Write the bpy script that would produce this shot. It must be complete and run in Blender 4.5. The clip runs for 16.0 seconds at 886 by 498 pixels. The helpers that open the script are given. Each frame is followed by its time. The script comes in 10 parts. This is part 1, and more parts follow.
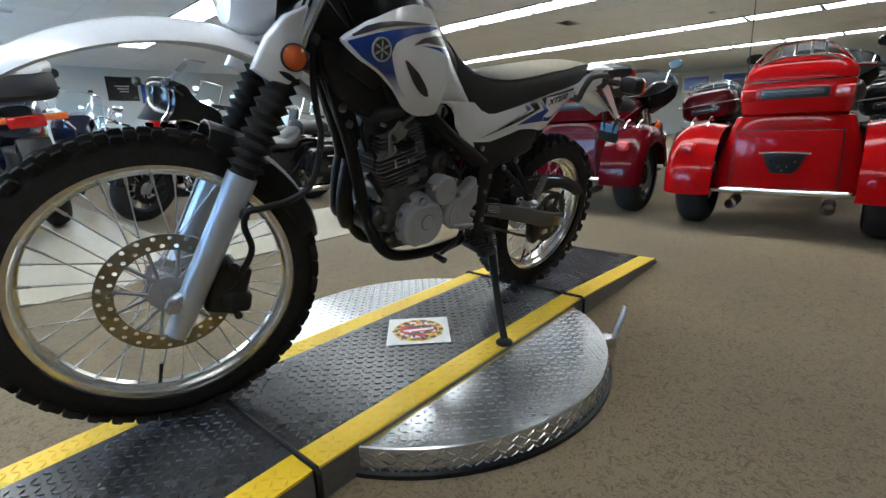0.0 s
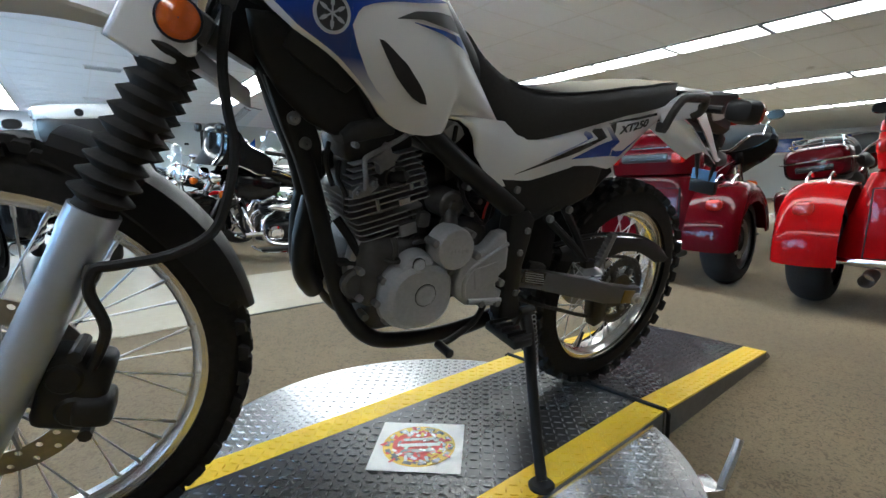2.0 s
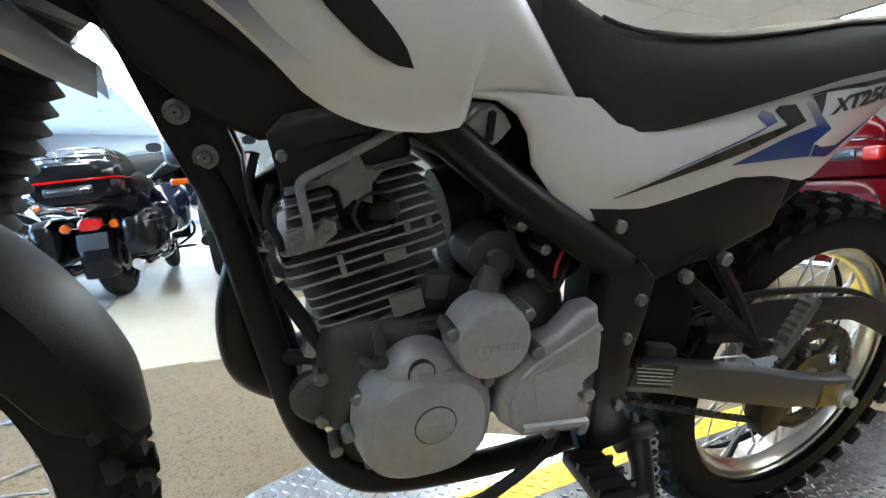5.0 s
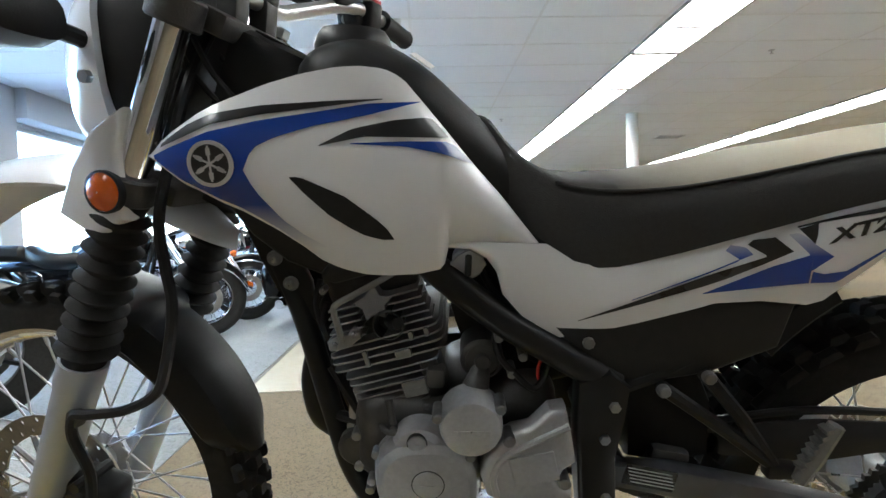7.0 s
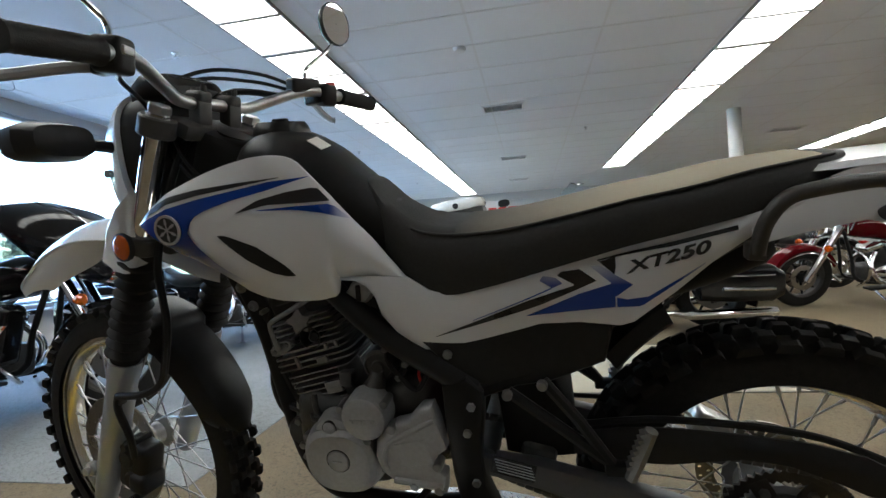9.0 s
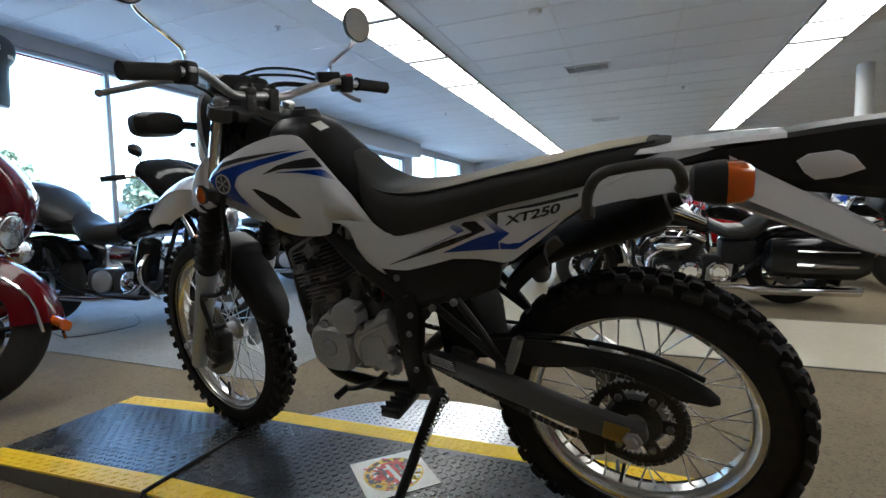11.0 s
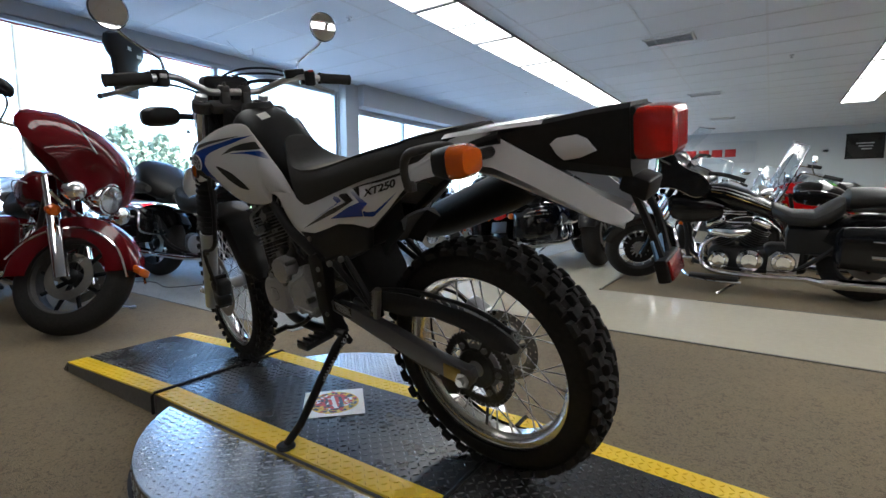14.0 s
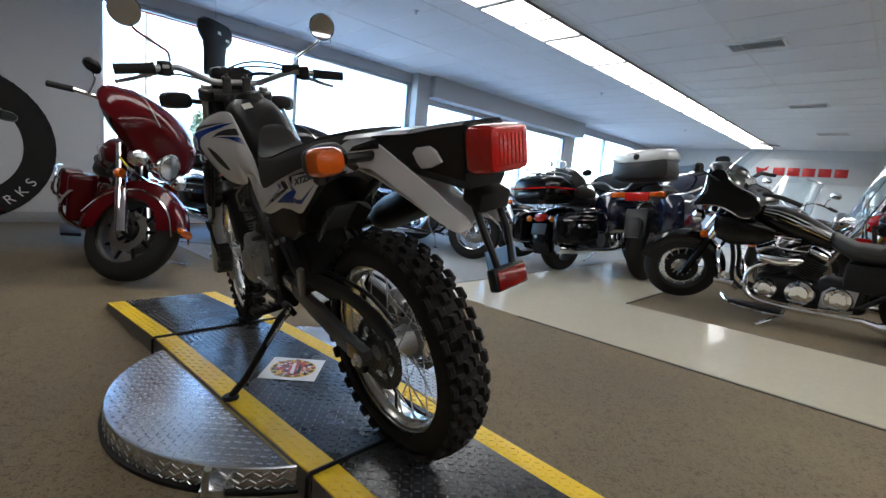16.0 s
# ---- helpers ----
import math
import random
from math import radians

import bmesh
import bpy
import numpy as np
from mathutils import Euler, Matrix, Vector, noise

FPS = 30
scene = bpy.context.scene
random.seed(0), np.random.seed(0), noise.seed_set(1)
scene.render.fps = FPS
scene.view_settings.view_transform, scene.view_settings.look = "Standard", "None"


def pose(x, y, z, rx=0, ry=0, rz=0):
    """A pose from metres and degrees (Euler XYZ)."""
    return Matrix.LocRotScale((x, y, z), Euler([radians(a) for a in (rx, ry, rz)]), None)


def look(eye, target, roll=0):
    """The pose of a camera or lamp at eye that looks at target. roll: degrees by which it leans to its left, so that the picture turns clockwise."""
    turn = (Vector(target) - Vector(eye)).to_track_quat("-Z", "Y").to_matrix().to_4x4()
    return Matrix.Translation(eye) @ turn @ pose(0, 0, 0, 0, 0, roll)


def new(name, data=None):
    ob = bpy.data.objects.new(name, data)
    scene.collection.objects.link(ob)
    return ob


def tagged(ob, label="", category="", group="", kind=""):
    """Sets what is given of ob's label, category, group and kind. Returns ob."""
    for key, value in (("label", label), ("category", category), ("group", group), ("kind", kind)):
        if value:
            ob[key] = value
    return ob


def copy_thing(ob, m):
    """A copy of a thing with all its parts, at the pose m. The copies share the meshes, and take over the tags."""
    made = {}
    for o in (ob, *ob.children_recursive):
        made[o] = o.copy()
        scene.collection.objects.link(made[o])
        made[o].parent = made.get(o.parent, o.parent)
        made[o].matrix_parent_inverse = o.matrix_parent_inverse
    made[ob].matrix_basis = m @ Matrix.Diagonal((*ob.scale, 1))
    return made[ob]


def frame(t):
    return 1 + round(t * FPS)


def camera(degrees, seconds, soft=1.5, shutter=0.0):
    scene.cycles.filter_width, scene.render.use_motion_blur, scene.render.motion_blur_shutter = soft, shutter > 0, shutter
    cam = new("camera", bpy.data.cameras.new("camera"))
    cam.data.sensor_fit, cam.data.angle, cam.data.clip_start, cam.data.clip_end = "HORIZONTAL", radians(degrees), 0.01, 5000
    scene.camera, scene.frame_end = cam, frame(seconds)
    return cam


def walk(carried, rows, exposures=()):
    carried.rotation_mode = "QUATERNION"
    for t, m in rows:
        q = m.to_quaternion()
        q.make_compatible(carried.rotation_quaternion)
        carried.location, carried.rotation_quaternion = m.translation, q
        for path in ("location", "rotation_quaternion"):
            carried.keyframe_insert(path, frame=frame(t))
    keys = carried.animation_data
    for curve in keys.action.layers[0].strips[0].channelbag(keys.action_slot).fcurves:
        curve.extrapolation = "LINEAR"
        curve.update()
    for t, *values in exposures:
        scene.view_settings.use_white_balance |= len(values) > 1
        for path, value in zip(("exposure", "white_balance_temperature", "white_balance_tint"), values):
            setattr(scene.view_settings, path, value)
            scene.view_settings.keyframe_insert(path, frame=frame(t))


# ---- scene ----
cam = camera(86.9, 16.0)
PATH = [
    (0, (-0.957, -0.899, 0.75), (0.501, 0.372, 0.242), -2.0),
    (0.5, (-0.832, -0.852, 0.705), (0.623, 0.443, 0.254), -1.6),
    (1, (-0.715, -0.798, 0.687), (0.698, 0.568, 0.317), -1.0),
    (1.5, (-0.627, -0.758, 0.687), (0.719, 0.689, 0.378), -0.8),
    (2, (-0.545, -0.686, 0.692), (0.753, 0.811, 0.422), -0.5),
    (2.5, (-0.496, -0.594, 0.678), (0.795, 0.917, 0.456), -0.6),
    (3, (-0.45, -0.526, 0.678), (0.82, 1.007, 0.488), -1.3),
    (3.2, (-0.426, -0.498, 0.683), (0.817, 1.057, 0.488), -1.7),
    (5.3, (-0.187, -0.43, 0.737), (0.599, 1.397, 0.528), -1.3),
    (5.5, (-0.178, -0.443, 0.75), (0.523, 1.421, 0.569), -1.1),
    (6, (-0.133, -0.504, 0.779), (0.372, 1.427, 0.653), -1.3),
    (6.5, (-0.078, -0.568, 0.811), (0.275, 1.399, 0.718), -1.7),
    (7, (-0.041, -0.642, 0.828), (0.138, 1.349, 0.761), -1.7),
    (7.5, (0.029, -0.71, 0.838), (0.085, 1.289, 0.811), -1.9),
    (8, (0.107, -0.746, 0.846), (0.063, 1.253, 0.833), -2.6),
    (8.2, (0.151, -0.751, 0.855), (0.074, 1.248, 0.851), -2.9),
    (10.3, (0.504, -0.979, 0.83), (-0.071, 0.936, 0.783), -2.4),
    (10.5, (0.543, -1.0, 0.826), (-0.057, 0.906, 0.747), -2.1),
    (11, (0.653, -1.038, 0.827), (-0.009, 0.843, 0.677), -1.0),
    (11.5, (0.753, -1.059, 0.833), (0.026, 0.794, 0.636), -1.0),
    (12, (0.841, -1.065, 0.813), (0.081, 0.771, 0.581), -1.1),
    (12.5, (0.922, -1.061, 0.823), (0.121, 0.756, 0.586), -1.1),
    (13, (1.007, -1.055, 0.829), (0.16, 0.745, 0.62), -1.2),
    (13.5, (1.105, -1.037, 0.819), (0.154, 0.71, 0.612), -0.9),
    (14, (1.226, -0.997, 0.807), (0.178, 0.691, 0.578), 0.1),
    (14.5, (1.353, -0.948, 0.813), (0.248, 0.7, 0.563), 1.7),
    (15, (1.462, -0.933, 0.831), (0.295, 0.67, 0.57), 3.5),
    (15.5, (1.54, -0.9, 0.841), (0.281, 0.629, 0.561), 4.7),
    (16, (1.613, -0.816, 0.845), (0.31, 0.676, 0.569), 5.3),
]
walk(cam, [(t, look(eye, target, roll)) for t, eye, target, roll in PATH], [(0, 4.58, 5660, 6), (3.2, 4.93, 5680, 6), (5.3, 5.5, 5600, 5), (6.5, 5.25, 5800, 6), (8.0, 4.58, 6090, 7), (10.3, 3.97, 6060, 8), (13.0, 4.02, 6040, 10), (16, 3.93, 6090, 11)])


# ---- world and light ----
world = bpy.data.worlds.new("sky")
scene.world = world
world.use_nodes = True
wn = world.node_tree
sky = wn.nodes.new("ShaderNodeTexSky")
sky.sky_type = "NISHITA"
sky.sun_disc = False
sky.sun_elevation, sky.sun_rotation = radians(51), radians(65)
sky.air_density, sky.dust_density, sky.ozone_density = 1.0, 0.6, 2.0
wn.links.new(sky.outputs[0], wn.nodes["Background"].inputs[0])
wn.nodes["Background"].inputs[1].default_value = 0.15
sun = new("sun", bpy.data.lights.new("sun", "SUN"))
sun.data.energy, sun.data.angle, sun.data.color = 3.6, radians(0.6), (1.0, 0.97, 0.93)
sun.matrix_basis = look((0, 0, 30), (-22, -10, 0))
LAMP = 0.58  # brightness of the ceiling light diffusers


# ---- materials ----
def surf(name, color, rough=0.5, metal=0.0, vary=0.12, grain=60.0, bump=0.0, bump_scale=300.0, coat=0.0, blotch=4.0, second=None, amount=0.0):
    """A surface with variation at two scales, wear in its gloss and a fine relief."""
    m = bpy.data.materials.new(name)
    m.use_nodes = True
    nt = m.node_tree
    b = nt.nodes["Principled BSDF"]
    b.inputs["Metallic"].default_value = metal
    b.inputs["Coat Weight"].default_value = coat
    b.inputs["Coat Roughness"].default_value = 0.08
    tc = nt.nodes.new("ShaderNodeTexCoord")

    def noise_node(scale, detail):
        n = nt.nodes.new("ShaderNodeTexNoise")
        n.inputs["Scale"].default_value, n.inputs["Detail"].default_value = scale, detail
        nt.links.new(tc.outputs["Object"], n.inputs["Vector"])
        return n

    fine, broad = noise_node(grain, 4.0), noise_node(blotch, 3.0)
    mix = nt.nodes.new("ShaderNodeMix")
    mix.data_type = "FLOAT"
    mix.inputs[0].default_value = 0.5
    nt.links.new(fine.outputs[0], mix.inputs[2])
    nt.links.new(broad.outputs[0], mix.inputs[3])
    ramp = nt.nodes.new("ShaderNodeValToRGB")
    c = Vector(color)
    other = Vector(second) if second else c
    lo, hi = c * (1 - vary), (c * (1 - amount) + other * amount) * (1 + vary) if second else c * (1 + vary)
    ramp.color_ramp.elements[0].position, ramp.color_ramp.elements[1].position = 0.3, 0.7
    ramp.color_ramp.elements[0].color = (*lo, 1)
    ramp.color_ramp.elements[1].color = (*[min(1.0, v) for v in hi], 1)
    nt.links.new(mix.outputs[0], ramp.inputs[0])
    nt.links.new(ramp.outputs[0], b.inputs["Base Color"])
    rr = nt.nodes.new("ShaderNodeMapRange")
    rr.inputs["From Min"].default_value, rr.inputs["From Max"].default_value = 0.3, 0.7
    rr.inputs["To Min"].default_value, rr.inputs["To Max"].default_value = rough * 0.85, min(1.0, rough * 1.18)
    nt.links.new(broad.outputs[0], rr.inputs["Value"])
    nt.links.new(rr.outputs[0], b.inputs["Roughness"])
    if bump:
        bn = nt.nodes.new("ShaderNodeBump")
        bn.inputs["Strength"].default_value, bn.inputs["Distance"].default_value = bump, 0.002
        nt.links.new(noise_node(bump_scale, 3.0).outputs[0], bn.inputs["Height"])
        nt.links.new(bn.outputs[0], b.inputs["Normal"])
    return m


def glow(name, color, strength):
    m = bpy.data.materials.new(name)
    m.use_nodes = True
    b = m.node_tree.nodes["Principled BSDF"]
    b.inputs["Base Color"].default_value = (*color, 1)
    b.inputs["Emission Color"].default_value = (*color, 1)
    b.inputs["Emission Strength"].default_value = strength
    return m


def clear(name, tint=(1, 1, 1), rough=0.0):
    """A thin pane: lets light through and mirrors a little at a slant."""
    m = bpy.data.materials.new(name)
    m.use_nodes = True
    nt = m.node_tree
    nt.nodes.remove(nt.nodes["Principled BSDF"])
    t, g, mx, lw, fr = (nt.nodes.new(k) for k in ("ShaderNodeBsdfTransparent", "ShaderNodeBsdfGlossy", "ShaderNodeMixShader", "ShaderNodeLayerWeight", "ShaderNodeMapRange"))
    lw.inputs[0].default_value = 0.25
    fr.inputs["To Min"].default_value, fr.inputs["To Max"].default_value = 0.03, 0.7
    nt.links.new(lw.outputs["Facing"], fr.inputs["Value"])
    t.inputs[0].default_value = (*tint, 1)
    g.inputs["Roughness"].default_value = rough
    nt.links.new(fr.outputs[0], mx.inputs[0])
    nt.links.new(t.outputs[0], mx.inputs[1])
    nt.links.new(g.outputs[0], mx.inputs[2])
    nt.links.new(mx.outputs[0], nt.nodes["Material Output"].inputs[0])
    return m


def lens_plastic(name, color, rough=0.12):
    """Coloured moulded lamp lens: part body, part see-through."""
    m = surf(name, color, rough, 0, 0.08, 90, 0.25, 260, coat=0.6)
    m.node_tree.nodes["Principled BSDF"].inputs["Transmission Weight"].default_value = 0.25
    return m


def carpet_material(name, a, b, scale=1.0):
    """Short looped pile in two mingled tones with dark flecks and a trodden broad tone."""
    m = surf(name, a, 0.95, 0, 0.2, 190 * scale, 0.9, 260 * scale, second=b, amount=0.8, blotch=1.1)
    nt = m.node_tree
    p = nt.nodes["Principled BSDF"]
    tc = nt.nodes.new("ShaderNodeTexCoord")
    v = nt.nodes.new("ShaderNodeTexNoise")
    v.inputs["Scale"].default_value, v.inputs["Detail"].default_value, v.inputs["Distortion"].default_value = 46 * scale, 6.0, 2.2
    nt.links.new(tc.outputs["Object"], v.inputs["Vector"])
    r = nt.nodes.new("ShaderNodeValToRGB")
    r.color_ramp.elements[0].position, r.color_ramp.elements[0].color = 0.37, (0.5, 0.5, 0.5, 1)
    r.color_ramp.elements[1].position, r.color_ramp.elements[1].color = 0.5, (1, 1, 1, 1)
    nt.links.new(v.outputs[0], r.inputs[0])
    mul = nt.nodes.new("ShaderNodeMix")
    mul.data_type, mul.blend_type = "RGBA", "MULTIPLY"
    mul.inputs[0].default_value = 0.75
    old = p.inputs["Base Color"].links[0].from_socket
    nt.links.new(old, mul.inputs[6])
    nt.links.new(r.outputs[0], mul.inputs[7])
    nt.links.new(mul.outputs[2], p.inputs["Base Color"])
    return m


WHITE = surf("white_plastic", (0.74, 0.74, 0.76), 0.22, 0, 0.03, 12, 0.02, 120, coat=0.35)
BLACK = surf("black_plastic", (0.015, 0.015, 0.0156), 0.42, 0, 0.25, 70, 0.15, 500)
SATIN = surf("satin_black_paint", (0.011, 0.011, 0.0114), 0.42, 0, 0.2, 40, 0.05, 300)
RUBBER = surf("tyre_rubber", (0.015, 0.0147, 0.0143), 0.8, 0, 0.3, 90, 0.3, 350, second=(0.026, 0.0245, 0.023), amount=0.4, blotch=9)
GRIP = surf("grip_rubber", (0.017, 0.017, 0.017), 0.7, 0, 0.2, 200, 0.4, 600)
ALLOY = surf("cast_alloy", (0.32, 0.32, 0.325), 0.4, 0.4, 0.12, 150, 0.25, 700, blotch=14)
DARK_ALLOY = surf("weathered_alloy", (0.062, 0.06, 0.058), 0.5, 0.45, 0.3, 60, 0.35, 500, blotch=18)
SWING = surf("swingarm_alloy", (0.09, 0.091, 0.097), 0.42, 0.4, 0.1, 120, 0.15, 600)
SILVER = surf("silver_paint", (0.4, 0.43, 0.48), 0.32, 0.4, 0.05, 60, 0.04, 300, coat=0.3)
CHROME = surf("chrome", (0.8, 0.8, 0.82), 0.07, 1.0, 0.05, 30)
STEEL = surf("zinc_steel", (0.55, 0.55, 0.56), 0.3, 0.95, 0.12, 120, 0.1, 600)
BOLT = surf("dull_bolt_steel", (0.2, 0.2, 0.2), 0.42, 0.8, 0.2, 120, 0.1, 600)
RIM_ALLOY = surf("anodised_rim", (0.72, 0.7, 0.66), 0.22, 0.9, 0.06, 50, 0.03, 300)
DISC_STEEL = surf("brake_disc_steel", (0.27, 0.26, 0.245), 0.3, 0.9, 0.2, 120, 0.1, 900, second=(0.29, 0.25, 0.17), amount=0.5, blotch=7)
GOLD = surf("gold_anodising", (0.28, 0.19, 0.05), 0.35, 0.8)
AMBER = lens_plastic("amber_lens", (0.75, 0.13, 0.006))
RED_LENS = lens_plastic("red_lens", (0.6, 0.012, 0.008))
INK = surf("black_decal", (0.012, 0.012, 0.014), 0.28, 0, 0.1, 20, coat=0.3)
GREY_INK = surf("silver_decal", (0.5, 0.5, 0.52), 0.3, 0.3, 0.05, 40)
SEAT_SIDE = surf("black_seat_vinyl", (0.03, 0.029, 0.028), 0.65, 0, 0.2, 200, 0.35, 700)
LABEL_WHITE = surf("paper_label", (0.75, 0.74, 0.7), 0.5, 0, 0.06, 60)
RED_WIRE = surf("red_wire", (0.5, 0.015, 0.01), 0.4)
MIRROR = surf("mirror_glass", (0.85, 0.85, 0.86), 0.02, 1.0, 0.01)
GLASS = clear("window_glass", (0.88, 0.96, 1.0))
SMOKE = clear("smoked_screen", (0.55, 0.6, 0.66))
LAMP_GLASS = surf("headlamp_glass", (0.7, 0.71, 0.72), 0.08, 0.95, 0.3, 40, 1.0, 55, coat=1.0)

for m_, v_ in ((RUBBER, 0.25), (SEAT_SIDE, 0.25), (BLACK, 0.24), (GRIP, 0.3), (SATIN, 0.22)):
    m_.node_tree.nodes["Principled BSDF"].inputs["Specular IOR Level"].default_value = v_

PLATE = surf("aluminium_tread_plate", (0.64, 0.65, 0.66), 0.22, 0.92, 0.12, 30, 0.06, 200, blotch=7)
DUSTY = surf("dusty_steel", (0.13, 0.122, 0.112), 0.6, 0.2, 0.25, 60, 0.1, 300, blotch=6)
BLACK_PLATE = surf("black_painted_tread_plate", (0.028, 0.029, 0.031), 0.26, 0.25, 0.3, 60, 0.1, 300, blotch=5, second=(0.045, 0.042, 0.038), amount=0.35)
YELLOW = surf("yellow_safety_paint", (0.85, 0.58, 0.008), 0.42, 0, 0.1, 80, 0.1, 300, second=(0.66, 0.42, 0.02), amount=0.6, blotch=9)
CARPET = carpet_material("brown_grey_carpet", (0.136, 0.104, 0.06), (0.205, 0.159, 0.094))
CARPET_GREY = carpet_material("grey_carpet", (0.2, 0.208, 0.21), (0.28, 0.288, 0.29))
TILE = surf("cream_floor_tile", (0.51, 0.462, 0.36), 0.17, 0, 0.05, 25, 0.02, 60, blotch=1.5)
GROUT = surf("floor_strip", (0.13, 0.12, 0.1), 0.6)
WALL = surf("white_wall_paint", (0.56, 0.56, 0.565), 0.6, 0, 0.03, 120, 0.08, 260, blotch=0.8)
CEIL = surf("ceiling_tile", (0.84, 0.85, 0.86), 0.9, 0, 0.05, 220, 0.5, 420, blotch=0.7)
TEE = surf("ceiling_grid_metal", (0.78, 0.78, 0.77), 0.45, 0, 0.03)
FRAME = surf("window_frame_alloy", (0.5, 0.52, 0.55), 0.35, 0.6, 0.08)
DIFFUSER = glow("light_diffuser", (1.0, 0.965, 0.88), LAMP)
BACKPLATE = surf("grey_metal", (0.3, 0.3, 0.3), 0.5, 0.3)


# ---- mesh helpers ----
def finish(bm, mat, sharp=35):
    """A mesh from a bmesh, smooth but for edges sharper than the given angle."""
    bmesh.ops.recalc_face_normals(bm, faces=bm.faces)
    lim = radians(sharp)
    for f in bm.faces:
        f.smooth = True
    for e in bm.edges:
        e.smooth = len(e.link_faces) == 2 and e.calc_face_angle(0) < lim
    me = bpy.data.meshes.new("mesh")
    bm.to_mesh(me)
    bm.free()
    for k in mat if isinstance(mat, (list, tuple)) else [mat]:
        me.materials.append(k)
    return me


def part(name, bm, mat, parent, label="", sharp=35):
    ob = new(name, finish(bm, mat, sharp))
    ob.parent = parent
    return tagged(ob, label)


def share(name, me, parent, m, label=""):
    ob = new(name, me)
    ob.parent = parent
    ob.matrix_basis = m
    return tagged(ob, label)


def thing(name, label, category, m=None, group=""):
    ob = new(name)
    ob.empty_display_size = 0.1
    ob.matrix_basis = m or Matrix()
    return tagged(ob, label, category, group)


def solid(name, bm, mat, label, category="", kind="", group="", m=None, sharp=35):
    ob = new(name, finish(bm, mat, sharp))
    ob.matrix_basis = m or Matrix()
    return tagged(ob, label, category, group, kind)


def spline(pts, n):
    """Points along a smooth curve through pts."""
    p = [Vector(q) for q in pts]
    out = []
    for i in range(len(p) - 1):
        a, b, c, d = p[max(i - 1, 0)], p[i], p[i + 1], p[min(i + 2, len(p) - 1)]
        for k in range(n):
            t = k / n
            out.append(0.5 * (2 * b + (c - a) * t + (2 * a - 5 * b + 4 * c - d) * t * t + (3 * b - a - 3 * c + d) * t**3))
    return out + [p[-1]]


def curve1(xs, pts):
    """Smooth heights at xs through the (x, z) points given."""
    px, pz = zip(*pts)
    return np.interp(xs, px, pz)


def box(bm, c, size, rot=(0, 0, 0), bevel=0.0, segs=2):
    m = pose(*c, *rot) @ Matrix.Diagonal((*size, 1))
    made = bmesh.ops.create_cube(bm, size=1, matrix=m)["verts"]
    if bevel:
        edges = list({e for v in made for e in v.link_edges})
        bmesh.ops.bevel(bm, geom=edges, offset=bevel, segments=segs, affect="EDGES", profile=0.5, clamp_overlap=True)
    return bm


def rings(bm, loops, close=True, cap=True):
    """Skin over loops of equal length; close: each loop is closed."""
    vs = [[bm.verts.new(p) for p in loop] for loop in loops]
    n = len(vs[0])
    for a, b in zip(vs, vs[1:]):
        for i in range(n if close else n - 1):
            j = (i + 1) % n
            bm.faces.new((a[i], a[j], b[j], b[i]))
    if cap and close:
        bm.faces.new(vs[0][::-1])
        bm.faces.new(vs[-1])
    return bm


def tube(bm, pts, r, seg=10, cap=True):
    """A round bar along pts; r: one radius or one for each point."""
    p = [Vector(q) for q in pts]
    rad = r if isinstance(r, (list, tuple)) else [r] * len(p)
    up = Vector((0, 0, 1))
    t0 = (p[1] - p[0]).normalized()
    side = t0.cross(up if abs(t0.z) < 0.9 else Vector((1, 0, 0))).normalized()
    loops = []
    for i, q in enumerate(p):
        t = (p[min(i + 1, len(p) - 1)] - p[max(i - 1, 0)]).normalized()
        side = (side - t * side.dot(t)).normalized()
        other = t.cross(side)
        loops.append([q + rad[i] * (math.cos(a) * side + math.sin(a) * other) for a in (2 * math.pi * k / seg for k in range(seg))])
    return rings(bm, loops, True, cap)


def lathe(bm, prof, m=None, seg=32, cap=False, arc=None):
    """Turn (radius, height) points about the local z axis."""
    m = m or Matrix()
    a0, a1 = arc or (0, 2 * math.pi)
    full = arc is None
    cols = []
    for k in range(seg if full else seg + 1):
        a = a0 + (a1 - a0) * k / seg
        cols.append([bm.verts.new(m @ Vector((r * math.cos(a), r * math.sin(a), h))) for r, h in prof])
    n = len(cols)
    for k in range(n if full else n - 1):
        a, b = cols[k], cols[(k + 1) % n]
        for i in range(len(prof) - 1):
            bm.faces.new((a[i], b[i], b[i + 1], a[i + 1]))
    if cap and full:
        bm.faces.new([c[0] for c in cols][::-1])
        bm.faces.new([c[-1] for c in cols])
    return bm


def cyl(bm, a, b, r, seg=16, bevel=0.0):
    a, b = Vector(a), Vector(b)
    m = Matrix.Translation(a) @ (b - a).to_track_quat("Z", "Y").to_matrix().to_4x4()
    L = (b - a).length
    prof = [(r - bevel, 0), (r, bevel), (r, L - bevel), (r - bevel, L)] if bevel else [(r, 0), (r, L)]
    return lathe(bm, prof, m, seg, True)


def prism(bm, outline, y0, y1, bevel=0.0, segs=2):
    """A plate with an outline in x and z, from y0 to y1."""
    a = [bm.verts.new((x, y0, z)) for x, z in outline]
    f = bm.faces.new(a)
    made = bmesh.ops.extrude_face_region(bm, geom=[f])["geom"]
    vs = [g for g in made if isinstance(g, bmesh.types.BMVert)]
    for v in vs:
        v.co.y = y1
    if bevel:
        rim = [e for e in {e for v in a + vs for e in v.link_edges} if (e.verts[0].co.y == e.verts[1].co.y)]
        bmesh.ops.bevel(bm, geom=rim, offset=bevel, segments=segs, affect="EDGES", profile=0.5, clamp_overlap=True)
    return bm


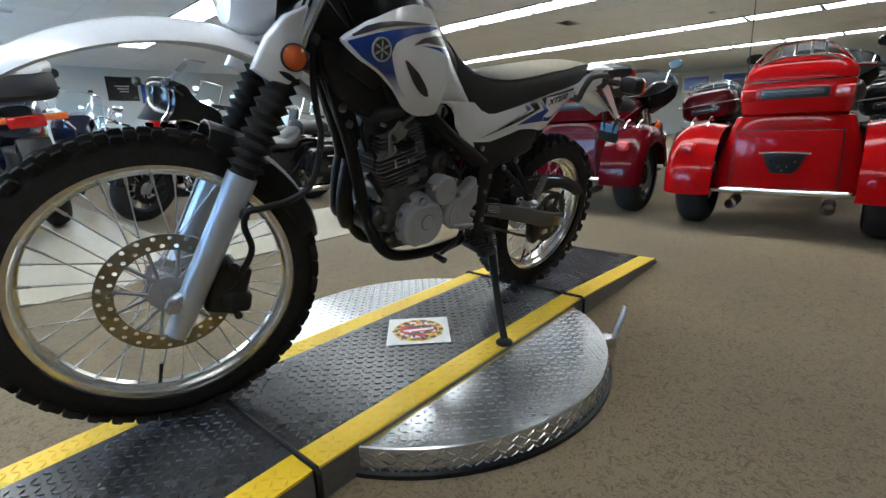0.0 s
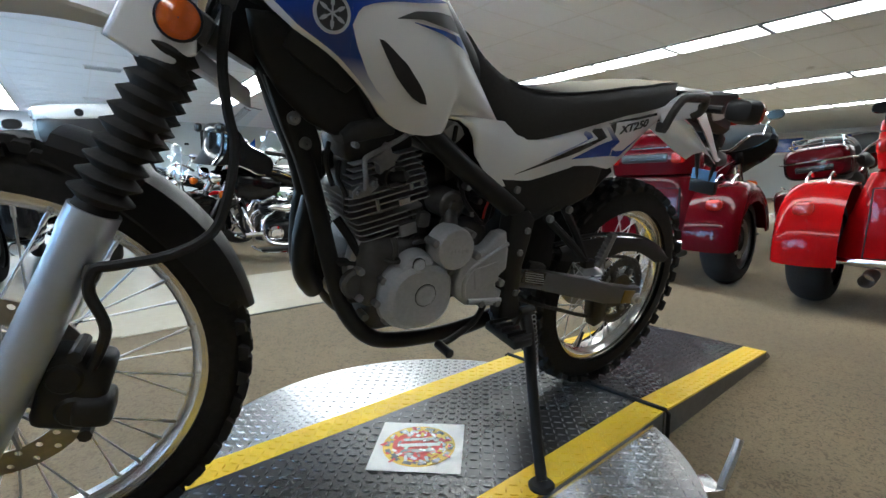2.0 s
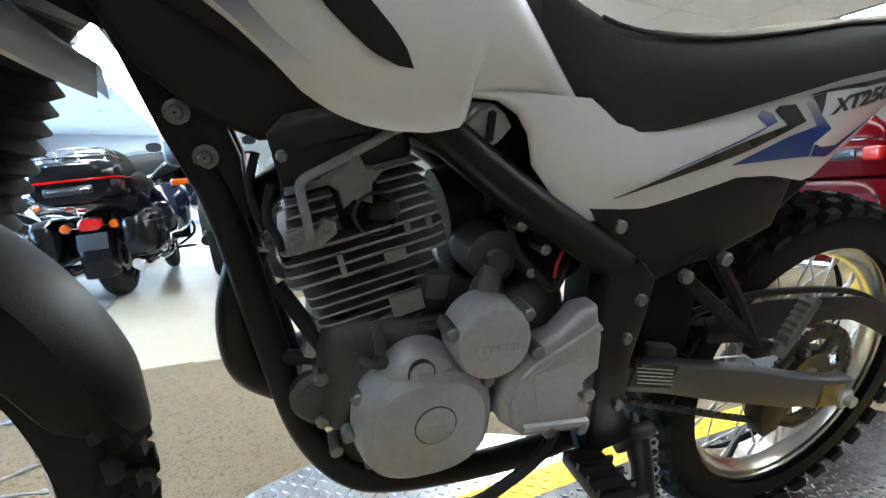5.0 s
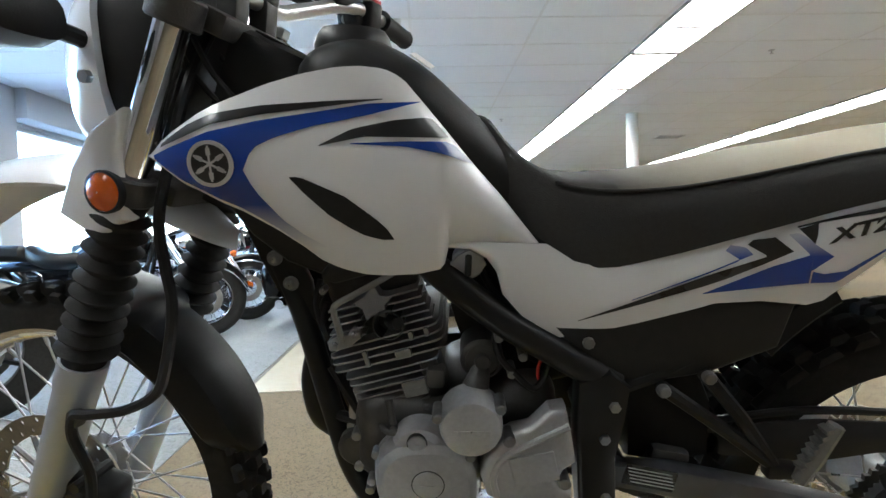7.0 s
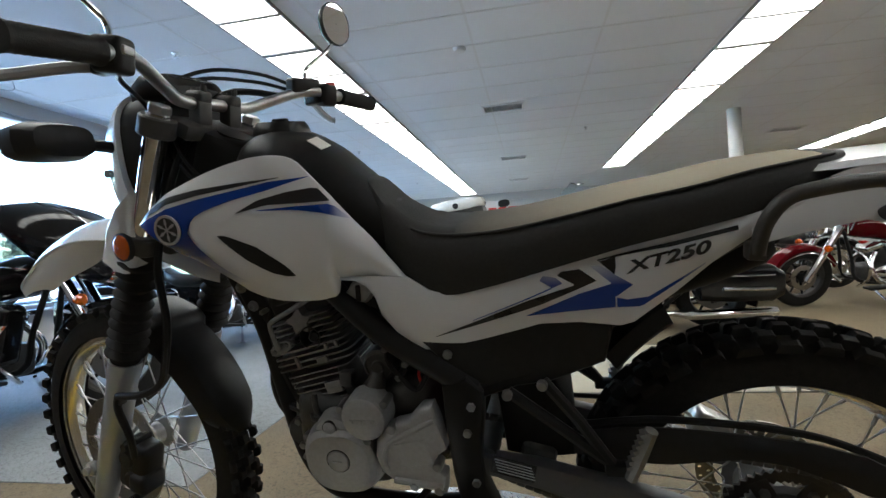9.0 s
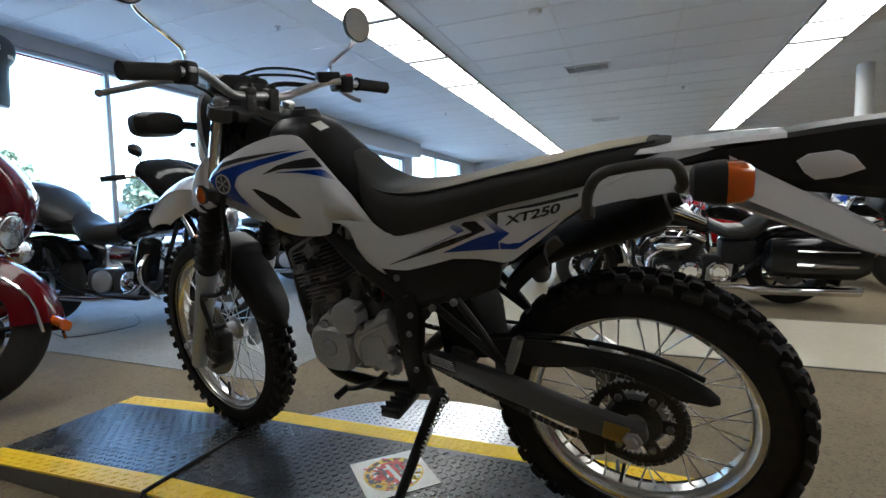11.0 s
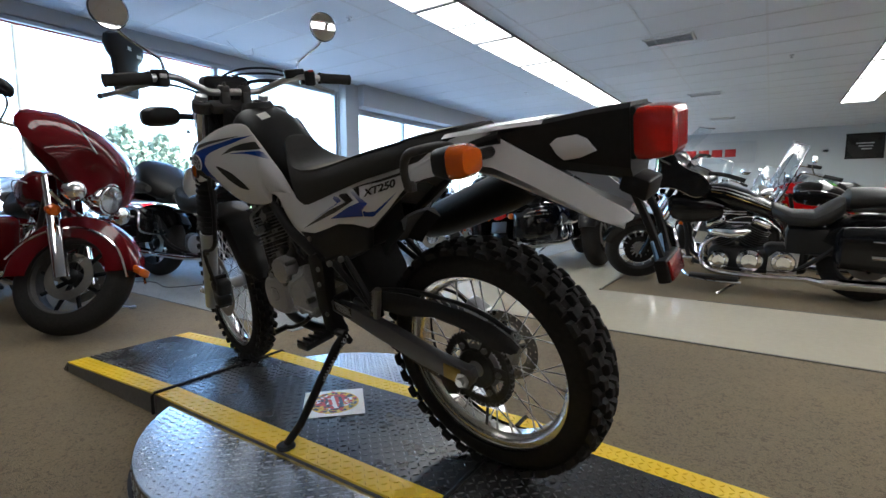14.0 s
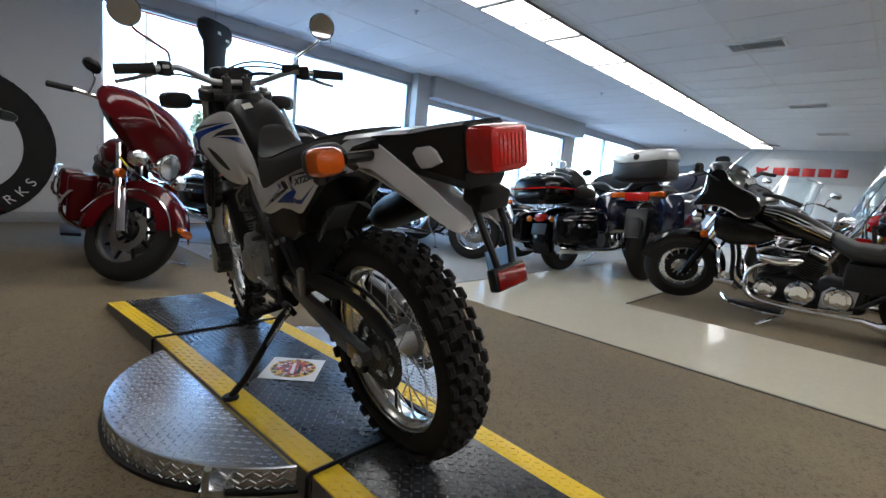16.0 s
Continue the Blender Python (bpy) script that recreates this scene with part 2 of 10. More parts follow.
def body(bm, stations, n=20, power=2.6):
    """A rounded body along x: stations of (x, z centre, half width, half height[, y centre])."""
    loops = []
    for st in stations:
        x, z, w, h = st[:4]
        y = st[4] if len(st) > 4 else 0.0
        loop = []
        for k in range(n):
            a = 2 * math.pi * k / n
            c, s = math.cos(a), math.sin(a)
            loop.append((x, y + w * math.copysign(abs(c) ** (2 / power), c), z + h * math.copysign(abs(s) ** (2 / power), s)))
        loops.append(loop)
    return rings(bm, loops)


def sheet(bm, xs, top, bot, yf, thick=0.003, rows=10, sign=1):
    """A curved panel between two height curves over xs; yf(x, s) is its side place, s from 0 below to 1 above."""
    zt, zb = curve1(xs, top), curve1(xs, bot)
    sides = []
    for off in (0.0, thick):
        sides.append([[bm.verts.new((x, sign * (yf(x, j / rows) + off), zb[i] + (zt[i] - zb[i]) * j / rows)) for j in range(rows + 1)] for i, x in enumerate(xs)])
    for k, g in enumerate(sides):
        for i in range(len(xs) - 1):
            for j in range(rows):
                f = (g[i][j], g[i + 1][j], g[i + 1][j + 1], g[i][j + 1])
                bm.faces.new(f if k else f[::-1])
    a, b = sides
    nx = len(xs) - 1
    for i in range(nx):
        bm.faces.new((a[i][0], a[i + 1][0], b[i + 1][0], b[i][0]))
        bm.faces.new((a[i][rows], b[i][rows], b[i + 1][rows], a[i + 1][rows]))
    for j in range(rows):
        bm.faces.new((a[0][j], b[0][j], b[0][j + 1], a[0][j + 1]))
        bm.faces.new((a[nx][j], a[nx][j + 1], b[nx][j + 1], b[nx][j]))
    bmesh.ops.remove_doubles(bm, verts=bm.verts, dist=1e-5)
    return bm


def lettering(name, text, size, mat, parent, m, depth=0.0008, shear=0.0, label="", bold=0.0):
    """Raised letters in the built-in font, as a mesh."""
    cu = bpy.data.curves.new("letters", "FONT")
    cu.body, cu.size, cu.extrude, cu.shear, cu.offset = text, size, depth, shear, bold
    cu.align_x, cu.align_y = "CENTER", "CENTER"
    tmp = new("letters", cu)
    me = bpy.data.meshes.new_from_object(tmp.evaluated_get(bpy.context.evaluated_depsgraph_get()))
    bpy.data.objects.remove(tmp)
    me.materials.clear()
    me.materials.append(mat)
    ob = new(name, me)
    ob.parent = parent
    ob.matrix_basis = m
    return tagged(ob, label)


B = bmesh.new
ROOM = Matrix.Translation((0, 4, 0)) @ Matrix.Rotation(radians(-3.0), 4, "Z") @ Matrix.Translation((0, -4, 0))
XW, XE, YS, YN, H = -5.03, 24.0, -6.5, 16.8, 2.80

# ---- floor, walls, ceiling ----
bm = B()
box(bm, ((XW + XE) / 2, (YS + YN) / 2, -0.06), (XE - XW + 0.4, YN - YS + 0.4, 0.12))
solid("floor", bm, CARPET, "brown-grey speckled loop carpet of the showroom", "floor", "structure", m=ROOM)
FLOOR = Matrix.Translation((0, 2, 0)) @ Matrix.Rotation(radians(-1.6), 4, "Z") @ Matrix.Translation((0, -2, 0))
bm = B()
box(bm, (11.0, 2.475, 0.001), (22.6, 1.19, 0.006))
solid("floor_tile_aisle", bm, TILE, "glossy cream vinyl tile aisle across the carpet", "floor", "structure", m=FLOOR)
bm = B()
box(bm, (-0.325, 9.2, 0.0012), (1.15, 14.6, 0.0064))
solid("floor_tile_aisle_long", bm, TILE, "glossy cream vinyl tile aisle beside the carpet", "floor", "structure", m=FLOOR)
bm = B()
box(bm, (-2.95, 8.55, 0.001), (4.05, 15.5, 0.006))
solid("floor_grey_carpet", bm, CARPET_GREY, "pale grey carpet by the shop windows", "floor", "structure", m=FLOOR)
bm = B()
for c, s in (((11.3, 1.875, 0.002), (22.6, 0.018, 0.009)), ((11.8, 3.075, 0.002), (21.6, 0.018, 0.009)), ((-0.905, 9.2, 0.002), (0.022, 14.6, 0.009)), ((0.255, 9.8, 0.002), (0.018, 13.4, 0.009))):
    box(bm, c, s)
solid("floor_trim", bm, GROUT, "dark edging strip between carpet and tile", "trim", "structure", m=FLOOR)


def wall(name, x0, y0, x1, y1, holes=(), label="white painted showroom wall", z1=H + 0.1):
    """A wall 0.2 thick, to the left of its line; holes: (from, to, sill, head) along it."""
    L = math.hypot(x1 - x0, y1 - y0)
    bm = B()
    cuts = sorted({0, L, *[v for h in holes for v in h[:2]]})
    for a, b in zip(cuts, cuts[1:]):
        hit = [h for h in holes if h[0] <= a and b <= h[1]]
        spans = [(0, hit[0][2]), (hit[0][3], z1)] if hit else [(0, z1)]
        for lo, hi in spans:
            box(bm, ((a + b) / 2, 0.1, (lo + hi) / 2), (b - a, 0.2, hi - lo))
    bmesh.ops.remove_doubles(bm, verts=bm.verts, dist=1e-4)
    m = ROOM @ Matrix.Translation((x0, y0, 0)) @ Matrix.Rotation(math.atan2(y1 - y0, x1 - x0), 4, "Z")
    return solid(name, bm, WALL, label, "wall", "structure", m=m)


WIN = [(0.4, 5.12, 0.45, 2.64, (2.86,)), (5.50, 10.75, 0.55, 2.38, (7.0, 8.85)), (11.25, 15.35, 0.45, 2.66, (13.1,))]
wall("wall_west", XW, YS, XW, YN, [(a - YS, b - YS, s, h) for a, b, s, h, _ in WIN])
wall("wall_north", XW, YN, XE, YN)
wall("wall_east", XE, YN, XE, YS)
wall("wall_south", XE, YS, XW, YS)
bm = B()
box(bm, (XW + 0.16, 8.3, 2.61), (0.31, 5.7, 0.38), bevel=0.006)
solid("wall_soffit", bm, WALL, "white boxed beam over the lower windows", "wall", "structure", m=ROOM)
bm = B()
box(bm, (XW + 0.09, 5.3, 1.4), (0.17, 0.32, 2.8), bevel=0.006)
solid("wall_pier", bm, WALL, "white pier between two shop windows", "wall", "structure", m=ROOM)
bm = B()
box(bm, (XW + 0.012, (YS + 0.4) / 2, 0.06), (0.022, 0.4 - YS, 0.12), bevel=0.004)
box(bm, ((XW + XE) / 2, YN - 0.012, 0.06), (XE - XW - 0.1, 0.022, 0.12), bevel=0.004)
solid("baseboard", bm, BACKPLATE, "dark grey vinyl baseboard along the wall", "trim", "structure", m=ROOM)

for k, (a, b, s, h, mulls) in enumerate(WIN):
    win = thing(f"window_{k + 1}", "large shop window with slim grey metal frames", "window", ROOM @ Matrix.Translation((XW - 0.08, 0, 0)))
    win["kind"] = "structure"
    bm = B()
    t = 0.05
    for c, sz in (((0, (a + b) / 2, s + t / 2), (0.09, b - a, t)), ((0, (a + b) / 2, h - t / 2), (0.09, b - a, t)), ((0, a + t / 2, (s + h) / 2), (0.09, t, h - s - 2 * t)), ((0, b - t / 2, (s + h) / 2), (0.09, t, h - s - 2 * t))):
        box(bm, c, sz, bevel=0.004)
    part("window_frame", bm, FRAME, win)
    for y in mulls:
        bm = B()
        box(bm, (0.002, y, (s + h) / 2), (0.1, 0.062, h - s - 2 * t), bevel=0.004)
        box(bm, (0.056, y - 0.012, (s + h) / 2), (0.012, 0.01, h - s - 2 * t))
        part("mullion", bm, FRAME, win)
    if k == 0:
        # red reflection along the window head, modelled as a solid strip
        bm = B()
        box(bm, (0.052, (a + mulls[0]) / 2, h - 0.075), (0.008, mulls[0] - a - 0.1, 0.02))
        part("red_strip", bm, RED_WIRE, win, "thin red strip under the window head")
    bm = B()
    box(bm, (0.1, (a + b) / 2, s - 0.012), (0.34, b - a + 0.04, 0.024), bevel=0.005)
    part("window_sill", bm, WALL, win)
    ends = [a + t, *mulls, b - t]
    for y0, y1 in zip(ends, ends[1:]):
        bm = B()
        box(bm, (0, (y0 + y1) / 2, (s + h) / 2), (0.006, y1 - y0 - 0.05, h - s - 2 * t))
        part("pane", bm, GLASS, win).visible_shadow = False

# ceiling with its tile grid
bm = B()
box(bm, ((XW + XE) / 2, (YS + YN) / 2, H + 0.06), (XE - XW + 0.4, YN - YS + 0.4, 0.12))
for f in bm.faces:
    f.material_index = 0
n0 = len(bm.faces)
x = XW + 0.35
while x < XE:
    box(bm, (x, (YS + YN) / 2, H - 0.0005), (0.024, YN - YS, 0.005))
    x += 1.2
y = YS + 0.3
while y < YN:
    box(bm, ((XW + XE) / 2, y, H - 0.001), (XE - XW, 0.024, 0.005))
    y += 0.62
bm.faces.ensure_lookup_table()
for f in bm.faces[n0:]:
    f.material_index = 1
solid("ceiling", bm, [CEIL, TEE], "pale acoustic tile ceiling in a metal grid", "ceiling", "structure", m=ROOM)


def ceiling_light():
    t = thing("ceiling_light", "recessed fluorescent ceiling light with a prismatic diffuser", "ceiling light", group="rows of ceiling lights")
    bm = B()
    for c, s in (((0.28, 0, 0), (0.02, 1.3, 0.03)), ((-0.28, 0, 0), (0.02, 1.3, 0.03)), ((0, 0.637, 0), (0.54, 0.032, 0.05)), ((0, -0.637, 0), (0.54, 0.032, 0.05))):
        box(bm, c, s, bevel=0.003)
    part("frame", bm, BACKPLATE, t)
    bm = B()
    box(bm, (0, 0, -0.003), (0.54, 0.036, 0.03), bevel=0.003)
    part("divider", bm, BACKPLATE, t)
    for y in (-0.3175, 0.3175):
        bm = B()
        box(bm, (0, y, -0.002), (0.54, 0.607, 0.012))
        part("diffuser", bm, DIFFUSER, t)
    return t


first = ceiling_light()
spots = [(x, y) for x, y0, n in ((-1.56, -1.295, 14), (2.85, -1.295, 11), (7.40, -1.39, 12), (11.95, -1.39, 12), (16.5, -1.39, 12)) for y in (y0 + 1.305 * k for k in range(n))]
for k, (x, y) in enumerate(spots):
    m = ROOM @ Matrix.Translation((x, y, H - 0.012))
    if k:
        copy_thing(first, m)
    else:
        first.matrix_basis = m


def ceiling_vent(x, y, w=0.56, d=0.3):
    t = thing("ceiling_vent", "white metal air diffuser in the ceiling, dusty", "vent", ROOM @ Matrix.Translation((x, y, H - 0.008)), "ceiling vents")
    bm = B()
    for c, s in (((w / 2, 0, 0), (0.03, d + 0.03, 0.02)), ((-w / 2, 0, 0), (0.03, d + 0.03, 0.02)), ((0, d / 2, 0), (w - 0.03, 0.03, 0.02)), ((0, -d / 2, 0), (w - 0.03, 0.03, 0.02))):
        box(bm, c, s, bevel=0.004)
    part("frame", bm, TEE, t)
    for k in range(5):
        bm = B()
        box(bm, (0, -d / 2 + d * (k + 0.8) / 5.6, -0.002), (w - 0.03, 0.03, 0.003), (28, 0, 0))
        part("slat", bm, TEE, t)
    bm = B()
    box(bm, (0, 0, 0.006), (w - 0.02, d - 0.02, 0.002))
    part("backing", bm, BACKPLATE, t)


for x, y in ((0.28, 5.88), (0.29, 9.83), (0.33, 13.45), (9.1, 4.6), (5.6, 9.5)):
    ceiling_vent(x, y)


def sprinkler(x, y, smoke=False):
    t = thing("smoke_detector" if smoke else "sprinkler", "small white smoke detector on the ceiling" if smoke else "small brass sprinkler head in the ceiling", "detector" if smoke else "sprinkler", ROOM @ Matrix.Translation((x, y, H)), "ceiling fittings")
    bm = B()
    if smoke:
        lathe(bm, [(0.062, -0.003), (0.065, -0.012), (0.055, -0.035), (0.03, -0.045), (0.001, -0.046)], None, 24)
        part("housing", bm, TEE, t)
    else:
        lathe(bm, [(0.035, -0.003), (0.03, -0.01), (0.008, -0.012), (0.008, -0.035), (0.022, -0.038), (0.022, -0.042), (0.001, -0.043)], None, 16)
        part("head", bm, STEEL, t)


for x, y, k in ((-0.02, 3.75, 1), (-2.55, 3.01, 0), (-2.56, 7.71, 0), (4.2, 4.6, 0), (10.6, 2.2, 1), (-2.56, 12.4, 0), (1.6, 7.6, 0)):
    sprinkler(x, y, bool(k))

bm = B()
cyl(bm, (0, 0, 0), (0, 0, H), 0.1, 28)
lathe(bm, [(0.1, 0.0), (0.125, 0.0), (0.125, 0.08), (0.1, 0.1)], None, 28)
solid("column", bm, WALL, "round white painted steel column", "column", "structure", m=ROOM @ Matrix.Translation((3.85, 7.41, 0)))

# ---- turntable and ramps ----
TABLE = Matrix.Translation((0.08, 0.11, 0)) @ Matrix.Rotation(radians(-0.7), 4, "Z")
HALF, TOP = 0.278, 0.085


def lugs(spots, z0f, length=0.0205, width=0.0046, high=0.0024):
    """Raised lens-shaped treads, turned by quarter steps, as one mesh."""
    v, f = [], []
    shape = [(-0.5, 0), (-0.2, 0.5), (0.2, 0.5), (0.5, 0), (0.2, -0.5), (-0.2, -0.5)]
    for x, y, a in spots:
        c, s, n = math.cos(a), math.sin(a), len(v)
        for k, (h, sc) in enumerate(((0, 1.0), (high, 0.55))):
            for px, py in shape:
                px, py = px * length * sc, py * width * sc
                gx, gy = x + px * c - py * s, y + px * s + py * c
                v.append((gx, gy, z0f(gx, gy) + h))
        f.append([n + 6 + i for i in range(6)])
        f += [[n + i, n + (i + 1) % 6, n + 6 + (i + 1) % 6, n + 6 + i] for i in range(6)]
    me = bpy.data.meshes.new("mesh")
    me.from_pydata(v, [], f)
    return me


def tread_spots(inside, x0, x1, y0, y1, pitch=0.0215):
    out = []
    nx, ny = int((x1 - x0) / pitch) + 1, int((y1 - y0) / pitch) + 1
    for i in range(nx):
        for j in range(ny):
            x, y = x0 + i * pitch, y0 + j * pitch
            if inside(x, y):
                out.append((x, y, radians(45 if (i + j) % 2 else -45) + radians(0)))
    return out


WORN = surf("worn_tread_tops", (0.14, 0.142, 0.146), 0.25, 0.7, 0.25, 40, 0.05, 300)


def tread_part(spots, z0f, mat, parent):
    me = lugs(spots, z0f)
    me.materials.append(mat)
    ob = new("tread", me)
    ob.parent = parent
    return tagged(ob, kind="stuff")


turn = thing("turntable", "round aluminium tread-plate turntable under a motorcycle ramp", "turntable", TABLE @ Matrix.Translation((0.02, 0.005, 0)))
R = 0.588
bm = B()
lathe(bm, [(0.001, 0.0), (R - 0.004, 0.002), (R, 0.004), (R, 0.07), (R - 0.003, 0.073), (0.001, 0.073)], None, 96)
part("disc", bm, PLATE, turn)
bm = B()
lathe(bm, [(R + 0.002, 0.001), (R + 0.012, 0.001), (R + 0.012, 0.012), (R + 0.002, 0.014)], None, 96)
part("base_ring", bm, SATIN, turn)
flat = lambda x, y: 0.073
tread_part(tread_spots(lambda x, y: math.hypot(x, y) < R - 0.012 and not -HALF - 0.012 < y < HALF - 0.002, -R, R, -R, R), flat, PLATE, turn)
# treads round the rim
v, f = [], []
for k in range(170):
    for j in range(3):
        a, z = 2 * math.pi * (k + 0.5 * (j % 2)) / 170, 0.016 + 0.02 * j
        t = 0.6 if (k + j) % 2 else -0.6
        n = len(v)
        for px, pz, o in ((-0.5, -0.5, 0), (0.5, 0.5, 0), (0.35, 0.62, 0.0016), (-0.35, -0.2, 0.0016), (-0.5, -0.1, 0), (0.5, 0.9, 0)):
            aa = a + px * 0.02 / R
            v.append(((R + o) * math.cos(aa), (R + o) * math.sin(aa), z + pz * 0.011 * (1 if t > 0 else -1)))
        f += [[n, n + 1, n + 2, n + 3], [n + 3, n + 2, n + 5, n + 4]]
me = bpy.data.meshes.new("mesh")
me.from_pydata(v, [], f)
me.materials.append(PLATE)
ob = new("rim_tread", me)
ob.parent = turn
tagged(ob, kind="stuff")


def ramp_piece(name, label, x0, z0, x1, z1, lip=0):
    """One length of the ramp, from x0 to x1; lip: -1 or 1, the end that goes down to the floor."""
    t = thing(name, label, "ramp", TABLE, "ramp sections")
    zf = lambda x, y=0: z0 + (z1 - z0) * (x - x0) / (x1 - x0)
    w = HALF - 0.078
    bm = B()
    vs = [bm.verts.new(p) for p in ((x0, -w, z0 - 0.006), (x1, -w, z1 - 0.006), (x1, w, z1 - 0.006), (x0, w, z0 - 0.006), (x0, -w, z0), (x1, -w, z1), (x1, w, z1), (x0, w, z0))]
    for q in ((0, 1, 5, 4), (1, 2, 6, 5), (2, 3, 7, 6), (3, 0, 4, 7), (4, 5, 6, 7), (3, 2, 1, 0)):
        bm.faces.new([vs[i] for i in q])
    deck = part("deck", bm, BLACK_PLATE, t, "black painted tread plate")
    tread_part(tread_spots(lambda x, y: True, x0 + 0.012, x1 - 0.012, -w + 0.008, w - 0.008), zf, WORN, deck)
    for sg in (-1, 1):
        a, b = (-HALF, -w - 0.001) if sg < 0 else (w + 0.001, HALF)
        bm = B()
        vs = [bm.verts.new(p) for p in ((x0, a, z0 - 0.006), (x1, a, z1 - 0.006), (x1, b, z1 - 0.006), (x0, b, z0 - 0.006), (x0, a, z0 + 0.0004), (x1, a, z1 + 0.0004), (x1, b, z1 + 0.0004), (x0, b, z0 + 0.0004))]
        for q in ((0, 1, 5, 4), (1, 2, 6, 5), (2, 3, 7, 6), (3, 0, 4, 7), (4, 5, 6, 7), (3, 2, 1, 0)):
            bm.faces.new([vs[i] for i in q])
        st = part("stripe", bm, YELLOW, t, "yellow painted tread-plate edge")
        tread_part(tread_spots(lambda x, y: True, x0 + 0.012, x1 - 0.012, a + 0.012, b - 0.006), lambda x, y=0: zf(x) + 0.0004, YELLOW, st)
        bm = B()
        y = sg * HALF
        vs = [bm.verts.new(p) for p in ((x0, y, 0.001), (x1, y, 0.001), (x1, y, z1 - 0.0065), (x0, y, z0 - 0.0065), (x0, y - sg * 0.005, 0.001), (x1, y - sg * 0.005, 0.001), (x1, y - sg * 0.005, z1 - 0.0065), (x0, y - sg * 0.005, z0 - 0.0065))]
        for q in ((0, 1, 2, 3), (7, 6, 5, 4), (0, 4, 5, 1), (1, 5, 6, 2), (2, 6, 7, 3), (3, 7, 4, 0)):
            bm.faces.new([vs[i] for i in q])
        part("side_plate", bm, DUSTY, t, "dusty steel side plate")
    if lip:
        xe, ze = (x0, z0) if lip < 0 else (x1, z1)
        bm = B()
        d = lip * 0.055
        vs = [bm.verts.new(p) for p in ((xe, -HALF, ze), (xe, HALF, ze), (xe + d, HALF, 0.008), (xe + d, -HALF, 0.008), (xe, -HALF, 0.001), (xe, HALF, 0.001), (xe + d, HALF, 0.001), (xe + d, -HALF, 0.001))]
        for q in ((0, 1, 2, 3), (4, 7, 6, 5), (0, 3, 7, 4), (1, 5, 6, 2), (2, 6, 7, 3), (0, 4, 5, 1)):
            bm.faces.new([vs[i] for i in q])
        part("lip", bm, BLACK_PLATE, t)
    return t


XF, XR = -0.605, 0.605
ramp_piece("ramp_section", "black tread-plate ramp deck with yellow edges on a turntable", XF + 0.006, TOP, XR - 0.006, TOP)
ramp_piece("ramp_section", "black tread-plate end ramp with yellow edges sloping to the carpet", -1.385, 0.05, XF - 0.006, TOP, -1)
ramp_piece("ramp_section", "black tread-plate end ramp with yellow edges sloping to the carpet", XR + 0.006, TOP, 1.475, 0.04, 1)
for x in (XF, XR):
    h = thing("hinge_strip", "black steel hinge strip across the ramp joint", "hinge", TABLE @ Matrix.Translation((x, 0, 0)), "ramp hinges")
    bm = B()
    tube(bm, [(0, -HALF - 0.012, 0.012), (0, -HALF - 0.012, TOP - 0.004), (0, -HALF - 0.004, TOP + 0.004), (0, HALF + 0.004, TOP + 0.004), (0, HALF + 0.012, TOP - 0.004), (0, HALF + 0.012, 0.012)], 0.0058, 8)
    part("rod", bm, SATIN, h)

# locking pedal at the turntable's edge
ped = thing("turntable_pedal", "small steel locking lever at the turntable rim", "pedal", Matrix.Translation((0.52, -0.37, 0)))
bm = B()
box(bm, (-0.02, 0.03, 0.022), (0.07, 0.06, 0.04), (0, 0, -35), 0.004)
part("bracket", bm, PLATE, ped)
bm = B()
tube(bm, spline([(0, 0, 0.03), (0.01, -0.005, 0.06), (0.03, -0.012, 0.1), (0.05, -0.015, 0.135)], 4), [0.009] * 13, 10)
part("lever", bm, STEEL, ped)

# sticker on the deck
stk = thing("floor_sticker", "square white sticker with round red and yellow print on ramp", "sticker", Matrix.Translation((0.081, 0.128, TOP + 0.0022)) @ Matrix.Rotation(radians(-46), 4, "Z"))
bm = B()
box(bm, (0, 0, 0), (0.205, 0.205, 0.0008))
part("paper", bm, LABEL_WHITE, stk)
RED_INK = surf("red_print", (0.5, 0.03, 0.02), 0.4, 0, 0.2, 60)
YEL_INK = surf("yellow_print", (0.65, 0.42, 0.03), 0.4, 0, 0.2, 60)
bm = B()
lathe(bm, [(0.001, 0.0012), (0.085, 0.0012), (0.085, 0.0004)], None, 40)
part("print", bm, YEL_INK, stk, "yellow round print")
bm = B()
lathe(bm, [(0.001, 0.0017), (0.062, 0.0017), (0.062, 0.0004)], None, 40)
part("print", bm, RED_INK, stk, "red round print")
rnd = random.Random(5)
for name, mat, n, r0 in (("dark_ink", INK, 34, 0.078), ("white_ink", LABEL_WHITE, 22, 0.06), ("red_ink", RED_INK, 26, 0.086), ("yellow_ink", YEL_INK, 16, 0.07)):
    bm = B()
    for k in range(n):
        a, r_ = rnd.uniform(0, 2 * math.pi), r0 * rnd.uniform(0.2, 1) ** 0.6
        box(bm, (r_ * math.cos(a), r_ * math.sin(a), 0.0019 + 0.00002 * k), (rnd.uniform(0.008, 0.022), rnd.uniform(0.005, 0.01), 0.0006), (0, 0, rnd.uniform(0, 180)))
    tagged(part(name, bm, mat, stk), kind="stuff")
for k in range(14):
    bm = B()
    a = 2 * math.pi * k / 14
    box(bm, (0.074 * math.cos(a), 0.074 * math.sin(a), 0.0015), (0.011, 0.02, 0.0008), (0, 0, math.degrees(a)))
    part("bar", bm, INK, stk)
